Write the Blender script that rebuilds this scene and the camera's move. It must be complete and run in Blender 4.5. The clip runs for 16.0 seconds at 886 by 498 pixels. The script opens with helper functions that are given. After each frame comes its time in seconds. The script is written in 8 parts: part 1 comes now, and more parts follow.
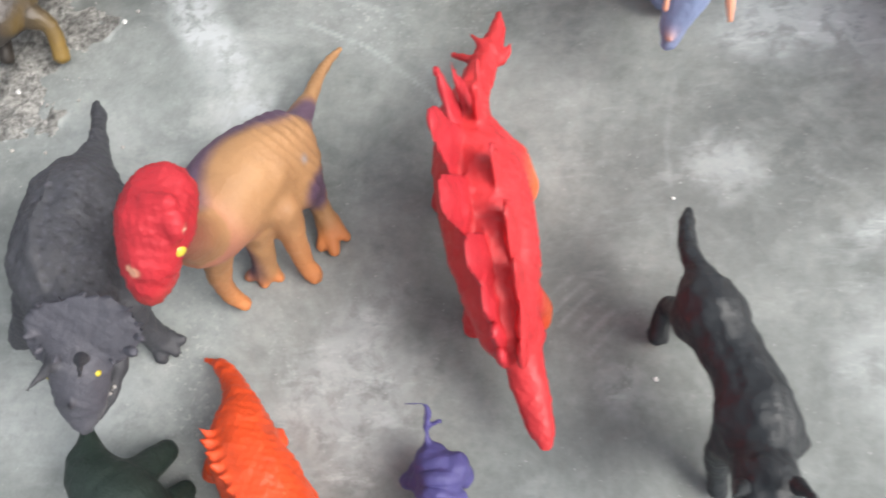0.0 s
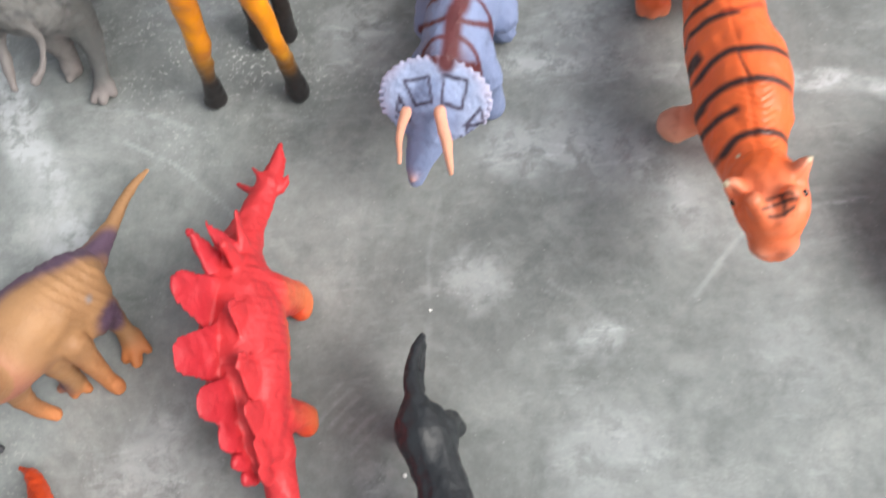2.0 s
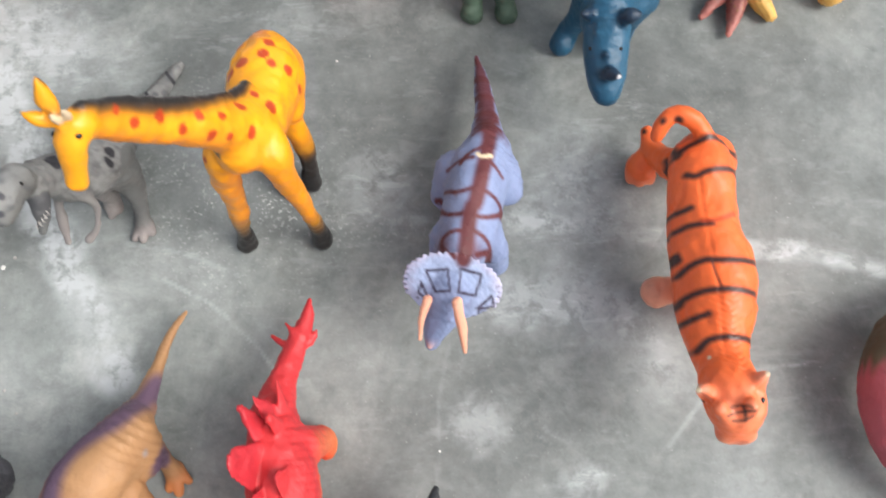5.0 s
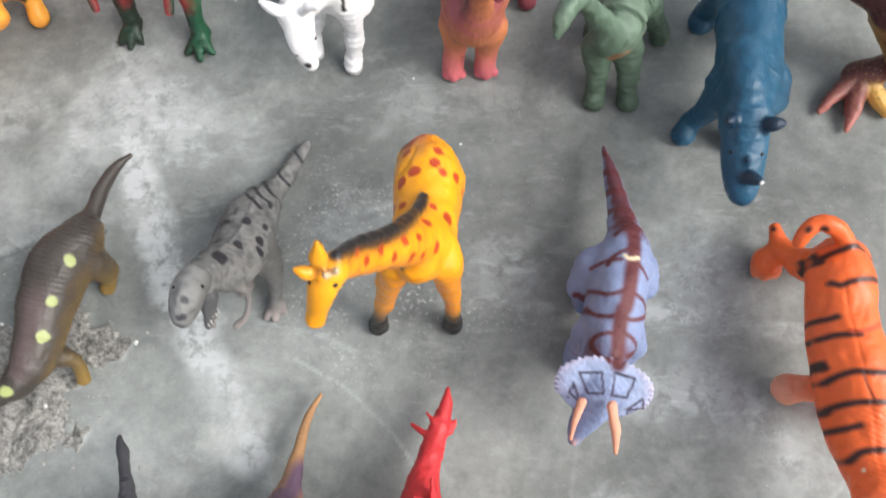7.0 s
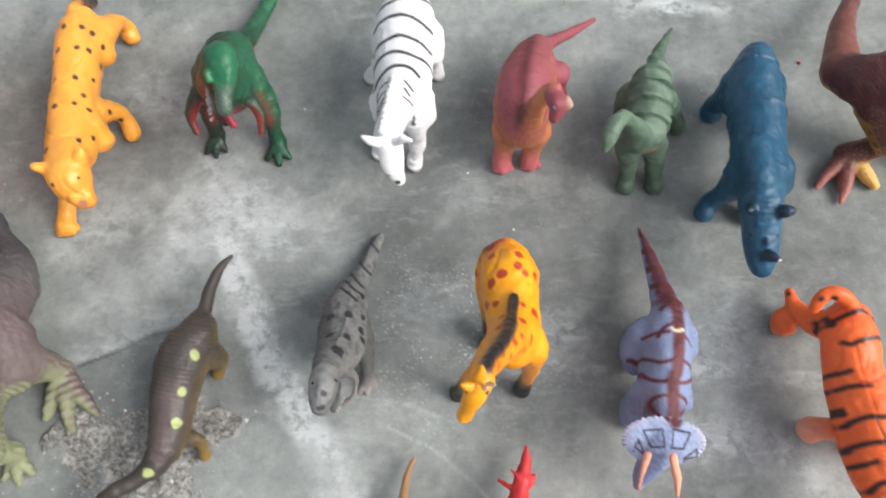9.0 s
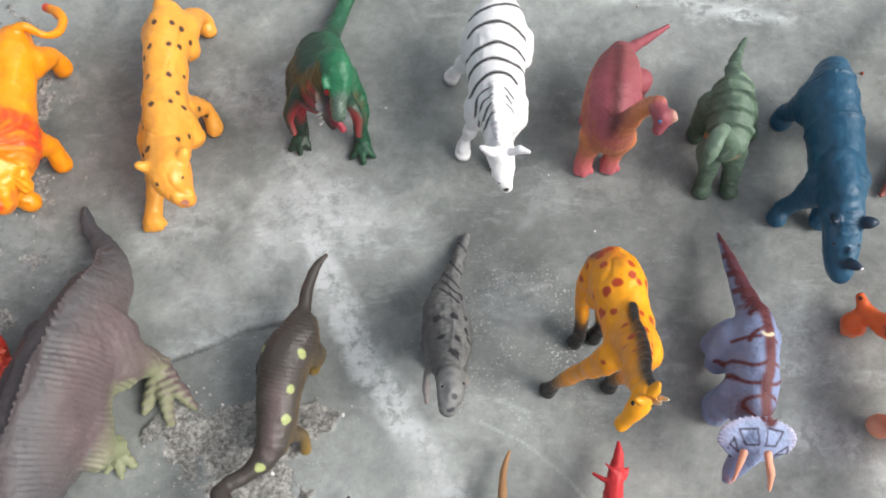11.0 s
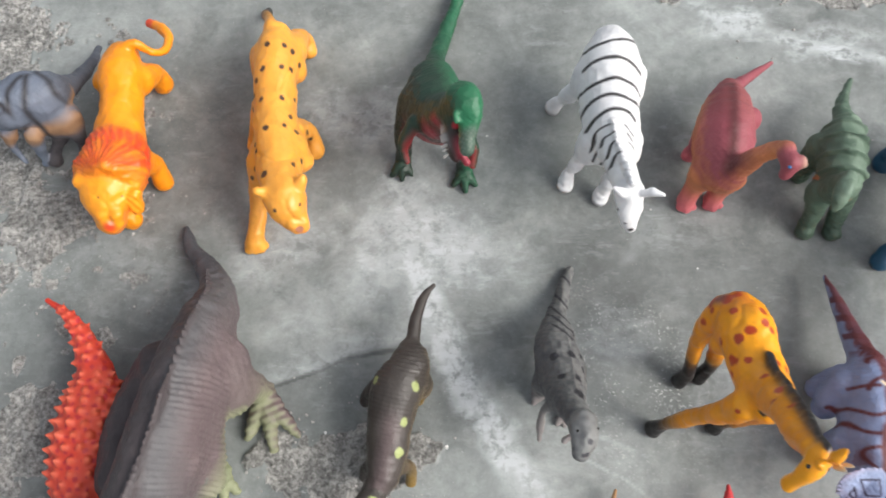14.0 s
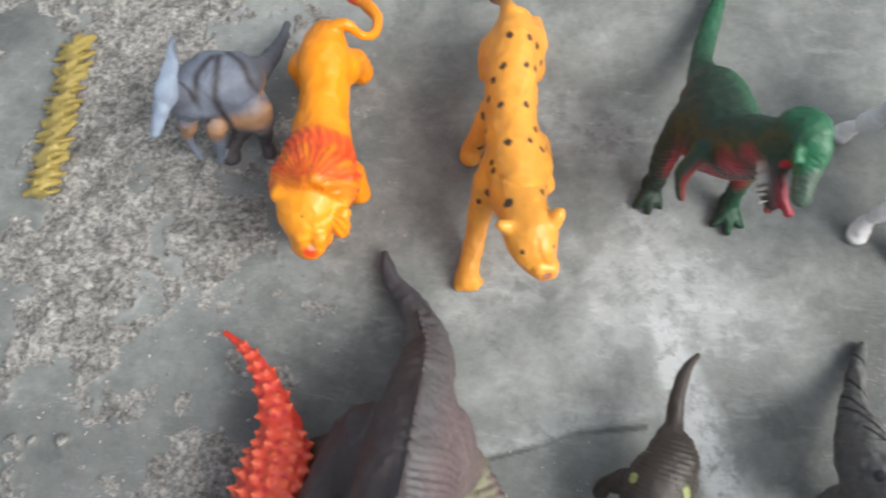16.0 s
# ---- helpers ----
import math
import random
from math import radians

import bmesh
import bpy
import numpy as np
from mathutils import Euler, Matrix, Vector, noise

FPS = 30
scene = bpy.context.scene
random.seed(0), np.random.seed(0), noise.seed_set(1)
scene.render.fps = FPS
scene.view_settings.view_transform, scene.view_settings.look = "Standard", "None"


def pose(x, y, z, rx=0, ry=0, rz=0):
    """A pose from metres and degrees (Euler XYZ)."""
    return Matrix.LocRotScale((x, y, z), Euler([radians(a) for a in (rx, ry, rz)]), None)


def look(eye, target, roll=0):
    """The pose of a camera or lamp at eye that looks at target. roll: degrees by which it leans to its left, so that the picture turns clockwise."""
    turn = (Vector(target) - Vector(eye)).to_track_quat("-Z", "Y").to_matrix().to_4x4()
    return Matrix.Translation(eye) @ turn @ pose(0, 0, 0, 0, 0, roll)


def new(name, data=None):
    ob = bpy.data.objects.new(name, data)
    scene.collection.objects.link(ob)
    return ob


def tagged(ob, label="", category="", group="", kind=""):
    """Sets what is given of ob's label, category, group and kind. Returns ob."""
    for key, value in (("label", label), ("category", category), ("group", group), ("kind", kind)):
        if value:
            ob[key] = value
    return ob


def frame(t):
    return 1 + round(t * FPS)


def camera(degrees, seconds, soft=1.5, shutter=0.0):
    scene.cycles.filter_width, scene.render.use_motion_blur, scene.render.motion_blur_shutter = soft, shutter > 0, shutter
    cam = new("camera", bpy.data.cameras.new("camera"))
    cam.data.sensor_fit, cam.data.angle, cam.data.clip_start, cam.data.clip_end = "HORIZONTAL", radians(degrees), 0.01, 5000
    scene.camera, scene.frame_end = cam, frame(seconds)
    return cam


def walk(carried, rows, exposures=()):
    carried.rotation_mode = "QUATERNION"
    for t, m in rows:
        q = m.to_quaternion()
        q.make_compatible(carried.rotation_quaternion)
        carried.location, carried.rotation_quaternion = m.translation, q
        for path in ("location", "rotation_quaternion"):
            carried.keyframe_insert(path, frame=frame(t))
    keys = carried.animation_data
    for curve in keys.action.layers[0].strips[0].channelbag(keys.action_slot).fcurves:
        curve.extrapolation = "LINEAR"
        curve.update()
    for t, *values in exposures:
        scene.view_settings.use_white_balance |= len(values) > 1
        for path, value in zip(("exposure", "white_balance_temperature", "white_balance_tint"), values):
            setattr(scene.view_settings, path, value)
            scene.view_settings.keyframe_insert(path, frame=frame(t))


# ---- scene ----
cam = camera(63.2, 16.0, soft=1.7, shutter=0.5)
PATH = [
    (0, (0.0, -0.02, 0.317), (-0.268, 0.681, -1.537), -21.6),
    (0.5, (0.028, -0.024, 0.334), (-0.186, 0.675, -1.528), -19.2),
    (1, (0.056, -0.011, 0.341), (-0.156, 0.683, -1.522), -19.9),
    (1.5, (0.079, 0.008, 0.353), (-0.113, 0.625, -1.54), -19.8),
    (2, (0.103, 0.031, 0.375), (-0.064, 0.657, -1.518), -17.7),
    (2.5, (0.111, 0.049, 0.4), (-0.022, 0.696, -1.488), -14.6),
    (3, (0.117, 0.062, 0.404), (-0.027, 0.714, -1.482), -15.0),
    (3.2, (0.122, 0.068, 0.409), (-0.017, 0.71, -1.48), -14.7),
    (5.3, (0.073, 0.134, 0.467), (-0.021, 0.69, -1.451), -10.7),
    (5.5, (0.06, 0.145, 0.472), (-0.035, 0.694, -1.449), -10.3),
    (6, (0.028, 0.144, 0.477), (-0.05, 0.721, -1.436), -8.9),
    (6.5, (0.013, 0.138, 0.481), (-0.061, 0.741, -1.425), -8.4),
    (7, (0.003, 0.16, 0.488), (-0.09, 0.762, -1.417), -9.0),
    (7.5, (0.0, 0.173, 0.521), (-0.068, 0.781, -1.383), -8.5),
    (8, (-0.002, 0.159, 0.548), (-0.047, 0.79, -1.35), -7.0),
    (8.5, (-0.035, 0.171, 0.568), (-0.068, 0.772, -1.339), -6.3),
    (9, (-0.059, 0.179, 0.583), (-0.094, 0.837, -1.305), -6.6),
    (9.2, (-0.071, 0.176, 0.585), (-0.119, 0.857, -1.295), -7.2),
    (11.3, (-0.17, 0.206, 0.614), (-0.106, 0.78, -1.301), 3.2),
    (11.5, (-0.176, 0.208, 0.617), (-0.106, 0.782, -1.297), 4.0),
    (12, (-0.192, 0.212, 0.624), (-0.107, 0.801, -1.286), 6.1),
    (12.5, (-0.205, 0.216, 0.615), (-0.122, 0.811, -1.293), 6.2),
    (13, (-0.217, 0.22, 0.617), (-0.148, 0.8, -1.296), 5.0),
    (13.5, (-0.233, 0.223, 0.622), (-0.163, 0.807, -1.29), 5.5),
    (14, (-0.251, 0.231, 0.612), (-0.197, 0.815, -1.3), 4.1),
    (14.5, (-0.275, 0.246, 0.577), (-0.242, 0.816, -1.339), 3.0),
    (15, (-0.303, 0.27, 0.548), (-0.335, 0.859, -1.363), -2.8),
    (15.5, (-0.342, 0.29, 0.52), (-0.408, 0.862, -1.395), -4.9),
    (16, (-0.393, 0.31, 0.51), (-0.486, 0.826, -1.42), -6.1),
]
walk(cam, [(t, look(eye, target, roll)) for t, eye, target, roll in PATH],
     exposures=[(0, 0.74), (1, 0.66), (2, 0.55), (3, 0.57), (6, 0.66), (9, 0.52), (14.5, 0.53), (16, 0.47)])

# ---- sculpting of the moulded toys: lengths in millimetres, x ahead, y to the toy's left ----
def smooth_path(pts, steps):
    """Catmull-Rom through the rows of pts."""
    p = np.array(pts, float)
    if len(p) < 3 or steps < 2:
        return p
    q = np.vstack([2 * p[0] - p[1], p, 2 * p[-1] - p[-2]])
    out = []
    for i in range(1, len(q) - 2):
        for k in range(steps):
            t = k / steps
            out.append(0.5 * (2 * q[i] + (q[i + 1] - q[i - 1]) * t + (2 * q[i - 1] - 5 * q[i] + 4 * q[i + 1] - q[i + 2]) * t * t
                              + (3 * q[i] - q[i - 1] - 3 * q[i + 1] + q[i + 2]) * t ** 3))
    out.append(p[-1])
    return np.array(out)


def cone_distance(p, a, b, ra, rb, tall):
    """Distance from p to a rounded cone, whose section is tall times as high as wide."""
    s = np.array((1, 1, 1 / tall))
    p, a, b = p * s, a * s, b * s
    ab = b - a
    h = np.clip(((p - a) @ ab) / max(ab @ ab, 1e-6), 0, 1)
    d = p - a - h[..., None] * ab
    return np.sqrt((d * d).sum(-1)) - (ra + (rb - ra) * h)


def disc_distance(p, c, n, u, ru, rv, th):
    """Distance, roughly, to a thin plate round c with the normal n and the long way u."""
    v = np.cross(n, u)
    d = p - c
    q = np.stack([d @ u / ru, d @ v / rv, d @ n / th], -1)
    k = np.sqrt((q * q).sum(-1)) + 1e-6
    g = np.sqrt((d * d).sum(-1)) / k
    return (k - 1) * np.minimum(g, np.sqrt(ru * rv)) * 0.8


def leaf_distance(p, a, b, n, ra, rb, squash):
    """Distance, roughly, to a flat blade from a to b: a rounded cone pressed along its normal n."""
    q = p + ((p - a) @ n)[..., None] * n * (squash - 1)
    return cone_distance(q, a, b, ra, rb, 1.0) * (0.35 + 0.65 / squash)


LUMPS = np.random.default_rng(77).random((48, 48, 48))


def solid_noise(p, cell):
    """Smooth noise from -0.5 to 0.5 at the points p."""
    u = p / cell + 400.0
    i = np.floor(u).astype(int)
    f = u - i
    f = f * f * (3 - 2 * f)
    total = 0
    for a in (0, 1):
        for b in (0, 1):
            for c in (0, 1):
                w = np.where(a, f[:, 0], 1 - f[:, 0]) * np.where(b, f[:, 1], 1 - f[:, 1]) * np.where(c, f[:, 2], 1 - f[:, 2])
                total = total + w * LUMPS[(i[:, 0] + a) % 48, (i[:, 1] + b) % 48, (i[:, 2] + c) % 48]
    return total - 0.5


def surface_net(f, origin, h):
    """Vertices and quads of the surface f = 0 of a grid."""
    inside = f < 0
    nx, ny, nz = f.shape
    corner = [(i, j, k) for i in (0, 1) for j in (0, 1) for k in (0, 1)]
    count = np.zeros((nx - 1, ny - 1, nz - 1), np.int8)
    for i, j, k in corner:
        count += inside[i:nx - 1 + i, j:ny - 1 + j, k:nz - 1 + k]
    cell = np.argwhere((count > 0) & (count < 8))
    index = -np.ones(count.shape, np.int64)
    index[tuple(cell.T)] = np.arange(len(cell))
    total, hits = np.zeros((len(cell), 3)), np.zeros(len(cell))
    for a in corner:
        for axis in range(3):
            if a[axis]:
                continue
            b = list(a)
            b[axis] = 1
            fa = f[tuple((cell + a).T)]
            fb = f[tuple((cell + b).T)]
            cross = (fa < 0) != (fb < 0)
            t = np.where(cross, fa / np.where(cross, fa - fb, 1), 0)
            point = np.array(a, float)[None].repeat(len(cell), 0)
            point[:, axis] += t
            total += point * cross[:, None]
            hits += cross
    verts = origin + h * (cell + total / hits[:, None])
    quads = []
    for axis in range(3):
        lo = [slice(None)] * 3
        hi = [slice(None)] * 3
        lo[axis], hi[axis] = slice(0, -1), slice(1, None)
        e = np.argwhere(inside[tuple(lo)] != inside[tuple(hi)])
        o1, o2 = [(axis + 1) % 3, (axis + 2) % 3]
        e = e[(e[:, o1] > 0) & (e[:, o2] > 0)]
        e = e[(e[:, o1] < f.shape[o1] - 1) & (e[:, o2] < f.shape[o2] - 1)]
        flip = inside[tuple(e.T)]
        ring = []
        for d1, d2 in ((1, 1), (0, 1), (0, 0), (1, 0)):
            c = e.copy()
            c[:, o1] -= d1
            c[:, o2] -= d2
            ring.append(index[tuple(c.T)])
        q = np.stack(ring, 1)
        q[~flip] = q[~flip][:, ::-1]
        quads.append(q)
    return verts, np.vstack(quads)


def link_mesh(name, verts, quads, colours, normals, material, parent):
    """One mesh object from arrays, with its paint and its smooth normals."""
    me = bpy.data.meshes.new(name)
    me.vertices.add(len(verts))
    me.vertices.foreach_set("co", np.ascontiguousarray(verts, np.float32).ravel())
    n = quads.shape[1]
    me.loops.add(quads.size)
    me.loops.foreach_set("vertex_index", np.ascontiguousarray(quads, np.int32).ravel())
    me.polygons.add(len(quads))
    me.polygons.foreach_set("loop_start", np.arange(0, quads.size, n, dtype=np.int32))
    me.polygons.foreach_set("use_smooth", np.ones(len(quads), bool))
    me.update(calc_edges=True)
    if colours is not None:
        layer = me.color_attributes.new("paint", "FLOAT_COLOR", "POINT")
        layer.data.foreach_set("color", np.ascontiguousarray(np.hstack([colours, np.ones((len(colours), 4 - colours.shape[1]))]), np.float32).ravel())
    if normals is not None:
        me.normals_split_custom_set_from_vertices(normals)
    me.materials.append(material)
    ob = new(name, me)
    ob.parent = parent
    return ob


def rgb(*c):
    return np.array(c, float)


# what sits on which part
OWNER = {"ear": ("head",), "horn": ("head",), "jaw": ("head",), "tooth": ("head",), "tongue": ("head",), "frill": ("head",), "frill_rim": ("head",),
         "crest": ("head",), "tail_spike": ("tail",), "back_plate": ("body",), "back_spike": ("body",), "back_spine": ("body",),
         "spine_knob": ("body",), "ruffle": ("body",)}


class Figure:
    """A moulded toy: rounded forms that flow into each other, painted, and cut into its parts."""

    def __init__(self, name, at, turn, label, category, material, group="", voxel=1.3, blend=1.6, lump=1.0):
        self.lump = lump
        self.base = tagged(new(name), label, category, group)
        self.base.matrix_basis = pose(at[0] / 1000, at[1] / 1000, 0, 0, 0, turn)
        self.material, self.voxel, self.blend = material, voxel, blend
        self.forms, self.paints, self.names, self.run, self.eyes, self.reliefs = [], [], [], 0, [], []

    def part_id(self, name):
        self.names.append(name)
        return len(self.names) - 1

    def chain(self, name, colour, pts, tall=1.0, blend=None, steps=3, join=None, mirror=False, end=None):
        """A limb or trunk through pts (x, y, z, radius). join: the part it belongs to; end: the colour towards which it runs."""
        ident = self.part_id(name) if join is None else join
        p = smooth_path(pts, steps)
        k = blend or self.blend
        self.run += 1
        for i in range(len(p) - 1):
            m = (i + 0.5) / (len(p) - 1)
            c = colour if end is None else colour + (end - colour) * m
            self.forms.append(("cone", p[i, :3], p[i + 1, :3], max(p[i, 3], 0.5), max(p[i + 1, 3], 0.5), tall, ident, c, (k, self.run)))
        if mirror:
            self.chain(name, colour, [(x, -y, z, r) for x, y, z, r in pts], tall, blend, steps, join, False, end)
        return ident

    def plate(self, name, colour, c, n, u, ru, rv, th, join=None, blend=0.7):
        ident = self.part_id(name) if join is None else join
        n, u = np.array(n, float), np.array(u, float)
        n /= np.linalg.norm(n)
        u = u - n * (u @ n)
        u /= np.linalg.norm(u)
        self.run += 1
        self.forms.append(("disc", np.array(c, float), n, u, ru, rv, th, ident, colour, (blend, self.run)))
        return ident

    def leaf(self, name, colour, a, b, n, width, th=1.6, tip=0.25, join=None, blend=0.8):
        """A blade from its root a to its tip b, flat across n."""
        ident = self.part_id(name) if join is None else join
        n = np.array(n, float)
        n /= np.linalg.norm(n)
        self.run += 1
        self.forms.append(("leaf", np.array(a, float), np.array(b, float), n, width, width * tip, width / th, ident, colour, (blend, self.run)))
        return ident

    def stroke(self, colour, width, pts, soft=0.7, up=0.05, steps=4, low=0.0):
        """A painted line along pts (x, y), seen from above, on what stands higher than low."""
        self.paints.append(("stroke", colour, width, smooth_path(pts, steps), soft, up, low))

    def dots(self, colour, radius, spacing, seed, parts=(), low=0.0, vary=0.3, jitter=0.25):
        """Painted spots scattered over the named parts."""
        self.paints.append(("dots", colour, radius, spacing, seed, parts, low, vary, jitter))

    def spot(self, colour, c, radius, soft=0.8):
        self.paints.append(("spot", colour, np.array(c, float), radius, soft))

    def relief(self, height, parts=()):
        """Moulded relief on the named parts, or all: height(x, y, z, nx, ny, nz) in millimetres along the skin's normal."""
        self.reliefs.append((height, parts))

    def crease(self, depth, width, pts, up=0.0, steps=4):
        """A groove, or with a negative depth a ridge, along pts (x, y) seen from above."""
        path = smooth_path(pts, steps)

        def height(x, y, z, nx, ny, nz):
            xy, d = np.stack([x, y], 1), np.full(len(x), 1e9)
            for a, b in zip(path[:-1, :2], path[1:, :2]):
                s = b - a
                t = np.clip((xy - a) @ s / max(s @ s, 1e-6), 0, 1)
                d = np.minimum(d, np.linalg.norm(xy - a - t[:, None] * s, axis=1))
            return -depth * np.exp(-(d / width) ** 2) * (nz > up)
        self.reliefs.append((height, ()))

    def eye(self, c, radius, material):
        """An eye bead, set into the skin nearest to c."""
        self.eyes.append((np.array(c, float), radius, material))

    def wash(self, colour, weight, parts=()):
        """Paint laid on the named parts, or all, with weight(x, y, z, nx, ny, nz) from 0 to 1."""
        self.paints.append(("wash", colour, weight, parts))

    def one(self, form, p):
        if form[0] == "cone":
            return cone_distance(p, *form[1:6])
        if form[0] == "leaf":
            return leaf_distance(p, *form[1:7])
        return disc_distance(p, form[1], form[2], form[3], form[4], form[5], form[6])

    def normals(self, verts, quads):
        a, b, c, d = (verts[quads[:, i]] for i in range(4))
        fn = np.cross(c - a, d - b)
        total = np.stack([sum(np.bincount(quads[:, i], fn[:, k], len(verts)) for i in range(4)) for k in range(3)], 1)
        return total / (np.linalg.norm(total, axis=1, keepdims=True) + 1e-9)

    def build(self):
        h = self.voxel
        lows, highs, boxes = [], [], []
        for f in self.forms:
            if f[0] == "cone":
                r = np.array((1, 1, f[5])) * max(f[3], f[4])
                lo, hi = np.minimum(f[1], f[2]) - r, np.maximum(f[1], f[2]) + r
            elif f[0] == "leaf":
                lo, hi = np.minimum(f[1], f[2]) - f[4], np.maximum(f[1], f[2]) + f[4]
            else:
                r = max(f[4], f[5], f[6])
                lo, hi = f[1] - r, f[1] + r
            boxes.append((lo, hi))
            lows.append(lo)
            highs.append(hi)
        lo = np.min(lows, 0) - 4 * h
        hi = np.max(highs, 0) + 4 * h
        shape = np.ceil((hi - lo) / h).astype(int) + 1
        acc = np.zeros(shape, np.float64)
        axes = [lo[i] + h * np.arange(shape[i]) for i in range(3)]
        runs = {}
        for f, box in zip(self.forms, boxes):
            runs.setdefault(f[-1], []).append((f, box))
        for (k, _), members in runs.items():
            a, b = np.min([m[1][0] for m in members], 0), np.max([m[1][1] for m in members], 0)
            i0 = np.maximum(np.floor((a - lo - 5 * k) / h).astype(int), 0)
            i1 = np.minimum(np.ceil((b - lo + 5 * k) / h).astype(int) + 1, shape)
            near = np.full(i1 - i0, 1e3)
            for f, (a, b) in members:
                j0 = np.maximum(np.floor((a - lo - 5 * k) / h).astype(int), i0)
                j1 = np.minimum(np.ceil((b - lo + 5 * k) / h).astype(int) + 1, i1)
                block = np.stack(np.meshgrid(*[axes[i][j0[i]:j1[i]] for i in range(3)], indexing="ij"), -1)
                cut = tuple(slice(j0[i] - i0[i], j1[i] - i0[i]) for i in range(3))
                near[cut] = np.minimum(near[cut], self.one(f, block))
            acc[i0[0]:i1[0], i0[1]:i1[1], i0[2]:i1[2]] += np.exp(np.clip(-near / k, -30, 12))
        field = -np.log(acc + 1e-12)
        field[[0, -1]] = 9
        field[:, [0, -1]] = 9
        field[:, :, [0, -1]] = 9
        verts, quads = surface_net(field, lo, h)
        normal = self.normals(verts, quads)
        swell = self.lump * (1.5 * solid_noise(verts, 13.0) + 0.9 * solid_noise(verts + 31, 6.0) + 0.5 * solid_noise(verts + 77, 3.2))
        verts = verts + normal * swell[:, None]
        normal = self.normals(verts, quads)
        # the part that each place belongs to, and its paint
        weight = np.zeros(len(verts))
        colour = np.zeros((len(verts), 3))
        best = np.full(len(verts), 1e9)
        owner = np.zeros(len(verts), int)
        for f, (a, b) in zip(self.forms, boxes):
            near = np.all((verts > a - 12) & (verts < b + 12), axis=1)
            if not near.any():
                continue
            d = self.one(f, verts[near])
            w = np.exp(np.clip(-d / 1.2, -40, 20))
            weight[near] += w
            colour[near] += w[:, None] * f[-2]
            idx = np.flatnonzero(near)
            win = d < best[idx]
            best[idx[win]] = d[win]
            owner[idx[win]] = f[-3]
        colour /= weight[:, None] + 1e-12
        for height, parts in self.reliefs:
            w = height(*verts.T, *normal.T)
            if parts:
                w = w * np.isin(np.array(self.names)[owner], parts)
            verts = verts + normal * w[:, None]
        if self.reliefs:
            normal = self.normals(verts, quads)
        x, y, z = verts.T
        for paint in sorted(self.paints, key=lambda paint: paint[0] != "wash"):
            kind, tone = paint[:2]
            if kind == "stroke":
                _, _, width, pts, soft, up, low = paint
                d = np.full(len(verts), 1e9)
                xy = verts[:, :2]
                for i in range(len(pts) - 1):
                    s = pts[i + 1, :2] - pts[i, :2]
                    t = np.clip((xy - pts[i, :2]) @ s / max(s @ s, 1e-6), 0, 1)
                    d = np.minimum(d, np.linalg.norm(xy - pts[i, :2] - t[:, None] * s, axis=1))
                w = np.clip((width / 2 - d) / soft + 0.5, 0, 1) * (normal[:, 2] > up) * (z > low)
            elif kind == "dots":
                _, _, radius, spacing, seed, parts, low, vary, jitter = paint
                rng = np.random.default_rng(seed)
                names = np.array(self.names)[owner]
                ok = np.flatnonzero(np.isin(names, parts) & (z > low)) if parts else np.flatnonzero(z > low)
                taken = np.zeros((0, 3))
                ragged = 1 + 0.8 * solid_noise(verts, max(radius * 1.2, 1.5))
                w = np.zeros(len(verts))
                for i in rng.permutation(ok):
                    gap = spacing * (1 + jitter * rng.uniform(-1, 1))
                    if len(taken) and np.min(np.linalg.norm(taken - verts[i], axis=1)) < gap:
                        continue
                    taken = np.vstack([taken, verts[i]])
                    r = radius * (1 + vary * rng.uniform(-1, 1))
                    s = rng.uniform(0.75, 1.3)
                    q = (verts - verts[i]) / np.array((s, 1 / s, 1))
                    w = np.maximum(w, np.clip((r * ragged - np.linalg.norm(q, axis=1)) / 0.9 + 0.5, 0, 1))
            elif kind == "spot":
                _, _, c, radius, soft = paint
                c = verts[np.argmin(np.linalg.norm(verts - c, axis=1))]
                ragged = 1 + 0.7 * solid_noise(verts, max(radius * 1.3, 1.5))
                w = np.clip((radius * ragged - np.linalg.norm(verts - c, axis=1)) / soft + 0.5, 0, 1)
            else:
                w = np.clip(paint[2](x, y, z, *normal.T), 0, 1)
                if paint[3]:
                    w = w * np.isin(np.array(self.names)[owner], paint[3])
            colour += (tone - colour) * w[:, None]
        verts[:, 2] = np.maximum(verts[:, 2], 0)
        verts[:, 2] -= verts[:, 2].min()
        made = {}
        side = owner[quads[:, 0]]
        for ident in np.unique(side):
            faces = quads[side == ident]
            used, back = np.unique(faces, return_inverse=True)
            made[ident] = link_mesh(self.names[ident], verts[used] / 1000, back.reshape(-1, 4), colour[used], normal[used], self.material, self.base)
        host = {}
        for ident, ob in made.items():
            host.setdefault(self.names[ident], ob)
        for ident, ob in made.items():
            for owner_name in OWNER.get(self.names[ident], ()):
                if owner_name in host:
                    ob.parent = host[owner_name]
                    break
        for c, radius, material in self.eyes:
            i = np.argmin(np.linalg.norm(verts - c, axis=1))
            ball("eye", host.get("head", self.base), verts[i] - normal[i] * radius * 0.45, radius, material)
        return made


def ball(name, parent, c, r, material, squash=(1, 1, 1)):
    """A small bead such as an eye, in the toy's millimetres."""
    bm = bmesh.new()
    bmesh.ops.create_icosphere(bm, subdivisions=3, radius=r / 1000)
    bmesh.ops.transform(bm, matrix=Matrix.Translation(Vector(c) / 1000) @ Matrix.Diagonal((*squash, 1)), verts=bm.verts)
    return part(name, bm, material, parent)


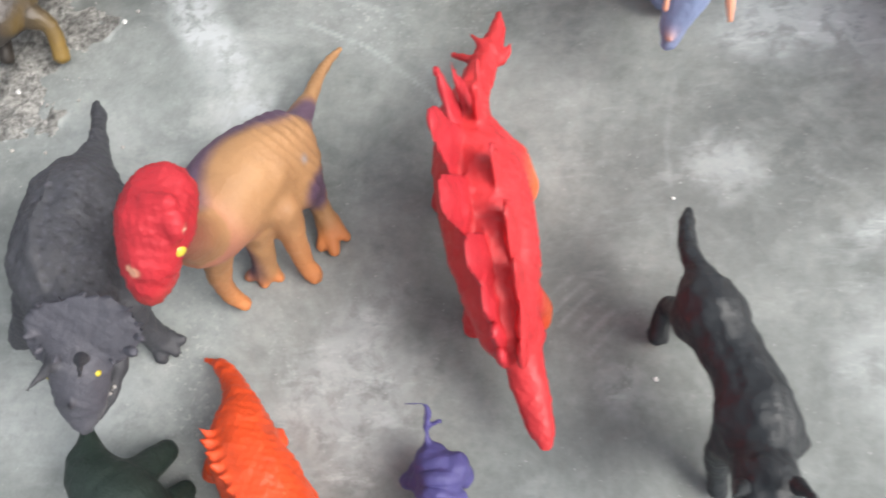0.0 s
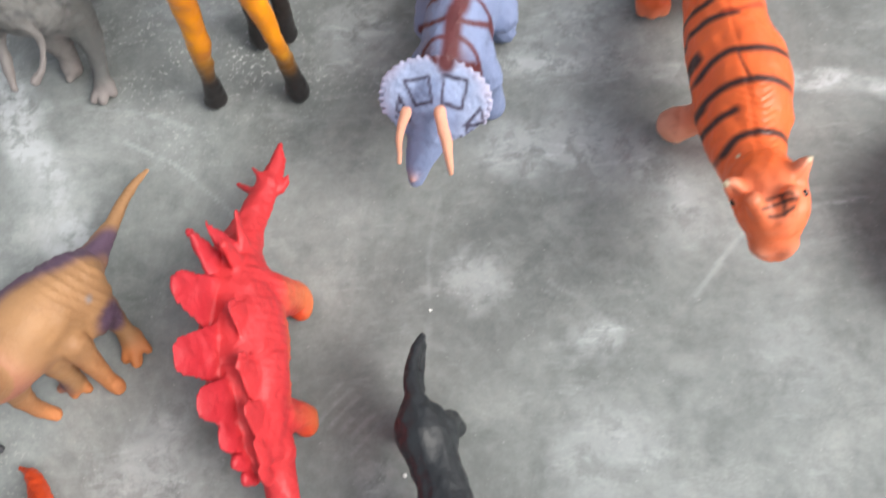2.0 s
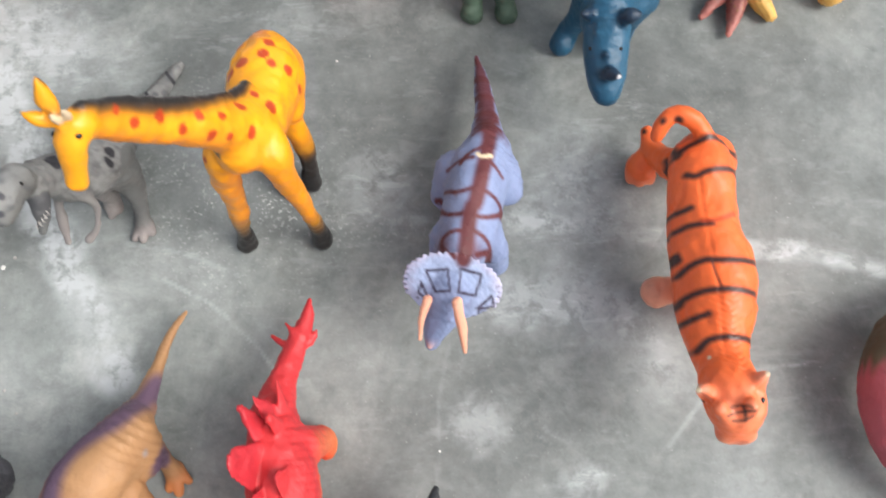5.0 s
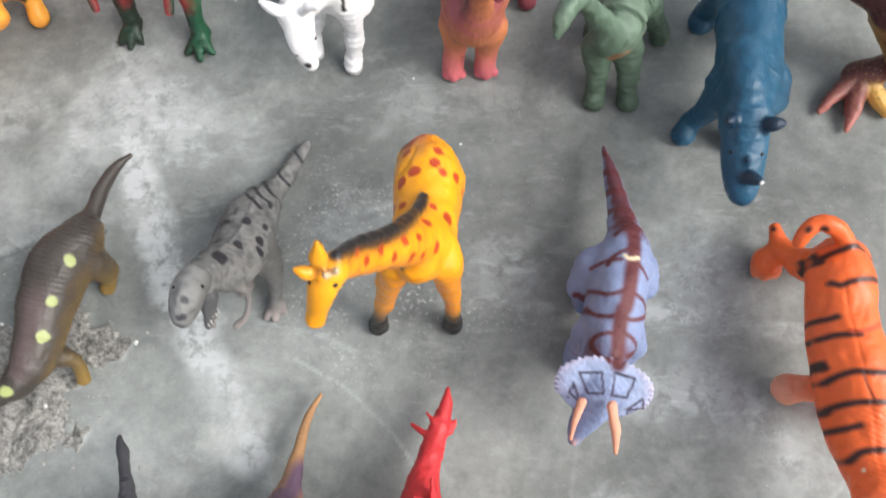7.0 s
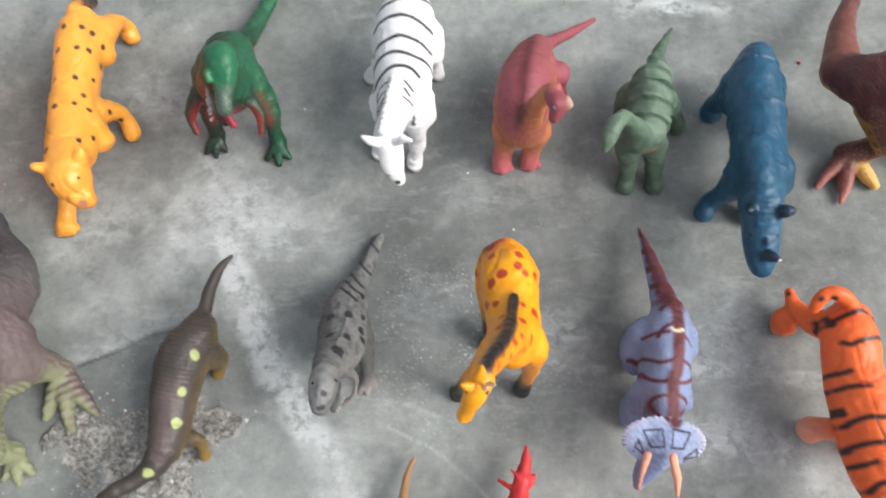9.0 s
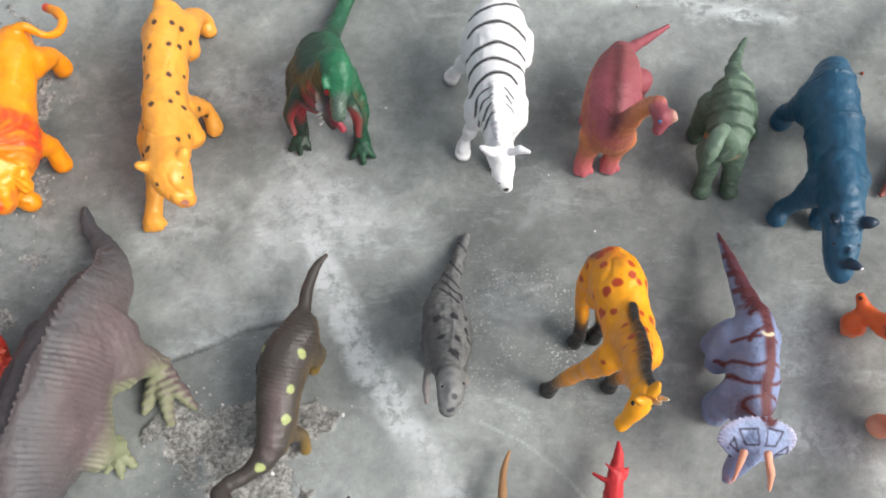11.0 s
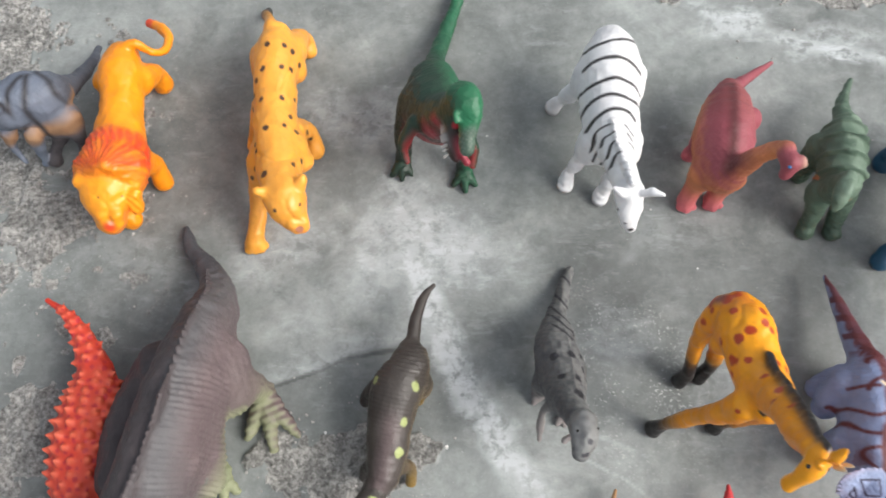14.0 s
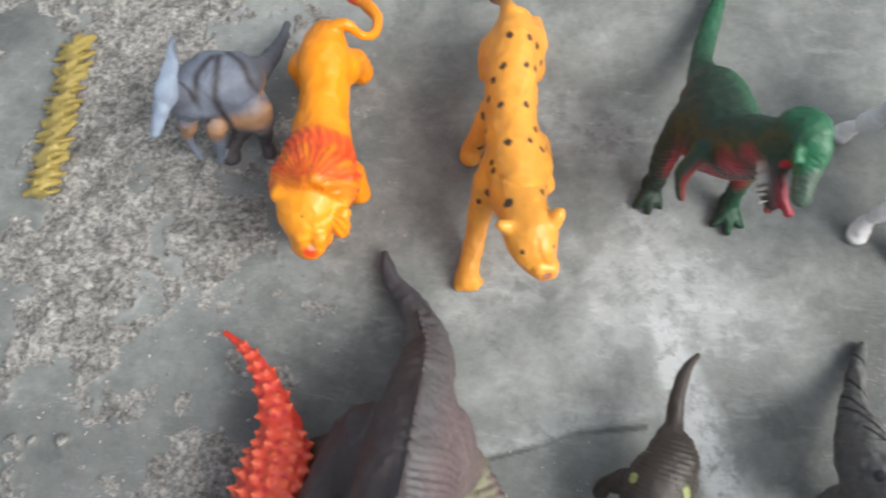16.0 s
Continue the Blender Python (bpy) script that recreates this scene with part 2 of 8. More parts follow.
def part(name, bm, material, parent, label=""):
    me = bpy.data.meshes.new(name)
    bm.to_mesh(me)
    bm.free()
    me.materials.append(material)
    me.polygons.foreach_set("use_smooth", np.ones(len(me.polygons), bool))
    ob = new(name, me)
    ob.parent = parent
    return tagged(ob, label)



# ---- light: an overcast sky, brighter on one side ----
SUN_FROM = Vector((0.80, -0.22, 0.80)).normalized()
world = bpy.data.worlds.new("sky")
world.use_nodes = True
scene.world = world
wn, wl = world.node_tree.nodes, world.node_tree.links
sky = wn.new("ShaderNodeTexSky")
sky.sky_type = "NISHITA"
sky.sun_disc = False
sky.sun_elevation = math.asin(SUN_FROM.z)
sky.sun_rotation = math.atan2(SUN_FROM.x, SUN_FROM.y)
sky.dust_density = 4.0
sky.ozone_density = 0.6
cloud = wn.new("ShaderNodeHueSaturation")  # the cloud cover takes the blue out of the sky
cloud.inputs["Saturation"].default_value = 0.35
wl.new(sky.outputs["Color"], cloud.inputs["Color"])
wl.new(cloud.outputs["Color"], wn["Background"].inputs["Color"])
wn["Background"].inputs["Strength"].default_value = 0.13
sun = new("sun", bpy.data.lights.new("sun", "SUN"))
sun.data.energy = 1.55
sun.data.angle = radians(32)
sun.data.color = (1.0, 0.96, 0.90)
sun.matrix_basis = look(SUN_FROM * 20, (0, 0, 0))


# ---- materials ----
def shader(name):
    m = bpy.data.materials.new(name)
    m.use_nodes = True
    return m, m.node_tree.nodes, m.node_tree.links, m.node_tree.nodes["Principled BSDF"]


def noise_node(n, l, coord, scale, detail=4.0, rough=0.6, distort=0.0):
    t = n.new("ShaderNodeTexNoise")
    t.inputs["Scale"].default_value = scale
    t.inputs["Detail"].default_value = detail
    t.inputs["Roughness"].default_value = rough
    t.inputs["Distortion"].default_value = distort
    l.new(coord, t.inputs["Vector"])
    return t.outputs["Fac"]


def remap(n, l, value, a, b, c, d):
    t = n.new("ShaderNodeMapRange")
    for name, v in zip(("From Min", "From Max", "To Min", "To Max"), (a, b, c, d)):
        t.inputs[name].default_value = v
    l.new(value, t.inputs["Value"])
    return t.outputs["Result"]


def mixed(n, l, kind, fac, a, b):
    t = n.new("ShaderNodeMix")
    t.data_type, t.blend_type = "RGBA", kind
    for socket, v in ((t.inputs[0], fac), (t.inputs[6], a), (t.inputs[7], b)):
        if isinstance(v, (int, float)):
            socket.default_value = v
        elif isinstance(v, tuple):
            socket.default_value = v
        else:
            l.new(v, socket)
    return t.outputs[2]


def times(n, l, a, b, operation="MULTIPLY"):
    t = n.new("ShaderNodeMath")
    t.operation = operation
    for socket, v in zip(t.inputs, (a, b)):
        if isinstance(v, float):
            socket.default_value = v
        else:
            l.new(v, socket)
    return t.outputs[0]


def toy_material(name, rough, relief, grain, coat=0.0):
    """Painted moulded plastic or rubber: the paint of the mesh, handling wear, and fine moulded relief."""
    m, n, l, p = shader(name)
    paint = n.new("ShaderNodeVertexColor")
    paint.layer_name = "paint"
    co = n.new("ShaderNodeTexCoord").outputs["Object"]
    broad = noise_node(n, l, co, 45, 3)
    fine = noise_node(n, l, co, 420, 5, 0.65)
    tone = mixed(n, l, "MULTIPLY", 1.0, paint.outputs["Color"], mixed(n, l, "MIX", remap(n, l, broad, 0.3, 0.7, 0, 1), (0.86, 0.85, 0.86, 1), (1.08, 1.08, 1.07, 1)))
    scuff = remap(n, l, noise_node(n, l, co, 190, 6, 0.7, 0.4), 0.66, 0.74, 0, 0.30)
    tone = mixed(n, l, "MIX", scuff, tone, mixed(n, l, "SCREEN", 0.5, tone, (0.45, 0.44, 0.42, 1)))
    grime = remap(n, l, noise_node(n, l, co, 110, 6, 0.7), 0.56, 0.72, 0, 0.30)
    tone = mixed(n, l, "MULTIPLY", grime, tone, (0.55, 0.52, 0.50, 1))
    l.new(tone, p.inputs["Base Color"])
    l.new(remap(n, l, fine, 0.3, 0.7, rough - 0.08, rough + 0.12), p.inputs["Roughness"])
    p.inputs["Specular IOR Level"].default_value = 0.45
    p.inputs["Coat Weight"].default_value = coat
    p.inputs["Coat Roughness"].default_value = 0.3
    height = noise_node(n, l, co, grain, 4, 0.6)
    bump = n.new("ShaderNodeBump")
    bump.inputs["Strength"].default_value = relief
    bump.inputs["Distance"].default_value = 0.0012
    l.new(height, bump.inputs["Height"])
    l.new(bump.outputs["Normal"], p.inputs["Normal"])
    return m


RUBBER_MATT = toy_material("rubber_matt", 0.55, 0.55, 420)
RUBBER_GLOSS = toy_material("rubber_gloss", 0.47, 0.60, 300, 0.06)
RUBBER_SHEEN = toy_material("rubber_sheen", 0.40, 0.55, 380, 0.10)
PLASTIC_SHINY = toy_material("plastic_shiny", 0.36, 0.22, 220, 0.15)
PLASTIC_SATIN = toy_material("plastic_satin", 0.42, 0.30, 260, 0.05)

RED, SCARLET, ORANGE_RED, CRIMSON = rgb(0.58, 0.034, 0.040), rgb(0.62, 0.045, 0.022), rgb(0.72, 0.075, 0.016), rgb(0.48, 0.024, 0.036)
PEACH, TAN, APRICOT, PINK, PINKISH = rgb(0.74, 0.36, 0.24), rgb(0.385, 0.212, 0.098), rgb(0.62, 0.23, 0.08), rgb(0.64, 0.15, 0.18), rgb(0.48, 0.17, 0.14)
MAROON, MAROON_PAINT, PLUM, BERRY = rgb(0.22, 0.07, 0.05), rgb(0.115, 0.026, 0.03), rgb(0.12, 0.075, 0.12), rgb(0.30, 0.03, 0.05)
CHARCOAL, CHARCOAL_LIGHT, CHARCOAL_DARK, BLACK = rgb(0.058, 0.060, 0.070), rgb(0.082, 0.083, 0.102), rgb(0.03, 0.03, 0.036), rgb(0.022, 0.026, 0.03)
BLACK_PAINT, DARK_LINE, PALE_CLAW, TOOTH = rgb(0.02, 0.018, 0.018), rgb(0.05, 0.04, 0.075), rgb(0.30, 0.27, 0.26), rgb(0.72, 0.70, 0.66)
VIOLET, DARK_GREEN, LAVENDER = rgb(0.075, 0.068, 0.215), rgb(0.018, 0.032, 0.026), rgb(0.23, 0.29, 0.47)
YELLOW, SPOT_RED, CREAM, TIGER = rgb(0.92, 0.37, 0.007), rgb(0.46, 0.05, 0.010), rgb(0.75, 0.62, 0.42), rgb(0.90, 0.155, 0.034)
OLIVE_DARK, RASPBERRY, STONE_GREY = rgb(0.085, 0.075, 0.042), rgb(0.46, 0.10, 0.13), rgb(0.145, 0.149, 0.143)
ASH = rgb(0.30, 0.305, 0.30)
BARK, OCHRE, OCHRE_LIGHT, LIME_SPOT = rgb(0.054, 0.046, 0.040), rgb(0.26, 0.165, 0.04), rgb(0.72, 0.42, 0.10), rgb(0.40, 0.46, 0.18)
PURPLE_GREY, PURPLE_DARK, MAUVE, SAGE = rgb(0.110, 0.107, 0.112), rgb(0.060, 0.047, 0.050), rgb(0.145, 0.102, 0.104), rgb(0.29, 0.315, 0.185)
FRILL_BLUE = rgb(0.37, 0.45, 0.66)
SLATE_BLUE, SKY_BLUE = rgb(0.140, 0.165, 0.215), rgb(0.26, 0.33, 0.43)
LION, LION_LIGHT, MANE_RED, LEOPARD = rgb(0.92, 0.30, 0.006), rgb(0.92, 0.335, 0.014), rgb(0.80, 0.07, 0.018), rgb(0.86, 0.37, 0.05)
STRIPE = rgb(0.04, 0.016, 0.014)
BROWN_SPOT, NOSE_PINK = rgb(0.06, 0.03, 0.02), rgb(0.50, 0.20, 0.13)
FOREST, GREEN_HEAD, DARK_BROWN, WHITE = rgb(0.013, 0.046, 0.027), rgb(0.020, 0.155, 0.070), rgb(0.026, 0.020, 0.017), rgb(0.86, 0.87, 0.88)
MAGENTA, SAGE_GREEN, SAGE_LIGHT = rgb(0.30, 0.070, 0.090), rgb(0.092, 0.148, 0.104), rgb(0.19, 0.27, 0.20)
TEAL, TEAL_DARK, OXBLOOD, OLIVE_YELLOW = rgb(0.014, 0.088, 0.165), rgb(0.010, 0.03, 0.06), rgb(0.10, 0.026, 0.026), rgb(0.36, 0.285, 0.085)



def bead_material(name, colour):
    m, n, l, p = shader(name)
    p.inputs["Base Color"].default_value = (*colour, 1)
    p.inputs["Roughness"].default_value = 0.25
    return m


EYE_BLACK = bead_material("eye_black", (0.012, 0.010, 0.010))
EYE_YELLOW_BEAD = bead_material("eye_yellow", (0.55, 0.45, 0.05))
EYE_RED_BEAD = bead_material("eye_red", (0.40, 0.05, 0.04))
EYE_BLUE_BEAD = bead_material("eye_blue", (0.06, 0.16, 0.36))

# ---- the floor: one sheet of trowelled cement, spalled and gritty in places ----
def lattice(seed, size=256):
    return np.random.default_rng(seed).random((size, size))


def value_noise(x, y, cell, seed):
    g = lattice(seed)
    u, v = x / cell + 37.3, y / cell + 91.7
    i, j = np.floor(u).astype(int), np.floor(v).astype(int)
    a, b = u - i, v - j
    a, b = a * a * (3 - 2 * a), b * b * (3 - 2 * b)
    n = len(g)
    return ((g[i % n, j % n] * (1 - a) + g[(i + 1) % n, j % n] * a) * (1 - b)
            + (g[i % n, (j + 1) % n] * (1 - a) + g[(i + 1) % n, (j + 1) % n] * a) * b)


def fractal(x, y, cell, seed, octaves=5, gain=0.55):
    total, amp, norm = 0, 1.0, 0
    for k in range(octaves):
        total = total + amp * value_noise(x, y, cell / 2 ** k, seed + k)
        norm += amp
        amp *= gain
    return total / norm


def near_line(x, y, pts):
    """Distance from a bent line."""
    d = np.full(x.shape, 1e9)
    p = smooth_path(pts, 6)
    for (ax, ay), (bx, by) in zip(p[:-1], p[1:]):
        sx, sy = bx - ax, by - ay
        t = np.clip(((x - ax) * sx + (y - ay) * sy) / (sx * sx + sy * sy + 1e-6), 0, 1)
        d = np.minimum(d, np.hypot(x - ax - t * sx, y - ay - t * sy))
    return d


def blob(x, y, cx, cy, rx, ry):
    return np.hypot((x - cx) / rx, (y - cy) / ry)


def cement_material():
    m, n, l, p = shader("trowelled_cement")
    paint = n.new("ShaderNodeVertexColor")
    paint.layer_name = "paint"
    split = n.new("ShaderNodeSeparateColor")
    l.new(paint.outputs["Color"], split.inputs["Color"])
    tone, gritty, chalk = split.outputs["Red"], split.outputs["Green"], split.outputs["Blue"]
    co = n.new("ShaderNodeTexCoord").outputs["Object"]
    swirl = noise_node(n, l, co, 10, 9, 0.70, 0.35)
    sweep = noise_node(n, l, co, 34, 11, 0.80, 0.25)
    mid = noise_node(n, l, co, 110, 7, 0.70, 0.2)
    fine = noise_node(n, l, co, 620, 5, 0.7)
    base = mixed(n, l, "MIX", remap(n, l, swirl, 0.36, 0.66, 0, 1), (0.152, 0.166, 0.163, 1), (0.262, 0.281, 0.276, 1))
    base = mixed(n, l, "OVERLAY", 0.30, base, mixed(n, l, "MIX", remap(n, l, sweep, 0.34, 0.66, 0, 1), (0.30, 0.30, 0.30, 1), (0.80, 0.80, 0.79, 1)))
    base = mixed(n, l, "OVERLAY", 0.26, base, mixed(n, l, "MIX", remap(n, l, mid, 0.3, 0.7, 0, 1), (0.28, 0.28, 0.28, 1), (0.74, 0.74, 0.73, 1)))
    # arcs left by the trowel
    turn = n.new("ShaderNodeTexWave")
    turn.wave_type = "RINGS"
    turn.inputs["Scale"].default_value = 3.2
    turn.inputs["Distortion"].default_value = 9.0
    turn.inputs["Detail"].default_value = 5.0
    turn.inputs["Detail Scale"].default_value = 2.2
    l.new(co, turn.inputs["Vector"])
    arcs = n.new("ShaderNodeMath")
    arcs.operation = "MULTIPLY"
    l.new(remap(n, l, turn.outputs["Fac"], 0.80, 1.0, 0, 0.30), arcs.inputs[0])
    l.new(remap(n, l, sweep, 0.46, 0.66, 0, 1), arcs.inputs[1])
    base = mixed(n, l, "MIX", arcs.outputs[0], base, (0.40, 0.408, 0.392, 1))
    smear = n.new("ShaderNodeMapping")
    smear.inputs["Rotation"].default_value = (0, 0, 0.5)
    smear.inputs["Scale"].default_value = (1.0, 1.45, 1.0)
    l.new(co, smear.inputs["Vector"])
    white = remap(n, l, noise_node(n, l, smear.outputs["Vector"], 15, 10, 0.74, 0.3), 0.53, 0.74, 0, 0.30)
    base = mixed(n, l, "MIX", white, base, (0.43, 0.44, 0.43, 1))
    dark = remap(n, l, noise_node(n, l, co, 13, 8, 0.70, 0.3), 0.56, 0.70, 0, 0.5)
    base = mixed(n, l, "MULTIPLY", dark, base, (0.62, 0.64, 0.63, 1))
    level = n.new("ShaderNodeCombineColor")
    for i in range(3):
        l.new(remap(n, l, tone, 0, 1, 0.50, 1.75), level.inputs[i])
    base = mixed(n, l, "MULTIPLY", 1.0, base, level.outputs["Color"])
    # strokes that the float and the brush left, in three directions
    strokes = []
    for turn_by, scale, low in ((0.6, 26, 0.56), (-0.75, 30, 0.57), (1.7, 22, 0.57)):
        way = n.new("ShaderNodeMapping")
        way.inputs["Rotation"].default_value = (0, 0, turn_by)
        way.inputs["Scale"].default_value = (1.0, 3.0, 1.0)
        l.new(co, way.inputs["Vector"])
        strokes.append(remap(n, l, noise_node(n, l, way.outputs["Vector"], scale, 5, 0.66, 0.3), low, low + 0.08, 0, 1))
    where = remap(n, l, noise_node(n, l, co, 9, 5, 0.62, 0.4), 0.42, 0.62, 0.0, 1.0)
    other = remap(n, l, noise_node(n, l, co, 7, 4, 0.6, 0.2), 0.45, 0.60, 0.0, 1.0)
    drawn = times(n, l, strokes[0], where)
    for stroke, mask in ((strokes[1], other), (strokes[2], where)):
        drawn = times(n, l, drawn, times(n, l, stroke, mask), "MAXIMUM")
    base = mixed(n, l, "MIX", times(n, l, drawn, 0.25), base, (0.43, 0.46, 0.462, 1))
    scraped = remap(n, l, noise_node(n, l, smear.outputs["Vector"], 46, 9, 0.74, 0.5), 0.58, 0.66, 0, 0.30)
    base = mixed(n, l, "MULTIPLY", scraped, base, (0.66, 0.68, 0.67, 1))
    # chalky rub marks, broken up by the grain and by the strokes
    broken_up = remap(n, l, noise_node(n, l, co, 70, 7, 0.70, 0.25), 0.40, 0.52, 0.18, 1.1)
    rub = times(n, l, chalk, times(n, l, broken_up, remap(n, l, times(n, l, strokes[0], strokes[1], "MAXIMUM"), 0, 1, 0.85, 1.35)))
    base = mixed(n, l, "MIX", rub, base, (0.53, 0.565, 0.572, 1))
    # a dusting of white grains
    grains = remap(n, l, noise_node(n, l, co, 360, 3, 0.65), 0.575, 0.64, 0, 0.85)
    base = mixed(n, l, "MIX", times(n, l, grains, paint.outputs["Alpha"]), base, (0.60, 0.605, 0.59, 1))
    # exposed grit
    grit = noise_node(n, l, co, 260, 6, 0.66)
    crust = noise_node(n, l, co, 52, 7, 0.72, 0.5)
    stone = mixed(n, l, "MIX", remap(n, l, grit, 0.37, 0.62, 0, 1), (0.18, 0.178, 0.170, 1), (0.50, 0.497, 0.482, 1))
    stone = mixed(n, l, "MULTIPLY", 1.0, stone, mixed(n, l, "MIX", remap(n, l, crust, 0.42, 0.58, 0, 1), (0.62, 0.62, 0.61, 1), (1.10, 1.09, 1.07, 1)))
    broken = n.new("ShaderNodeMath")
    broken.operation = "ADD"
    l.new(gritty, broken.inputs[0])
    l.new(remap(n, l, noise_node(n, l, co, 60, 8, 0.75), 0.3, 0.7, -0.40, 0.35), broken.inputs[1])
    skin = remap(n, l, broken.outputs[0], 0.30, 0.55, 0, 1)
    base = mixed(n, l, "MIX", skin, base, stone)
    # dust and pale flecks
    fleck = remap(n, l, noise_node(n, l, co, 520, 2, 0.5), 0.72, 0.76, 0, 0.5)
    base = mixed(n, l, "MIX", fleck, base, (0.55, 0.55, 0.54, 1))
    base = mixed(n, l, "OVERLAY", 0.22, base, mixed(n, l, "MIX", fine, (0.32, 0.32, 0.32, 1), (0.68, 0.68, 0.68, 1)))
    l.new(base, p.inputs["Base Color"])
    l.new(remap(n, l, mid, 0.3, 0.7, 0.50, 0.75), p.inputs["Roughness"])
    p.inputs["Specular IOR Level"].default_value = 0.35
    bump = n.new("ShaderNodeBump")
    bump.inputs["Strength"].default_value = 0.25
    bump.inputs["Distance"].default_value = 0.0010
    l.new(mid, bump.inputs["Height"])
    rough = n.new("ShaderNodeBump")
    rough.inputs["Distance"].default_value = 0.004
    l.new(remap(n, l, skin, 0, 1, 0.04, 0.9), rough.inputs["Strength"])
    l.new(grit, rough.inputs["Height"])
    l.new(bump.outputs["Normal"], rough.inputs["Normal"])
    l.new(rough.outputs["Normal"], p.inputs["Normal"])
    return m


# pale rubbed patches of the screed and darker ones, partly toy shadows put into its tone: x, y, half widths, strength
PALE_NEAR = (
    (154, 291, 36, 41, 0.38), (157, 203, 55, 21, 0.38), (17, 295, 32, 28, 0.35), (160, 271, 16, 15, 0.5), (193, 197, 15, 15, 0.5),
    (287, 238, 19, 6, 0.85), (90, 138, 18, 17, 0.42), (146, 101, 13, 12, 0.5), (130, 272, 20, 10, 0.4), (146, 205, 31, 12, 0.6),
    (153, 99, 11, 11, 0.5), (-97, 37, 39, 42, 0.4), (-196, 25, 26, 22, 0.35), (-75, 87, 17, 18, 0.3), (34, 30, 15, 15, 0.3), (144, 36, 28, 30, 0.3),
    (243, 85, 30, 31, 0.2))
PALE_FAR = (
    (-247, 430, 66, 45, 0.62), (-310, 554, 48, 30, 0.4), (-278, 495, 16, 12, 0.5), (-287, 389, 45, 31, 0.3), (67, 644, 46, 20, 0.75),
    (173, 622, 69, 20, 0.5), (-495, 395, 54, 31, 0.22), (-346, 360, 34, 35, 0.22), (-85, 338, 28, 24, 0.25), (-382, 427, 40, 32, 0.35),
    (-52, 433, 39, 21, 0.22))
# uneven dark screed, and shadows beside toys painted into the tone
DARK_PATCHES = (
    (-180, 326, 29, 57, -0.14), (-63, 540, 38, 53, -0.12), (-347, 381, 25, 25, -0.1), (-190, 458, 25, 32, -0.1), (0, 228, 48, 26, -0.14),
    (-132, 214, 44, 25, -0.1), (96, 372, 28, 39, -0.08), (25, 77, 27, 34, -0.16), (166, 146, 26, 19, -0.12), (142, 226, 35, 14, -0.14),
    (165, 154, 29, 19, -0.14), (53, 141, 34, 25, -0.08))


def spread(lo, hi, step):
    """Even steps over the part that is walked over, then growing ones to the horizon."""
    inner = np.arange(lo, hi + step, step)
    far = 30000 * (np.arange(1, 40) / 39) ** 4.2
    return np.concatenate([lo - 8 - far[::-1], inner, hi + 8 + far])


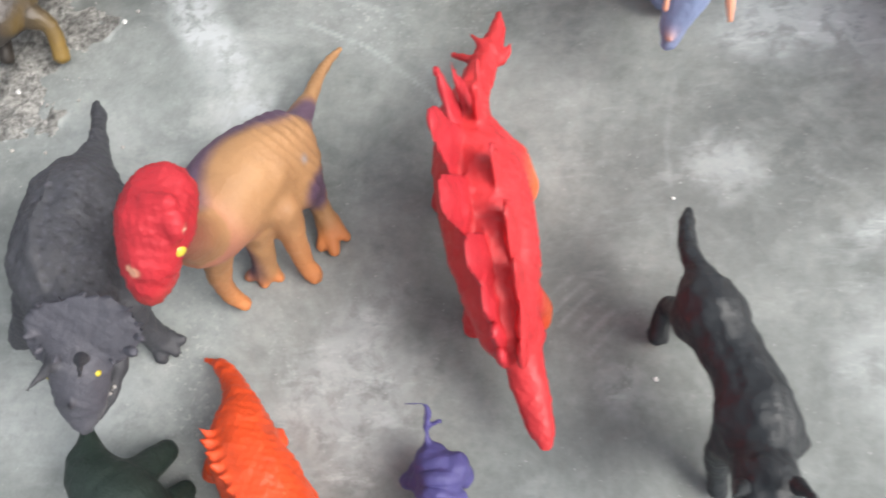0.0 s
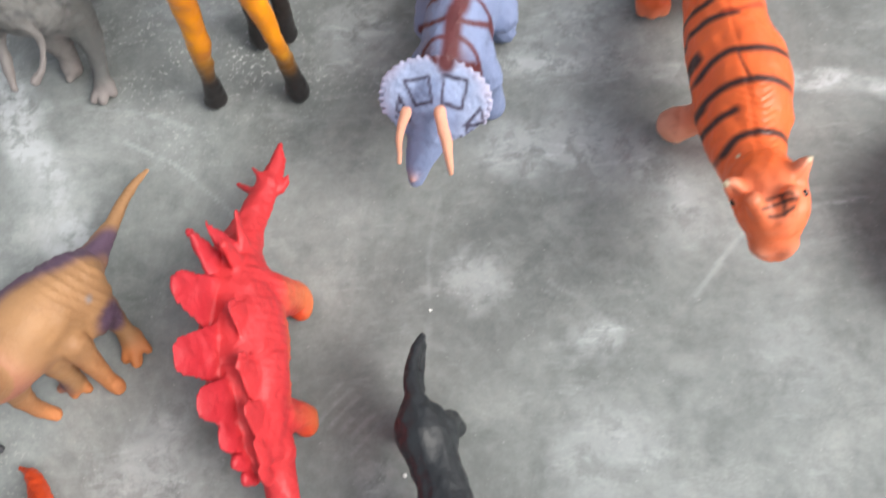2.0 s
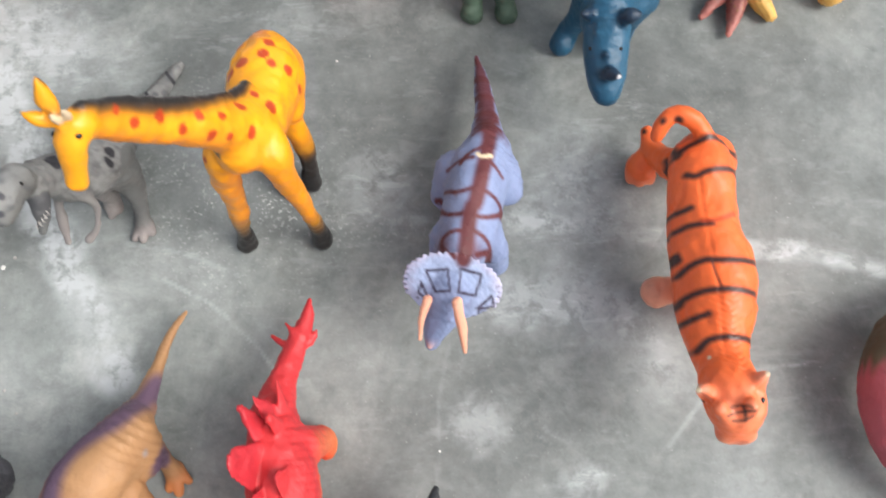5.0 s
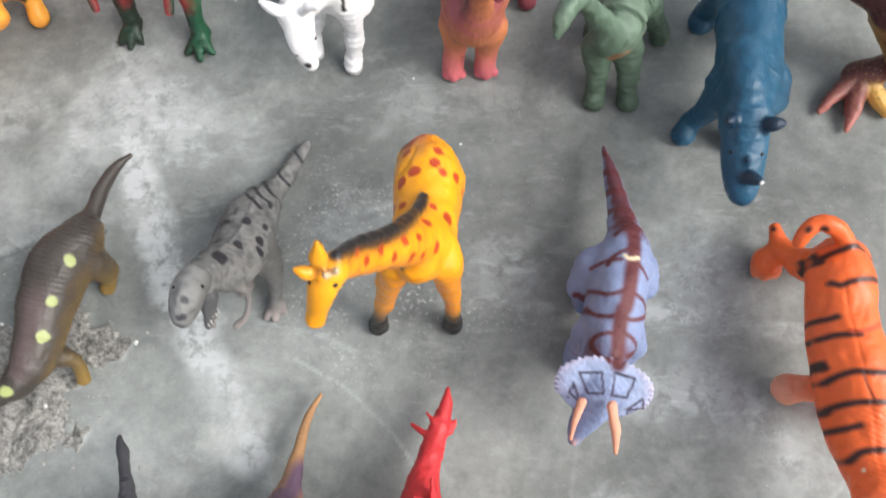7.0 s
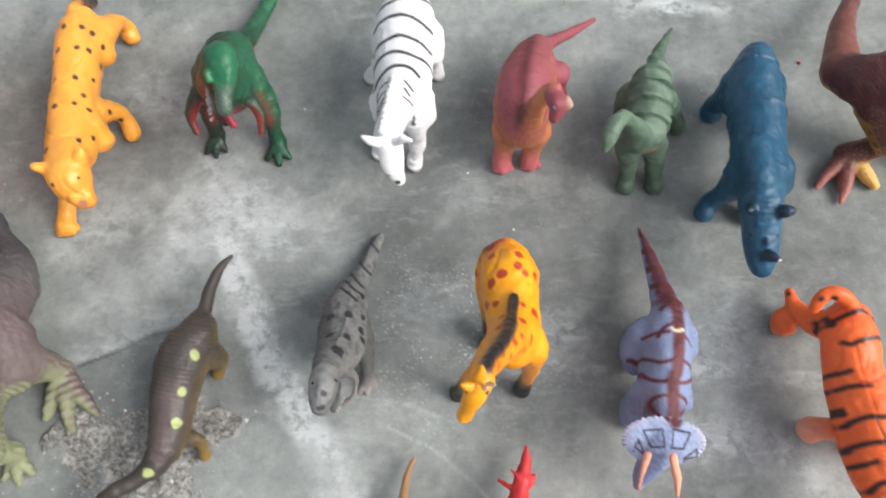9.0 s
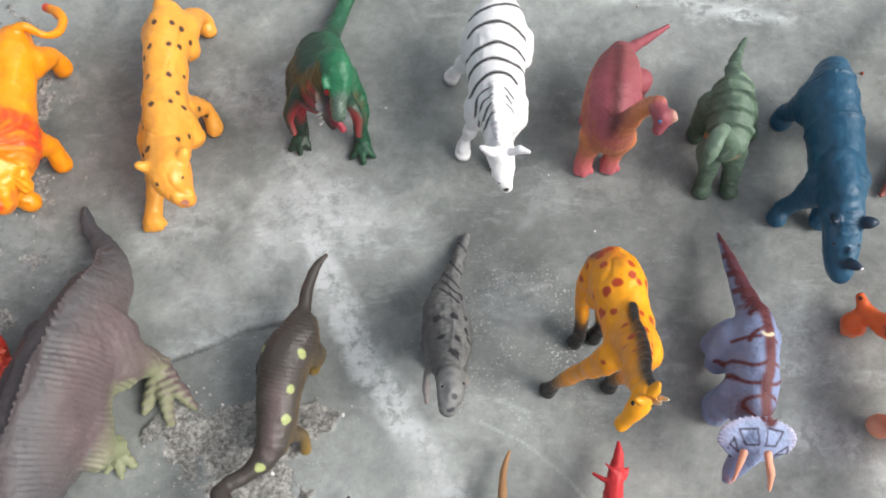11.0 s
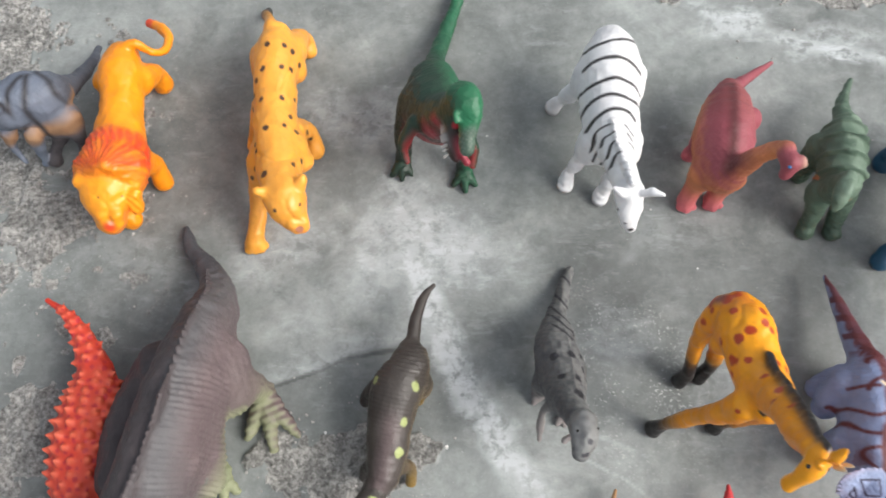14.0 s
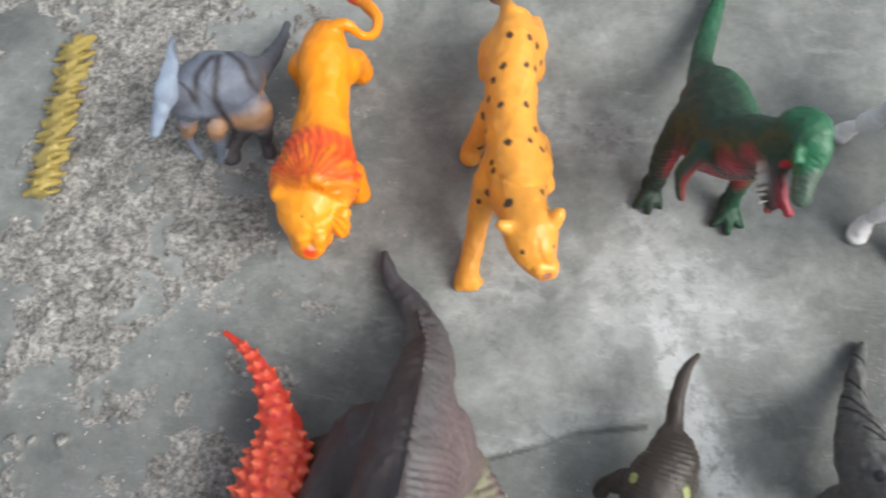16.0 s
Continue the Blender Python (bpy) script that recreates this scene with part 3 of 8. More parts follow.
def build_floor():
    ax, ay = spread(-860, 420, 1.9), spread(-140, 740, 1.9)
    x, y = np.meshgrid(ax, ay, indexing="ij")
    wob = 46 * (fractal(x, y, 70, 11, 5, 0.62) - 0.5)
    wobble = 70 * (fractal(x, y, 120, 21, 5, 0.6) - 0.5)
    xs, ys = x + wob, y + wobble
    # where the skin of the screed has broken away
    edge = np.minimum(np.minimum(blob(xs, ys, -692, 440, 58, 135), blob(xs, ys, -652, 575, 66, 130)), blob(xs, ys, -585, 455, 48, 46))
    edge = np.minimum(edge, np.minimum(blob(xs, ys, -318, 215, 58, 48), blob(xs, ys, -350, 235, 44, 34)))
    edge = np.minimum(edge, np.minimum(blob(xs, ys, 200, 690, 160, 34), blob(xs, ys, -560, 250, 46, 46)))
    crumb = fractal(x, y, 34, 101, 5, 0.66) - 0.5
    gritty = np.clip((1.0 - edge + 2.0 * crumb) / 0.10, 0, 1) * np.clip((1.45 - edge) / 0.1, 0, 1)
    speckle = np.clip((fractal(x, y, 26, 31, 4, 0.7) - 0.60) / 0.06, 0, 1) * np.clip((-430 - x) / 120, 0, 1) * 0.8
    # white dust, thickest beside the giraffe's feet
    dusty = np.clip(1.5 - blob(xs, ys, -80, 300, 62, 72), 0, 1)
    for cx, cy, rx, ry, k in ((-60, 262, 34, 26, 0.9), (-95, 330, 40, 40, 0.8), (0, 262, 60, 16, 0.6), (150, 285, 60, 34, 0.5), (-318, 205, 60, 40, 0.7), (-180, 40, 60, 50, 0.5), (-585, 400, 60, 60, 0.5)):
        dusty = np.maximum(dusty, k * np.exp(-1.3 * blob(xs, ys, cx, cy, rx, ry) ** 2))
    dusty = dusty * np.clip((fractal(x, y, 22, 41, 4, 0.7) - 0.34) / 0.3, 0, 1)
    gritty = np.maximum(gritty, speckle)
    tone = 0.34 + 0.75 * (fractal(xs, ys, 150, 51, 5, 0.58) - 0.42)
    for cx, cy, rx, ry, k in DARK_PATCHES:
        tone = tone + 0.7 * k * np.exp(-1.2 * blob(xs, ys, cx, cy, rx, ry) ** 2)
    for cx, cy, rx, ry, k in ((-285, 425, 105, 80, 0.25), (170, 80, 150, 110, 0.10), (-160, 130, 120, 90, 0.16), (-60, 380, 90, 110, -0.22),
                              (40, 345, 120, 80, -0.20), (-450, 340, 110, 60, -0.12), (160, 210, 110, 70, -0.05), (60, 560, 160, 70, 0.06), (-120, 205, 140, 55, 0.23), (-230, 195, 70, 50, 0.15), (90, 235, 110, 45, 0.12), (220, 210, 80, 50, 0.12), (-110, 395, 70, 60, -0.10), (-790, 610, 60, 90, -0.30), (-700, 240, 90, 90, -0.15), (-330, 130, 60, 60, -0.10), (-70, 323, 45, 40, 0.13), (180, 272, 45, 40, 0.13), (-84, 221, 45, 40, 0.13), (28, 212, 45, 40, 0.13), (-640, 295, 70, 50, -0.14), (-195, 345, 35, 70, -0.22), (-240, 250, 35, 60, -0.20), (-110, 200, 40, 60, -0.12), (-250, 520, 60, 60, 0.12), (-470, 520, 50, 60, -0.05)):
        tone = tone + k * np.exp(-1.2 * blob(xs, ys, cx, cy, rx, ry) ** 2)
    # rub marks, scratches and the trowel's edges
    chalk = np.zeros_like(x)
    jag = 14 * (fractal(x, y, 24, 61, 4, 0.6) - 0.5)
    for pts, w, k in (([(-262, 430), (-247, 360), (-196, 262), (-149, 175)], 16, 1.3), ([(100, 270), (163, 262), (268, 243), (345, 228)], 6, 0.75),
                      ([(-20, 278), (60, 270), (130, 266), (180, 264)], 5, 0.6), ([(24, 668), (67, 642), (140, 618), (210, 605)], 11, 0.8),
                      ([(100, 212), (150, 216), (187, 192), (200, 160)], 16, 0.55), ([(-40, 420), (60, 470), (150, 440)], 16, 0.15)):
        chalk = np.maximum(chalk, k * np.clip(1.3 - (near_line(x, y, pts) + jag) / w, 0, 1))
    chalk = chalk * np.clip((fractal(x, y, 38, 111, 5, 0.7) - 0.32) / 0.2, 0.4, 1)
    for pts, w, k in (([(-122, 236), (-86, 216), (-57, 190), (-40, 168)], 1.3, 0.45), ([(60, 95), (62, 150), (70, 190)], 1.2, 0.15),
                      ([(-150, 262), (-110, 254), (-70, 236)], 1.4, 0.3), ([(200, 120), (240, 160), (300, 170)], 1.6, 0.3)):
        chalk = np.maximum(chalk, k * np.clip(1.4 - near_line(x, y, pts) / w, 0, 1))
    cotton = fractal(x, y, 42, 131, 6, 0.66) - 0.5
    shred = fractal(x + 0.6 * y, 2.2 * (y - 0.5 * x), 26, 141, 6, 0.7) - 0.5
    for cx, cy, rx, ry, k in PALE_NEAR + PALE_FAR:
        v = np.exp(-0.9 * blob(x + 0.5 * wob, y + 0.5 * wobble, cx, cy, rx * 1.15, ry * 1.15) ** 2)
        chalk = np.maximum(chalk, k * np.clip((v + 1.5 * cotton + 0.9 * shred - 0.34) / 0.6, 0, 1) * np.clip(v * 4 - 0.4, 0, 1))
    # rows of short strokes where the trowel chattered
    for cx, cy, n, dx, dy in ((21, 62, 7, 3.2, -3.4), (-8, 285, 6, 3.6, -2.2), (128, 118, 6, 2.6, 3.6), (-130, 262, 6, 3.5, 2.6)):
        for i in range(n):
            ax, ay = cx + (i - n / 2) * dx * 1.3, cy + (i - n / 2) * dy * 1.3
            line = near_line(x, y, [(ax - dy * 2.4, ay + dx * 2.4), (ax, ay + 0.8), (ax + dy * 2.4, ay - dx * 2.4)])
            chalk = np.maximum(chalk, 0.20 * np.clip(1.5 - line / 1.0, 0, 1) * np.clip(3 * cotton + 3 * shred + 0.5, 0, 1))
    lip = near_line(x, y, [(-378, 300), (-343, 312), (-318, 322), (-270, 330)])
    above = np.clip((y - 300 - (x + 378) * 0.32) / 6, 0, 1) * np.clip(1 - lip / 26, 0, 1)
    chalk = np.maximum(chalk, 0.5 * above)
    tone = tone - 0.7 * np.clip(1.4 - (lip + 0.15 * jag) / 1.8, 0, 1)
    # beyond the part that is walked over the screed is plain
    plain = np.clip(1.4 - np.maximum(np.maximum(-880 - x, x - 440), np.maximum(-160 - y, y - 760)) / 90, 0, 1)
    gritty, chalk, dusty, tone = gritty * plain, chalk * plain, dusty * plain, 0.36 + (tone - 0.36) * plain
    z = 1.1 * above + 0.5 * (fractal(x, y, 60, 71, 3) - 0.5)
    grain = fractal(x, y, 9, 81, 3, 0.75)
    z = z + gritty * (6.0 * np.clip(grain - 0.42, -0.15, 0.35) + 3.5 * (fractal(x, y, 60, 91, 3) - 0.45))
    z = z + gritty * np.clip(crumb, -0.2, 0.25) * 9
    z = np.where(z > 0, z, z * 1.3) - 0.6
    for cx, cy, w, h in TOY_FEET:
        z = np.where(blob(x, y, cx, cy, w, h) < 1, np.minimum(z, 0.0), z)
    nx, ny = x.shape
    k = np.arange(nx * ny).reshape(nx, ny)
    quads = np.stack([k[:-1, :-1], k[1:, :-1], k[1:, 1:], k[:-1, 1:]], -1).reshape(-1, 4)
    verts = np.stack([x, y, z], -1).reshape(-1, 3) / 1000
    paint = np.clip(np.stack([tone, gritty, chalk, dusty], -1).reshape(-1, 4), 0, 1)
    ob = link_mesh("floor", verts, quads, paint, None, cement_material(), None)
    return tagged(ob, "grey trowelled cement floor, spalled and gritty in places", "floor", "", "structure")


TOY_FEET = ((-580, 560, 60, 50),)
build_floor()


# ---- relief shared by several toys ----
def frill_rim(f):
    """Small pale knobs along the rim of the neck frill."""
    c, n, u, ru, rv = [g for g in f.forms if g[0] == "disc" and f.names[g[7]] == "frill"][-1][1:6]
    v = np.cross(n, u)
    v = v if v[2] > 0 else -v
    rim = f.part_id("frill_rim")
    for k in range(25):
        a = math.pi * (k - 12) / 19.0
        p = c + u * (ru + 0.3) * math.sin(a) + v * (rv + 0.3) * math.cos(a)
        f.forms.append(("cone", p, p + (0, 0.2, 0), 1.1, 1.1, 1.0, rim, PEACH * 0.25 + FRILL_BLUE * 0.85, (0.5, 9000 + k)))


def armour(f):
    """Blunt spikes in rows over the back and tail."""
    seen = [g for g in f.forms if f.names[g[6]] in ("body", "tail")]
    for i, g in enumerate(seen):
        a, b, ra = g[1], g[2], (g[3] + g[4]) / 2
        d = (b - a) / (np.linalg.norm(b - a) + 1e-6)
        side = np.cross((0, 0, 1), d)
        side /= np.linalg.norm(side) + 1e-6
        up = np.cross(d, side)
        if ra < 4:
            continue
        count = max(3, int(ra * 2.6 / 8.5))
        for j in range(count):
            t = math.pi * ((j + 0.5 + 0.5 * (i % 2)) / count) - math.pi / 2
            w = side * math.sin(t) + up * math.cos(t) * g[5]
            foot = a + w * ra * 0.85
            tip = foot + w * (0.4 + 0.36 * ra) - d * 1.4
            f.forms.append(("cone", foot, tip, 0.9 + 0.165 * ra, 0.6, 1.0, f.part_id("back_spike"), rgb(0.86, 0.17, 0.09), (0.6, 9000 + 40 * i + j)))


def back_ridges(f, colour):
    """Raised rings across the back."""
    for g in [g for g in f.forms if f.names[g[6]] == "body"][::2]:
        d = g[2] - g[1]
        f.plate("ridge", colour, g[1] + (0, 0, 1), d, (0, 0, 1), g[3] * g[5] * 1.2, g[3] * 1.16, 2.8, join=g[6], blend=0.9)


def back_folds(f, colour, places):
    """Folds of thick hide across the trunk at the places x."""
    body = [g for g in f.forms if f.names[g[6]] == "body"]
    for x in places:
        g = min(body[:15], key=lambda g: abs(g[1][0] - x))
        f.plate("fold", colour, g[1] + (0, 0, 0.5), (1, 0, 0.15), (0, 0, 1), g[3] * g[5] * 1.05, g[3] * 1.05, 2.6, join=g[6], blend=1.0)


def spine_knobs(f, parts, colour, size):
    """A row of small knobs along the spine."""
    for g in [g for g in f.forms if g[0] == "cone" and f.names[g[6]] in parts]:
        if abs(g[1][1]) > 10:
            continue
        for k in (0.0, 0.5):
            c = g[1] + (g[2] - g[1]) * k
            r = (g[3] + (g[4] - g[3]) * k) * g[5]
            top = c + np.array((0, 0, r - 0.4))
            f.forms.append(("cone", top, top + (-1.2, 0, size), size, 0.6, 1.0, f.part_id("spine_knob"), colour, (0.6, 9000)))



def toy_stegosaurus():
    f = Figure("toy_stegosaurus", (-15, 100), -83.9, "glossy red rubber stegosaurus toy with a double row of back plates",
               "toy dinosaur", RUBBER_GLOSS, "toy animals set out in rows", 1.0, 1.3)
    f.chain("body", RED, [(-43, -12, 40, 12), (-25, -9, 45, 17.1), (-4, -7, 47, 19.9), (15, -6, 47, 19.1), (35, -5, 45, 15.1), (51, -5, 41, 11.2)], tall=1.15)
    f.chain("head", RED, [(48, 0, 36, 9.5), (58, 0, 33, 8.6), (66, 1, 30, 7.8), (77, 2, 28, 7.2), (86, 3, 27, 6.2), (93, 4, 25, 3.2)])
    f.chain("tail", RED, [(-48, -11, 38, 11.5), (-65, -7, 32, 8.9), (-80, -1, 27, 7.3), (-94, 5, 25, 5.5), (-103, 9, 25, 4), (-113, 11, 25, 1.3)])
    f.chain("leg", RED, [(-24, 1, 36, 13), (-27, 6, 20, 10), (-28, 9, 11, 9), (-23, 11, 8, 6.7)], end=ORANGE_RED)
    f.chain("leg", RED, [(35, 2, 34, 9.1), (34, 6, 18, 7.9), (35, 8, 10, 7.4), (38, 9, 7, 5.8)], end=ORANGE_RED)
    f.chain("leg", RED, [(31, -10, 30, 8.9), (34, -15, 16, 7.1), (38, -19, 6, 5.3)])
    f.chain("leg", RED, [(-25, -14, 32, 12.1), (-25, -21, 18, 8.6), (-24, -27, 6, 6.5)])
    f.chain("tail_spike", RED, [(-81, 0, 30, 2.7), (-87, -7, 28, 2.1), (-93, -14, 25, 0.9)], blend=0.8)
    f.chain("tail_spike", RED, [(-89, 6, 28, 2.7), (-93, 1, 30, 2.1), (-99, -4, 30, 0.9)], blend=0.8)
    f.chain("tail_spike", RED, [(-86, 9, 24, 2.8), (-90, 12, 24, 2.2), (-93, 14, 26, 0.9)], blend=0.8)
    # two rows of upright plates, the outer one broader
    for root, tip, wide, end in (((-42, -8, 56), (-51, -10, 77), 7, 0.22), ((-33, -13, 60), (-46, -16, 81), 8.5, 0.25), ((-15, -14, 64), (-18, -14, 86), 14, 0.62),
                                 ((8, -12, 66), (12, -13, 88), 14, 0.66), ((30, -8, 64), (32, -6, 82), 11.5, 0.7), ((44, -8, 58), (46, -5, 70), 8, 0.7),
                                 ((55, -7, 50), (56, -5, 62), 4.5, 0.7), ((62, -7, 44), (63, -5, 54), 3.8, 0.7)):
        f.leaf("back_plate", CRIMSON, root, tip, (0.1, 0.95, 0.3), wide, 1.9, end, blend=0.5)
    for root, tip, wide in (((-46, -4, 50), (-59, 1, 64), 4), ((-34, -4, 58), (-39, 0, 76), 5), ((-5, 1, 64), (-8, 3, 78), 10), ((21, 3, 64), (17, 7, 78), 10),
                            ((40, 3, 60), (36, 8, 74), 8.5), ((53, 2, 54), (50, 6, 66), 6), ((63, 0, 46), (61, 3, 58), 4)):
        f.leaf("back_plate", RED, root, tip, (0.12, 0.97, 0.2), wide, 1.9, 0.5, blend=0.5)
    # shade painted into the red: crimson where faces are steep or turn down
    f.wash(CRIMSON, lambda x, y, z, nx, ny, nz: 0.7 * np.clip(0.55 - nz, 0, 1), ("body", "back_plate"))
    f.wash(APRICOT, lambda x, y, z, nx, ny, nz: np.clip(y / 10 - 1.0, 0, 0.75) * (z < 46) * np.clip(1.0 - nz, 0, 1), ("body", "leg"))
    f.crease(1.2, 1.2, [(13, -9), (14, 3), (11, 8), (7, 12)])
    f.relief(lambda x, y, z, nx, ny, nz: 0.14 * np.sin(x * 1.5 + 0.8 * np.sin(y / 4)) * (z > 20) * (nz < 0.75), ("body", "tail", "leg"))
    f.relief(lambda x, y, z, nx, ny, nz: 0.15 * np.sin(x * 1.7) * np.sin(y * 1.9), ("head",))
    f.lump = 1.3
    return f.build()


def toy_parasaur():
    f = Figure("toy_parasaur", (-131, 119), -137.0, "orange-brown hadrosaur toy with purple back and crimson crested head",
               "toy dinosaur", RUBBER_MATT, "toy animals set out in rows", 1.3, 1.6)
    f.chain("body", TAN, [(-34, -9, 36, 7.5), (-24, 0, 48, 12.8), (-12, 7, 56, 17.8), (1, 11, 60, 19.8), (14, 16, 62, 18.3), (26, 21, 66, 13.9)])
    f.chain("body", TAN, [(-19, 12, 50, 11.5), (-16, 17, 36, 9.9)], join=0, blend=2.2)
    f.chain("neck", TAN, [(25, 24, 70, 11.9), (28, 33, 86, 9), (28, 40, 104, 7.1)], end=MAROON)
    h = f.chain("head", CRIMSON, [(21, 38, 120, 10.8), (27, 42, 119, 12.4), (35, 45, 113, 11), (42, 47, 106, 8.6), (46, 49, 102, 6.6)])
    f.chain("tail", TAN, [(-85, -47, 10, 1.5), (-71, -41, 15, 3), (-52, -26, 23, 4.3), (-35, -9, 36, 7.3)])
    f.stroke(PLUM, 13, [(-49, -15), (-30, -4), (-13, -5), (2, -2), (15, 8), (21, 18)], soft=7, up=-0.6)
    f.wash(PINKISH, lambda x, y, z, nx, ny, nz: 0.4 * np.exp(-((x - 22) / 12) ** 2 - ((z - 62) / 18) ** 2), ("body",))
    f.spot(PLUM, (-17, 16, 26), 9, 6.0)
    f.spot(PLUM, (-22, 12, 34), 8, 6.0)
    f.eye((38, 40, 114), 2.6, EYE_YELLOW_BEAD)
    f.eye((29, 51, 114), 2.6, EYE_YELLOW_BEAD)
    f.wash(MAROON, lambda x, y, z, nx, ny, nz: 0.6 * np.clip((108 - z) / 10, 0, 1), ("head",))
    f.chain("head", CRIMSON, [(31, 44, 126, 2.7), (35, 45, 122, 2.2)], join=h, blend=0.9)
    f.chain("head", CRIMSON, [(23, 53, 126, 2.7), (26, 55, 122, 2.2)], join=h, blend=0.9)
    f.chain("head", CRIMSON, [(25, 44, 130, 2.3), (20, 49, 130, 2.3)], join=h, blend=0.9)
    f.chain("head", CRIMSON, [(41, 48, 112, 2.5), (45, 49, 108, 1.9)], join=h, blend=0.9)
    f.wash(PLUM, lambda x, y, z, nx, ny, nz: 0.75 * np.clip((2 - y) / 10, 0, 1) * np.clip(0.35 + 0.65 * np.sin(x / 6.5), 0, 1) * (z > 44), ("body",))
    f.wash(PINKISH, lambda x, y, z, nx, ny, nz: 0.35 * np.clip((x - 8) / 14, 0, 1), ("body",))
    f.spot(PEACH, (40, 50, 116), 2.6)
    f.spot(CREAM, (22, 56, 124), 1.2)
    f.relief(lambda x, y, z, nx, ny, nz: 0.9 * solid_noise(np.stack([x, y, z], 1), 5.0) + 0.4 * np.sin(x * 1.6) * np.sin(y * 1.7), ("head",))
    f.relief(lambda x, y, z, nx, ny, nz: 0.28 * np.sin(x * 1.4 + 0.4 * y) * np.clip((-10 - x) / 8, 0, 1) * (z > 16), ("body", "leg"))
    a = f.chain("leg", TAN, [(-24, 8, 48, 9.4), (-22, 14, 32, 7.6), (-20, 20, 17, 5.3), (-18, 25, 9, 5.7)])
    for toe in ((-8, 30, 4), (-11, 36, 4), (-20, 35, 4)):
        f.chain("leg", APRICOT, [(*(-18, 25, 8), 4.4), (*toe, 2.6)], join=a, blend=0.7)
    a = f.chain("leg", TAN, [(8, 22, 44, 7.7), (14, 21, 22, 6), (19, 22, 9, 5.6)])
    for toe in ((27, 17, 4), (24, 25, 4), (17, 28, 4)):
        f.chain("leg", APRICOT, [(*(19, 21, 8), 4.4), (*toe, 2.4)], join=a, blend=0.7)
    f.chain("leg", TAN, [(-5, 28, 48, 7.6), (-1, 31, 30, 5.9), (3, 35, 13, 4.7), (4, 40, 6, 4.5)], end=APRICOT)
    f.chain("leg", TAN, [(25, 24, 56, 7.9), (35, 22, 30, 5), (38, 24, 12, 4.2), (37, 27, 6, 3.6)], end=APRICOT)
    f.spot(PLUM, (-23, 23, 36), 9, 7.0)
    f.spot(PLUM, (-22, 21, 28), 7, 6.0)
    f.spot(PALE_CLAW, (-26, 20, 56), 2.0, 2.0)
    f.chain("body", TAN, [(-26, 4, 50, 12.6), (-25, 11, 44, 9.5)], join=0, blend=2.4)
    return f.build()


def toy_styracosaurus():
    f = Figure("toy_styracosaurus", (-194, 88), -79.4, "charcoal grey horned dinosaur toy with scalloped neck frill and yellow eye",
               "toy dinosaur", RUBBER_MATT, "toy animals set out in rows", 1.3, 1.6)
    f.chain("body", CHARCOAL, [(-37, -2, 46, 10.5), (-20, -2, 54, 18.2), (-3, -4, 56, 20.7), (14, -4, 58, 20.6), (29, 0, 60, 16.4)], tall=1.05)
    f.chain("tail", CHARCOAL, [(-101, -18, 16, 2.1), (-78, -11, 24, 4.1), (-52, -4, 38, 7.1), (-35, -2, 46, 10.5)])
    h = f.chain("head", CHARCOAL_LIGHT, [(43, 7, 66, 13.5), (56, 5, 62, 11.7), (67, 0, 52, 8.7), (76, -3, 44, 4.2)])
    frill = f.plate("frill", CHARCOAL_LIGHT, (48, 14, 74), (0.75, 0, 0.6), (0, 1, 0), 23, 17, 2.4)
    f.chain("frill", CHARCOAL_LIGHT, [(58, 8, 80, 1.9), (60, 8, 82, 1)], blend=0.8, join=frill)
    f.chain("frill", CHARCOAL_LIGHT, [(53, 1, 80, 1.9), (54, 1, 82, 1.1)], blend=0.8, join=frill)
    f.chain("frill", CHARCOAL_LIGHT, [(47, -3, 80, 1.9), (48, -3, 82, 1.1)], blend=0.8, join=frill)
    f.chain("frill", CHARCOAL_LIGHT, [(42, -3, 80, 1.9), (42, -3, 82, 1.1)], blend=0.8, join=frill)
    f.chain("frill", CHARCOAL_LIGHT, [(37, 2, 80, 2), (37, 1, 82, 1.1)], blend=0.8, join=frill)
    f.chain("frill", CHARCOAL_LIGHT, [(36, 9, 80, 2), (35, 9, 82, 1.1)], blend=0.8, join=frill)
    f.chain("frill", CHARCOAL_LIGHT, [(36, 18, 80, 1.9), (36, 20, 82, 1.1)], blend=0.8, join=frill)
    f.chain("frill", CHARCOAL_LIGHT, [(40, 27, 80, 1.9), (40, 30, 82, 1.1)], blend=0.8, join=frill)
    f.chain("frill", CHARCOAL_LIGHT, [(45, 35, 80, 1.9), (45, 38, 82, 1.1)], blend=0.8, join=frill)
    f.chain("frill", CHARCOAL_LIGHT, [(51, 39, 80, 1.9), (52, 42, 82, 1)], blend=0.8, join=frill)
    f.chain("frill", CHARCOAL_LIGHT, [(56, 39, 80, 1.9), (58, 42, 82, 1)], blend=0.8, join=frill)
    f.chain("frill", CHARCOAL_LIGHT, [(61, 36, 80, 1.9), (62, 39, 82, 1)], blend=0.8, join=frill)
    f.chain("frill", CHARCOAL_LIGHT, [(63, 29, 80, 1.9), (65, 31, 82, 1)], blend=0.8, join=frill)
    f.chain("horn", CHARCOAL, [(60, 18, 80, 2.7), (66, 25, 92, 2), (73, 30, 100, 0.8)], blend=0.7)
    f.chain("horn", CHARCOAL, [(54, 1, 70, 3.1), (61, 2, 78, 2.3), (69, 0, 84, 0.8)], blend=0.7)
    f.chain("horn", CHARCOAL, [(69, -1, 58, 2.2), (73, 4, 66, 1.1)], blend=0.7)
    f.chain("jaw", CHARCOAL, [(50, 9, 42, 3.6), (61, 4, 36, 2.7), (70, -5, 32, 1.9)])
    f.dots(CHARCOAL_DARK, 0.9, 6, 4, ("body",), 30, 0.4)
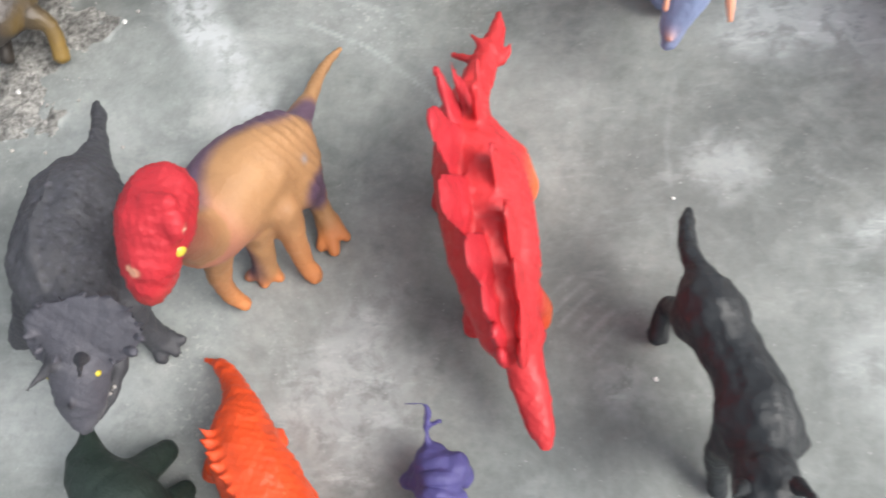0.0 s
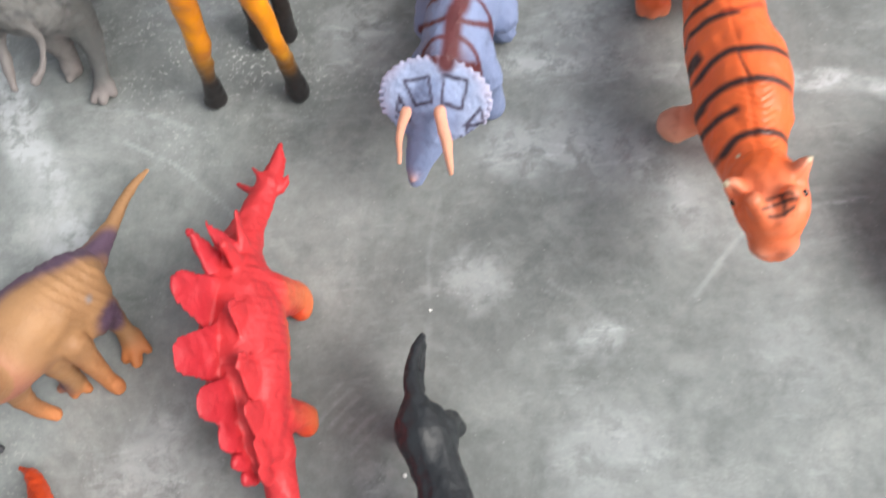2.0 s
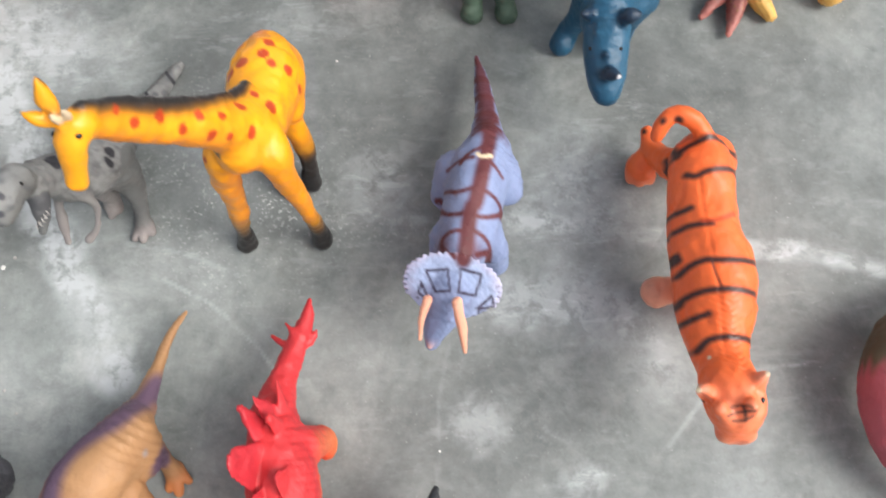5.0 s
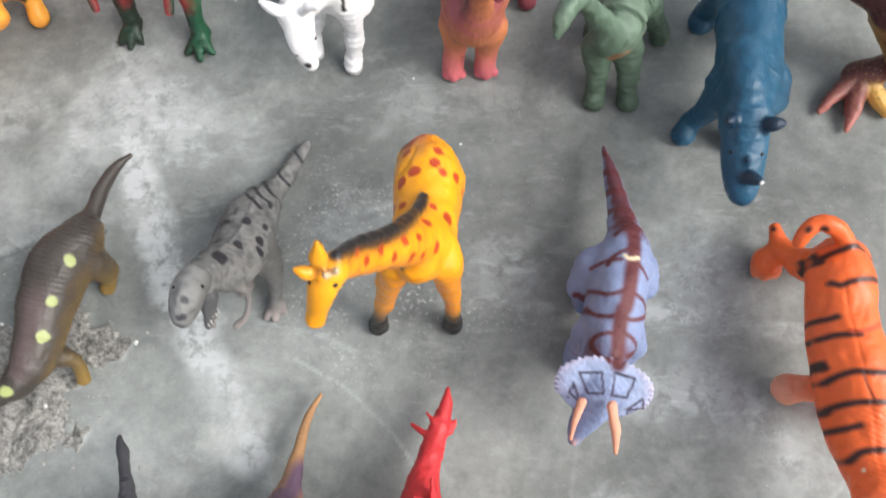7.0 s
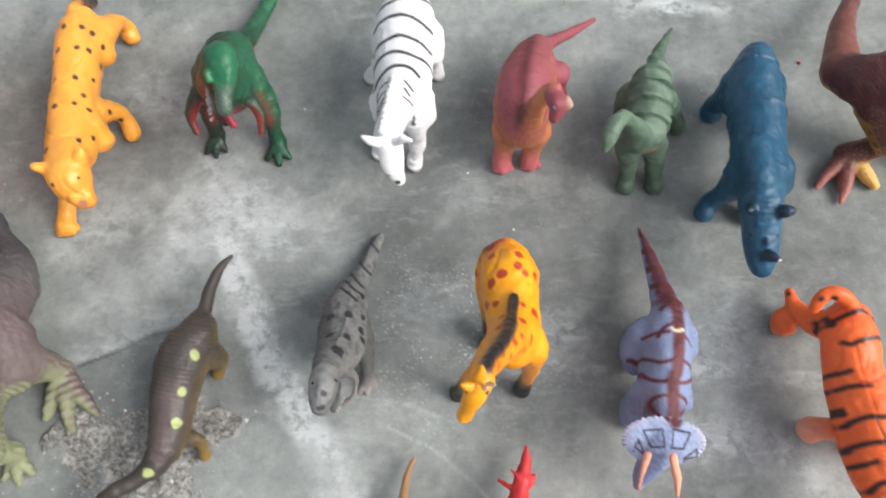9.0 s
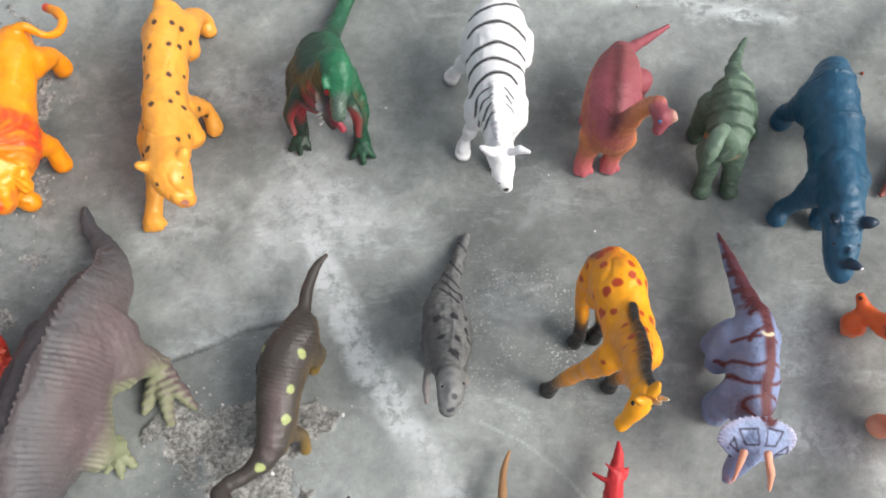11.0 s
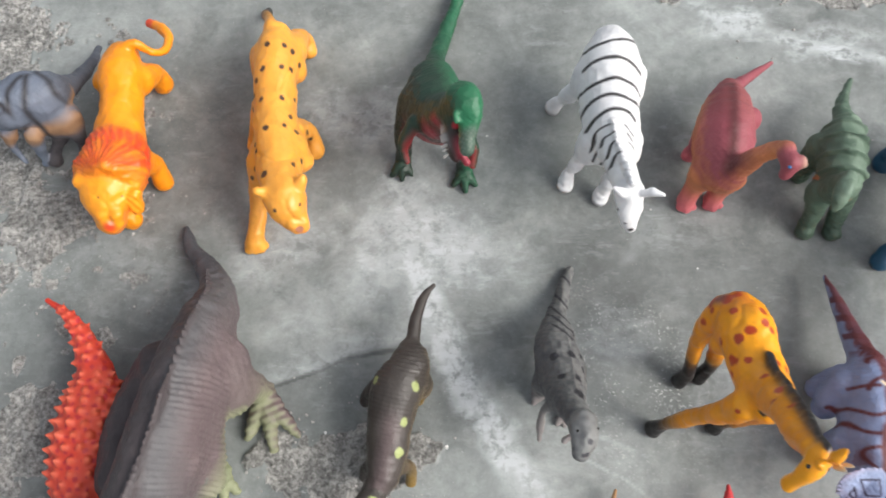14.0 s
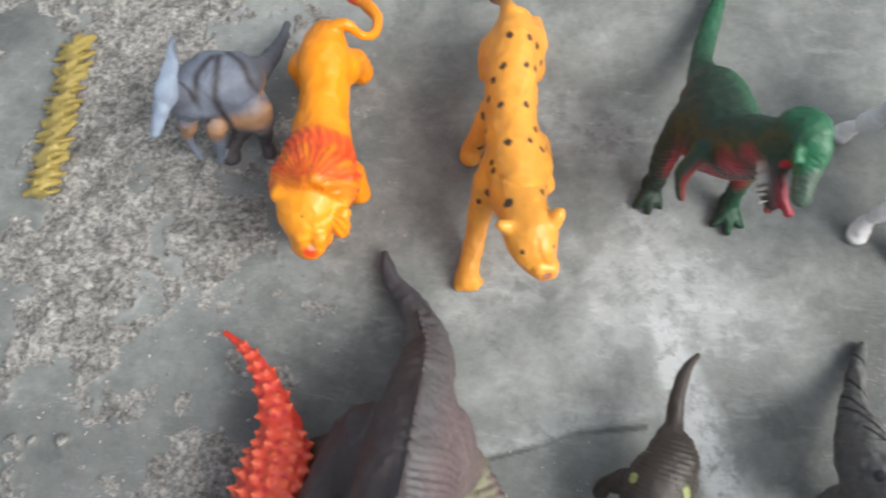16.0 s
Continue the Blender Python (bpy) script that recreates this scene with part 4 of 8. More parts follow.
    f.chain("tooth", TOOTH, [(63, 10, 46, 0.7), (63, 6, 41, 0.5)], blend=0.4)
    f.chain("tooth", TOOTH, [(65, 8, 46, 0.7), (65, 4, 41, 0.5)], blend=0.4)
    f.chain("tooth", TOOTH, [(68, 6, 46, 0.7), (68, 2, 41, 0.5)], blend=0.4)
    f.chain("tooth", TOOTH, [(70, 4, 46, 0.7), (70, 0, 41, 0.5)], blend=0.4)
    f.chain("tooth", TOOTH, [(72, 2, 46, 0.7), (72, -2, 41, 0.5)], blend=0.4)
    f.chain("tooth", TOOTH, [(74, 0, 46, 0.7), (74, -4, 41, 0.5)], blend=0.4)
    g = f.chain("leg", CHARCOAL, [(26, 11, 44, 10.8), (30, 10, 22, 6.3), (33, 9, 8, 5.9)])
    f.chain("leg", CHARCOAL, [(-22, 3, 40, 12.1), (-21, -6, 20, 8.3), (-20, -12, 8, 7.5)])
    f.chain("leg", CHARCOAL, [(11, -26, 40, 11.7), (14, -46, 20, 8.1), (17, -58, 8, 7.2)])
    f.chain("leg", CHARCOAL, [(-28, -22, 40, 12.2), (-29, -42, 20, 8.4), (-30, -52, 8, 7.6)])
    spine_knobs(f, ("body", "tail"), CHARCOAL, 2.2)
    f.eye((61, 14, 64), 1.6, EYE_YELLOW_BEAD)
    f.eye((58, -0, 64), 1.6, EYE_YELLOW_BEAD)
    f.chain("leg", CHARCOAL, [(33, 9, 8, 3.5), (42, 9, 4, 2.2)], join=g, blend=0.7)
    f.chain("leg", CHARCOAL, [(33, 9, 8, 3.5), (40, 16, 4, 2.2)], join=g, blend=0.7)
    f.chain("leg", CHARCOAL, [(33, 9, 8, 3.5), (35, 19, 4, 2.2)], join=g, blend=0.7)
    f.lump = 1.6
    f.relief(lambda x, y, z, nx, ny, nz: 0.3 * np.sin(x * 1.6 + np.sin(y)) * np.sin(y * 1.5), ("body", "frill", "head", "leg"))
    f.dots(CHARCOAL_LIGHT, 0.8, 4.5, 14, ("body", "frill", "tail"), 30, 0.4)
    return f.build()


def toy_panther():
    f = Figure("toy_panther", (67, 31), -77.8, "black panther toy with dull sheen and raised tail",
               "toy animal", RUBBER_GLOSS, "toy animals set out in rows", 1.1, 1.6)
    a = f.chain("body", BLACK, [(-33, -1, 48, 7), (-24, 0, 48, 10.8), (-11, 2, 47, 10.9), (0, 3, 48, 11.7), (12, 3, 50, 12.7), (23, 0, 52, 12), (31, -2, 54, 9.8)], tall=1.12)
    f.chain("body", BLACK, [(-25, -4, 46, 6.6), (-19, -5, 38, 5.3)], join=a, blend=2.6)
    f.chain("body", BLACK, [(-24, 7, 46, 6.5), (-18, 8, 38, 5.3)], join=a, blend=2.6)
    f.chain("body", BLACK, [(16, -4, 52, 6.5), (24, -7, 44, 5.6)], join=a, blend=2.6)
    f.chain("body", BLACK, [(19, 8, 52, 6.4), (26, 9, 44, 5.5)], join=a, blend=2.6)
    f.chain("head", BLACK, [(33, -4, 58, 9.7), (41, -7, 64, 10.5), (49, -8, 60, 8.2), (54, -8, 56, 6)])
    f.chain("leg", BLACK, [(-26, -5, 38, 6.8), (-36, -7, 18, 4.4), (-33, -10, 10, 4), (-27, -13, 6, 4.7)])
    f.chain("leg", BLACK, [(-23, 7, 40, 7.1), (-28, 11, 20, 5.2), (-25, 13, 7, 4.9)])
    f.chain("leg", BLACK, [(23, -7, 44, 6.6), (26, -9, 24, 4.4), (37, -9, 7, 4.6)])
    f.chain("leg", BLACK, [(27, 10, 44, 6.6), (29, 11, 22, 4.4), (39, 12, 7, 4.6)])
    f.chain("ear", BLACK, [(41, -2, 80, 2.6), (45, -2, 90, 0.8)], blend=0.8)
    f.chain("ear", BLACK, [(38, -18, 80, 2.6), (40, -23, 90, 0.8)], blend=0.8)
    f.lump = 1.4
    f.chain("tail", BLACK, [(-69, 9, 34, 2), (-63, 5, 38, 3.4), (-51, 1, 44, 3.8), (-41, 0, 49, 4.2), (-33, 2, 50, 5.5)])
    f.chain("tail", BLACK, [(-64, 9, 34, 1), (-52, 6, 38, 1.2), (-43, 3, 44, 1.4)], blend=0.8)
    f.relief(lambda x, y, z, nx, ny, nz: 0.9 * solid_noise(np.stack([x * 0.5, y * 1.6, z], 1), 4.0) + 0.5 * solid_noise(np.stack([x, y, z], 1) + 9, 2.4))
    return f.build()


def toy_spinyback():
    f = Figure("toy_spinyback", (-117, -6), -54.6, "bright orange dinosaur toy with a row of back spines",
               "toy dinosaur", RUBBER_GLOSS, "toy animals set out in rows", 1.0, 1.4)
    f.chain("body", ORANGE_RED, [(-20, 4, 28, 11.3), (-8, 2, 31, 14.4), (6, 2, 32, 15.6), (23, 2, 32, 15.3), (39, 2, 31, 12.3)])
    f.chain("tail", ORANGE_RED, [(-65, 0, 8, 1.4), (-56, 6, 12, 3.2), (-43, 8, 18, 5.2), (-31, 7, 24, 8.1), (-21, 4, 28, 10.9)])
    f.chain("head", ORANGE_RED, [(46, 5, 34, 10.3), (59, 6, 36, 8.8), (67, 4, 30, 5.3)])
    a = f.chain("leg", ORANGE_RED, [(-17, 7, 24, 7.5), (-17, 7, 14, 6.1), (-16, 8, 8, 4.9), (-14, 9, 6, 3.9)])
    b = f.chain("leg", ORANGE_RED, [(6, 7, 24, 8.2), (10, 8, 14, 6), (14, 8, 7, 5.1)])
    for toe in ((-17, 12, 5), (-13, 11, 5), (-10, 8, 5)):
        f.chain("leg", ORANGE_RED, [(*(-15, 8, 7), 3), (*toe, 1.8)], join=a, blend=0.6)
    f.chain("leg", ORANGE_RED, [(-17, -13, 18, 6.3), (-19, -21, 7, 4.5)])
    f.chain("leg", ORANGE_RED, [(15, -13, 18, 6.1), (14, -21, 7, 4.4)])
    for root, tip in (((-20, -3, 38), (-25, -5, 44)), ((-16, -3, 40), (-20, -6, 46)), ((-10, -3, 42), (-14, -6, 48)), ((-5, -3, 43), (-8, -6, 50)),
                      ((0, -2, 44), (-2, -5, 51)), ((4, -2, 44), (4, -5, 51)), ((10, -2, 44), (9, -5, 51)), ((16, -1, 44), (16, -4, 51))):
        f.leaf("back_spine", ORANGE_RED, root, tip, (0.4, 0.1, 0.9), 3.4, 1.6, 0.25, blend=0.5)
    f.wash(MAROON, lambda x, y, z, nx, ny, nz: 0.35 * np.clip(0.2 - ny, 0, 1) * (z > 20) * (nz > 0), ("body",))
    f.relief(lambda x, y, z, nx, ny, nz: 0.25 * np.sin(x * 1.6) * np.sin(y * 1.5), ("body", "tail"))
    f.lump = 1.2
    return f.build()


def toy_purple_figure():
    f = Figure("toy_purple_figure", (-46, -6), -83.2, "small violet plastic animal toy with a thin hooked tail",
               "toy animal", RUBBER_MATT, "toy animals set out in rows", 1.0, 1.6)
    f.chain("body", VIOLET, [(-10, 1, 18, 4.2), (-3, 3, 20, 6.5), (6, 2, 20, 7.1), (16, 0, 20, 6.3)])
    f.chain("tail", VIOLET, [(-30, -6, 30, 0.9), (-28, 2, 30, 1), (-20, 0, 24, 1.2), (-10, 0, 18, 1.9)], blend=0.8)
    f.chain("tail", VIOLET, [(-20, 0, 24, 0.9), (-22, 6, 26, 0.7)], blend=0.7)
    f.chain("leg", VIOLET, [(-7, -2, 18, 5.2), (-5, -7, 6, 4.4)])
    f.chain("leg", VIOLET, [(-5, 10, 20, 5.1), (-1, 11, 8, 4.3)])
    f.chain("leg", VIOLET, [(0, -6, 16, 3.8), (-2, -12, 8, 2.9)])
    f.chain("leg", VIOLET, [(9, 9, 16, 3.7), (11, 10, 7, 3.3)])
    f.chain("head", VIOLET, [(17, 1, 24, 7.6), (26, 0, 24, 5.7)])
    back_ridges(f, VIOLET)
    f.lump = 2.0
    return f.build()


def toy_green_figure():
    f = Figure("toy_green_figure", (-176, -10), -45.4, "dark green rubber dinosaur toy with a thick upright tail",
               "toy dinosaur", RUBBER_MATT, "toy animals set out in rows", 1.3, 1.6)
    f.chain("body", DARK_GREEN, [(-18, -4, 26, 7.8), (-5, -4, 28, 12.4), (12, -1, 28, 15.4), (31, 1, 28, 11.9)])
    f.chain("tail", DARK_GREEN, [(-32, 4, 26, 2.5), (-24, 0, 26, 4.4), (-15, -5, 26, 8.2)])
    f.chain("head", DARK_GREEN, [(36, 4, 34, 8), (47, 5, 36, 6.1)])
    f.chain("leg", DARK_GREEN, [(-1, -7, 20, 7.3), (-6, -17, 6, 5.5)], mirror=True)
    f.chain("leg", DARK_GREEN, [(18, -3, 20, 6.7), (14, -13, 6, 4.9)], mirror=True)
    return f.build()


def toy_giraffe():
    f = Figure("toy_giraffe", (-24, 301), -94.6, "yellow giraffe toy with red-brown spots, black mane and hooves",
               "toy animal", PLASTIC_SHINY, "toy animals set out in rows", 1.2, 1.6)
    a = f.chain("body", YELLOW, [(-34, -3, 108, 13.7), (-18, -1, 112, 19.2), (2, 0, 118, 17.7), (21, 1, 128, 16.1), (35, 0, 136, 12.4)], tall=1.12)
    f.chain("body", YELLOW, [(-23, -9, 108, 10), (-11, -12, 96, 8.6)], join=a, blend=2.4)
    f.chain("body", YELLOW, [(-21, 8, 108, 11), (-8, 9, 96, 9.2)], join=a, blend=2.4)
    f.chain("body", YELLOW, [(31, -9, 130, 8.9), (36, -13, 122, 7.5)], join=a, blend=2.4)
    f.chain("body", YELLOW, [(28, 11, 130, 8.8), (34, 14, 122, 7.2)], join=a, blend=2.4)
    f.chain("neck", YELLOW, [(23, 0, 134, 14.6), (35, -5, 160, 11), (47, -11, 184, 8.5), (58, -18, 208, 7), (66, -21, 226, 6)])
    f.chain("head", YELLOW, [(71, -21, 234, 6.4), (77, -24, 230, 5.6), (82, -27, 221, 4.4), (85, -29, 215, 4.3)])
    f.chain("ear", YELLOW, [(72, -22, 246, 1.6), (71, -22, 252, 3.3), (68, -21, 260, 0.8)], blend=0.8)
    f.chain("ear", YELLOW, [(73, -24, 240, 1.6), (75, -27, 246, 3.0), (75, -31, 250, 0.8)], blend=0.8)
    f.chain("horn", CREAM, [(74, -17, 246, 1.6), (75, -15, 252, 1)], blend=0.8)
    f.chain("horn", CREAM, [(76, -20, 246, 1.6), (77, -19, 252, 1)], blend=0.8)
    f.chain("mane", BLACK_PAINT, [(4, 0, 140, 2.6), (24, -3, 163, 3.4), (39, -7, 188, 3.4), (49, -12, 207, 3.3), (57, -17, 222, 2.8), (66, -19, 237, 2.2)], tall=1.4, blend=0.8)
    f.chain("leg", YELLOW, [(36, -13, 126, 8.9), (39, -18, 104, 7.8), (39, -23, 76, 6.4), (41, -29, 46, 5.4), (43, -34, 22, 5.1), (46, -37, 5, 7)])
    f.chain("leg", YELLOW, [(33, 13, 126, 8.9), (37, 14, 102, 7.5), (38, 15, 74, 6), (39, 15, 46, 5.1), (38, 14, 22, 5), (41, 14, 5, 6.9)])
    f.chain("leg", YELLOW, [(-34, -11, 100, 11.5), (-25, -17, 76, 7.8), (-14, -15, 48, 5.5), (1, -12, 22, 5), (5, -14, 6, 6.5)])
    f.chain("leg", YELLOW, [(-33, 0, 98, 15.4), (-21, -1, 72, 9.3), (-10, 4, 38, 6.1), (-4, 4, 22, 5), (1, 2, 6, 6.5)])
    f.chain("tail", YELLOW, [(-30, 0, 126, 2.5), (-36, -4, 116, 2.2), (-40, -7, 104, 1.7)], end=TIGER)
    f.wash(SPOT_RED, lambda x, y, z, nx, ny, nz: 0.5 * np.clip((-x - 26) / 14, 0, 1) * (ny < 0.2), ("body",))
    f.wash(BLACK_PAINT, lambda x, y, z, nx, ny, nz: np.clip((34 - z) / 12 + 0.9 * (x < 12), 0, 1) * (z < 40), ("leg",))
    # shading put into the paint: deeper orange on the sides and undersides
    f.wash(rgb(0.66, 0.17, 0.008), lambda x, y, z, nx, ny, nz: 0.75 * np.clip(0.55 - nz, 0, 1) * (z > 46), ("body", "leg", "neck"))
    f.eye((77, -18, 236), 1.3, EYE_BLACK)
    f.eye((76, -27, 234), 1.3, EYE_BLACK)
    for c, r in (((-30, -14, 123), 4.2), ((-14, -8, 133), 5.2), ((-9, -14, 129), 4.6), ((-9, -20, 112), 3.6), ((-29, 4, 129), 3.8), ((-15, 8, 132), 4.0), ((5, -17, 124), 4.2),
                 ((6, -11, 136), 3.4), ((15, -17, 121), 3.6), ((19, -8, 150), 3.4), ((30, -10, 173), 3.4), ((-39, -15, 113), 3.4), ((-46, -6, 114), 3.6),
                 ((-33, -22, 104), 3.4), ((-20, 4, 133), 4.0), ((-16, 15, 124), 4.0), ((13, 13, 138), 4.0), ((8, 6, 142), 3.0),
                 ((-12, 18, 110), 3.6)):
        f.spot(SPOT_RED, c, 0.80 * r)
    for c, r in (((52, -9, 202), 2.5), ((50, -5, 189), 2.5), ((41, -2, 183), 2.0), ((34, 3, 171), 2.5), ((46, 1, 173), 2.5), ((41, 5, 162), 2.2), ((33, 10, 149), 2.8),
                 ((60, -12, 214), 2.2), ((57, -15, 184), 2.0), ((21, 4, 154), 2.5), ((40, -19, 131), 1.8), ((60, -14, 224), 1.6), ((41, -13, 193), 2.2), ((37, -16, 176), 2.0)):
        f.spot(SPOT_RED, c, 1.12 * r)
    f.crease(1.0, 1.4, [(-16, -17), (-21, -12), (-33, -9)])
    f.lump = 1.2
    for c, r in (((-45, -23, 118), 4.5), ((-39, -21, 101), 3.5), ((-27, -23, 92), 3.0), ((-48, -12, 122), 3.2), ((-14, -6, 134), 3.2), ((-8, -14, 129), 3.0), ((6, -16, 127), 2.6), ((30, -11, 173), 2.6), ((-8, -20, 113), 2.4)):
        f.spot(SPOT_RED, c, r, 1.2)
    f.wash(DARK_BROWN, lambda x, y, z, nx, ny, nz: 0.8 * np.clip((58 - z) / 22, 0, 1) * (z > 20), ("leg",))
    f.spot(MAROON, (-46, -19, 108), 6.5, 5.0)
    f.spot(SPOT_RED, (-41, -20, 100), 5.0, 3.0)
    f.stroke(BLACK_PAINT, 5.0, [(2, 0), (14, -1), (24, -3), (39, -7), (49, -12), (58, -17), (66, -19)], soft=1.4, up=0.0, low=142)
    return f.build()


def toy_triceratops():
    f = Figure("toy_triceratops", (88, 264), -101.0, "lavender blue triceratops toy with maroon markings and peach horns",
               "toy dinosaur", RUBBER_MATT, "toy animals set out in rows", 1.2, 1.6)
    a = f.chain("body", LAVENDER, [(-42, 2, 48, 10.2), (-23, 1, 50, 16.6), (-3, 0, 52, 18.4), (15, 0, 52, 17.4), (34, -2, 54, 14.9)], tall=1.42)
    f.chain("body", LAVENDER, [(-20, -15, 46, 12.2), (-10, -19, 34, 10.2)], join=a, blend=2.2)
    f.chain("body", LAVENDER, [(-24, 12, 46, 12.2), (-17, 19, 34, 9.5)], join=a, blend=2.2)
    f.chain("body", LAVENDER, [(23, -13, 46, 9.8), (30, -14, 36, 8.5)], join=a, blend=2.2)
    f.chain("body", LAVENDER, [(20, 12, 46, 9.7), (24, 17, 36, 7.8)], join=a, blend=2.2)
    h = f.chain("head", LAVENDER, [(52, -2, 62, 15.1), (67, -5, 54, 10.6), (78, -9, 44, 7.4), (86, -11, 36, 4.4)])
    frill = f.plate("frill", FRILL_BLUE, (57, -3, 68), (0.66, 0, 0.70), (0, 1, 0), 27, 20.5, 2.4)
    frill_rim(f)
    f.chain("horn", PEACH, [(85, -11, 42, 2.4), (89, -12, 42, 1.3)], blend=0.7)
    f.chain("leg", LAVENDER, [(-28, -11, 36, 10.3), (-25, -15, 20, 9.1), (-22, -17, 7, 8.5)])
    f.chain("leg", LAVENDER, [(19, -8, 36, 10), (24, -12, 20, 8.8), (28, -14, 7, 8.3)])
    f.chain("leg", LAVENDER, [(-32, 10, 34, 11.8), (-30, 14, 18, 9.9), (-28, 17, 7, 8.5)])
    f.chain("leg", LAVENDER, [(18, 10, 34, 11.4), (21, 15, 18, 9.2), (23, 18, 7, 8.3)])
    spine_knobs(f, ("tail",), MAROON_PAINT, 1.4)
    f.eye((70, -15, 52), 1.5, EYE_BLACK)
    f.eye((70, 2, 54), 1.5, EYE_BLACK)
    f.chain("horn", PEACH, [(68, -14, 74, 3), (78, -16, 70, 2.5), (88, -16, 60, 1.3)], blend=0.7)
    f.chain("horn", PEACH, [(67, 2, 76, 3), (80, 7, 70, 2.5), (91, 10, 60, 1.3)], blend=0.7)
    f.stroke(MAROON_PAINT, 9.0, [(-52, 1), (-36, 4), (-14, 4), (8, 3), (15, 1), (44, 2)], soft=3.0, low=48)
    for line in ([(-19, -3), (-18, -10), (-15, -18)], [(-19, 5), (-16, 10), (-13, 15)], [(1, 0), (4, -9), (-2, -24), (14, -16), (17, -6), (14, 0)],
                 [(1, 5), (2, 12), (5, 17), (10, 17), (15, 11), (17, 4)], [(26, -1), (27, -7), (30, -12), (36, -12), (44, -3)],
                 [(25, 3), (26, 9), (29, 14), (32, 14), (37, 8)], [(-43, 5), (-41, -4), (-37, -7)], [(-56, 6), (-50, -5)],
                 [(-27, 1), (-21, -7), (-15, -10)]):
        f.stroke(MAROON_PAINT, 2.6, line, soft=1.2, up=-0.3, low=36)
    f.stroke(CREAM, 2.4, [(-22, -1), (-20, 2), (-22, 7)])
    for quad in ([(52, -18), (50, -6), (61, -3), (62, -11), (52, -18)], [(49, 1), (50, 13), (60, 11), (61, 2), (49, 1)],
                 [(63, -21), (58, -20), (67, -14), (63, -21)], [(66, 13), (59, 20), (64, 22), (66, 13)]):
        f.stroke(DARK_LINE, 1.3, quad, steps=1, soft=0.6)
    for c in ((73, -16, 75), (75, -14, 73), (70, -13, 75), (66, -21, 63), (76, 12, 60), (74, 16, 62), (74, 19, 60), (73, 14, 64)):
        f.spot(DARK_LINE, c, 1.1)
    for c in ((71, -15, 76), (75, -16, 72)):
        f.spot(PEACH, c, 4.2)
    f.relief(lambda x, y, z, nx, ny, nz: 0.22 * np.sin(x * 1.5 + np.sin(y)) * np.sin(y * 1.4), ("body", "head", "frill"))
    f.relief(lambda x, y, z, nx, ny, nz: 0.35 * np.sin(x * 1.6) * (x < -20) * (np.abs(y) > 9), ("body", "leg"))
    f.chain("tail", LAVENDER, [(-116, -17, 20, 2), (-94, -10, 26, 4.9), (-72, -4, 32, 7.4), (-54, 0, 40, 9.6), (-36, 4, 48, 12.5)], tall=1.15)
    f.chain("body", LAVENDER, [(-17, -4, 46, 15.2), (-12, -11, 30, 12.6), (-6, -13, 14, 10)], join=a, blend=2.0)
    f.chain("body", LAVENDER, [(21, -3, 46, 14.8), (30, -11, 22, 11), (36, -12, 10, 10)], join=a, blend=2.0)
    f.wash(MAROON_PAINT, lambda x, y, z, nx, ny, nz: np.clip((-34 - x) / 10, 0, 0.95) * np.clip((nz - 0.35) / 0.3, 0, 1))
    f.wash(MAROON_PAINT, lambda x, y, z, nx, ny, nz: 0.9 * np.clip((-40 - x) / 10, 0, 1) * np.clip(np.sin(x / 2.6) * 3 - 1, 0, 1) * (nz > -0.1))
    f.wash(MAROON_PAINT, lambda x, y, z, nx, ny, nz: 0.7 * np.exp(-((x - 36) / 8) ** 2) * np.exp(-((np.abs(y + 3) - 9) / 6) ** 2) * (nz > 0.3), ("body",))
    return f.build()


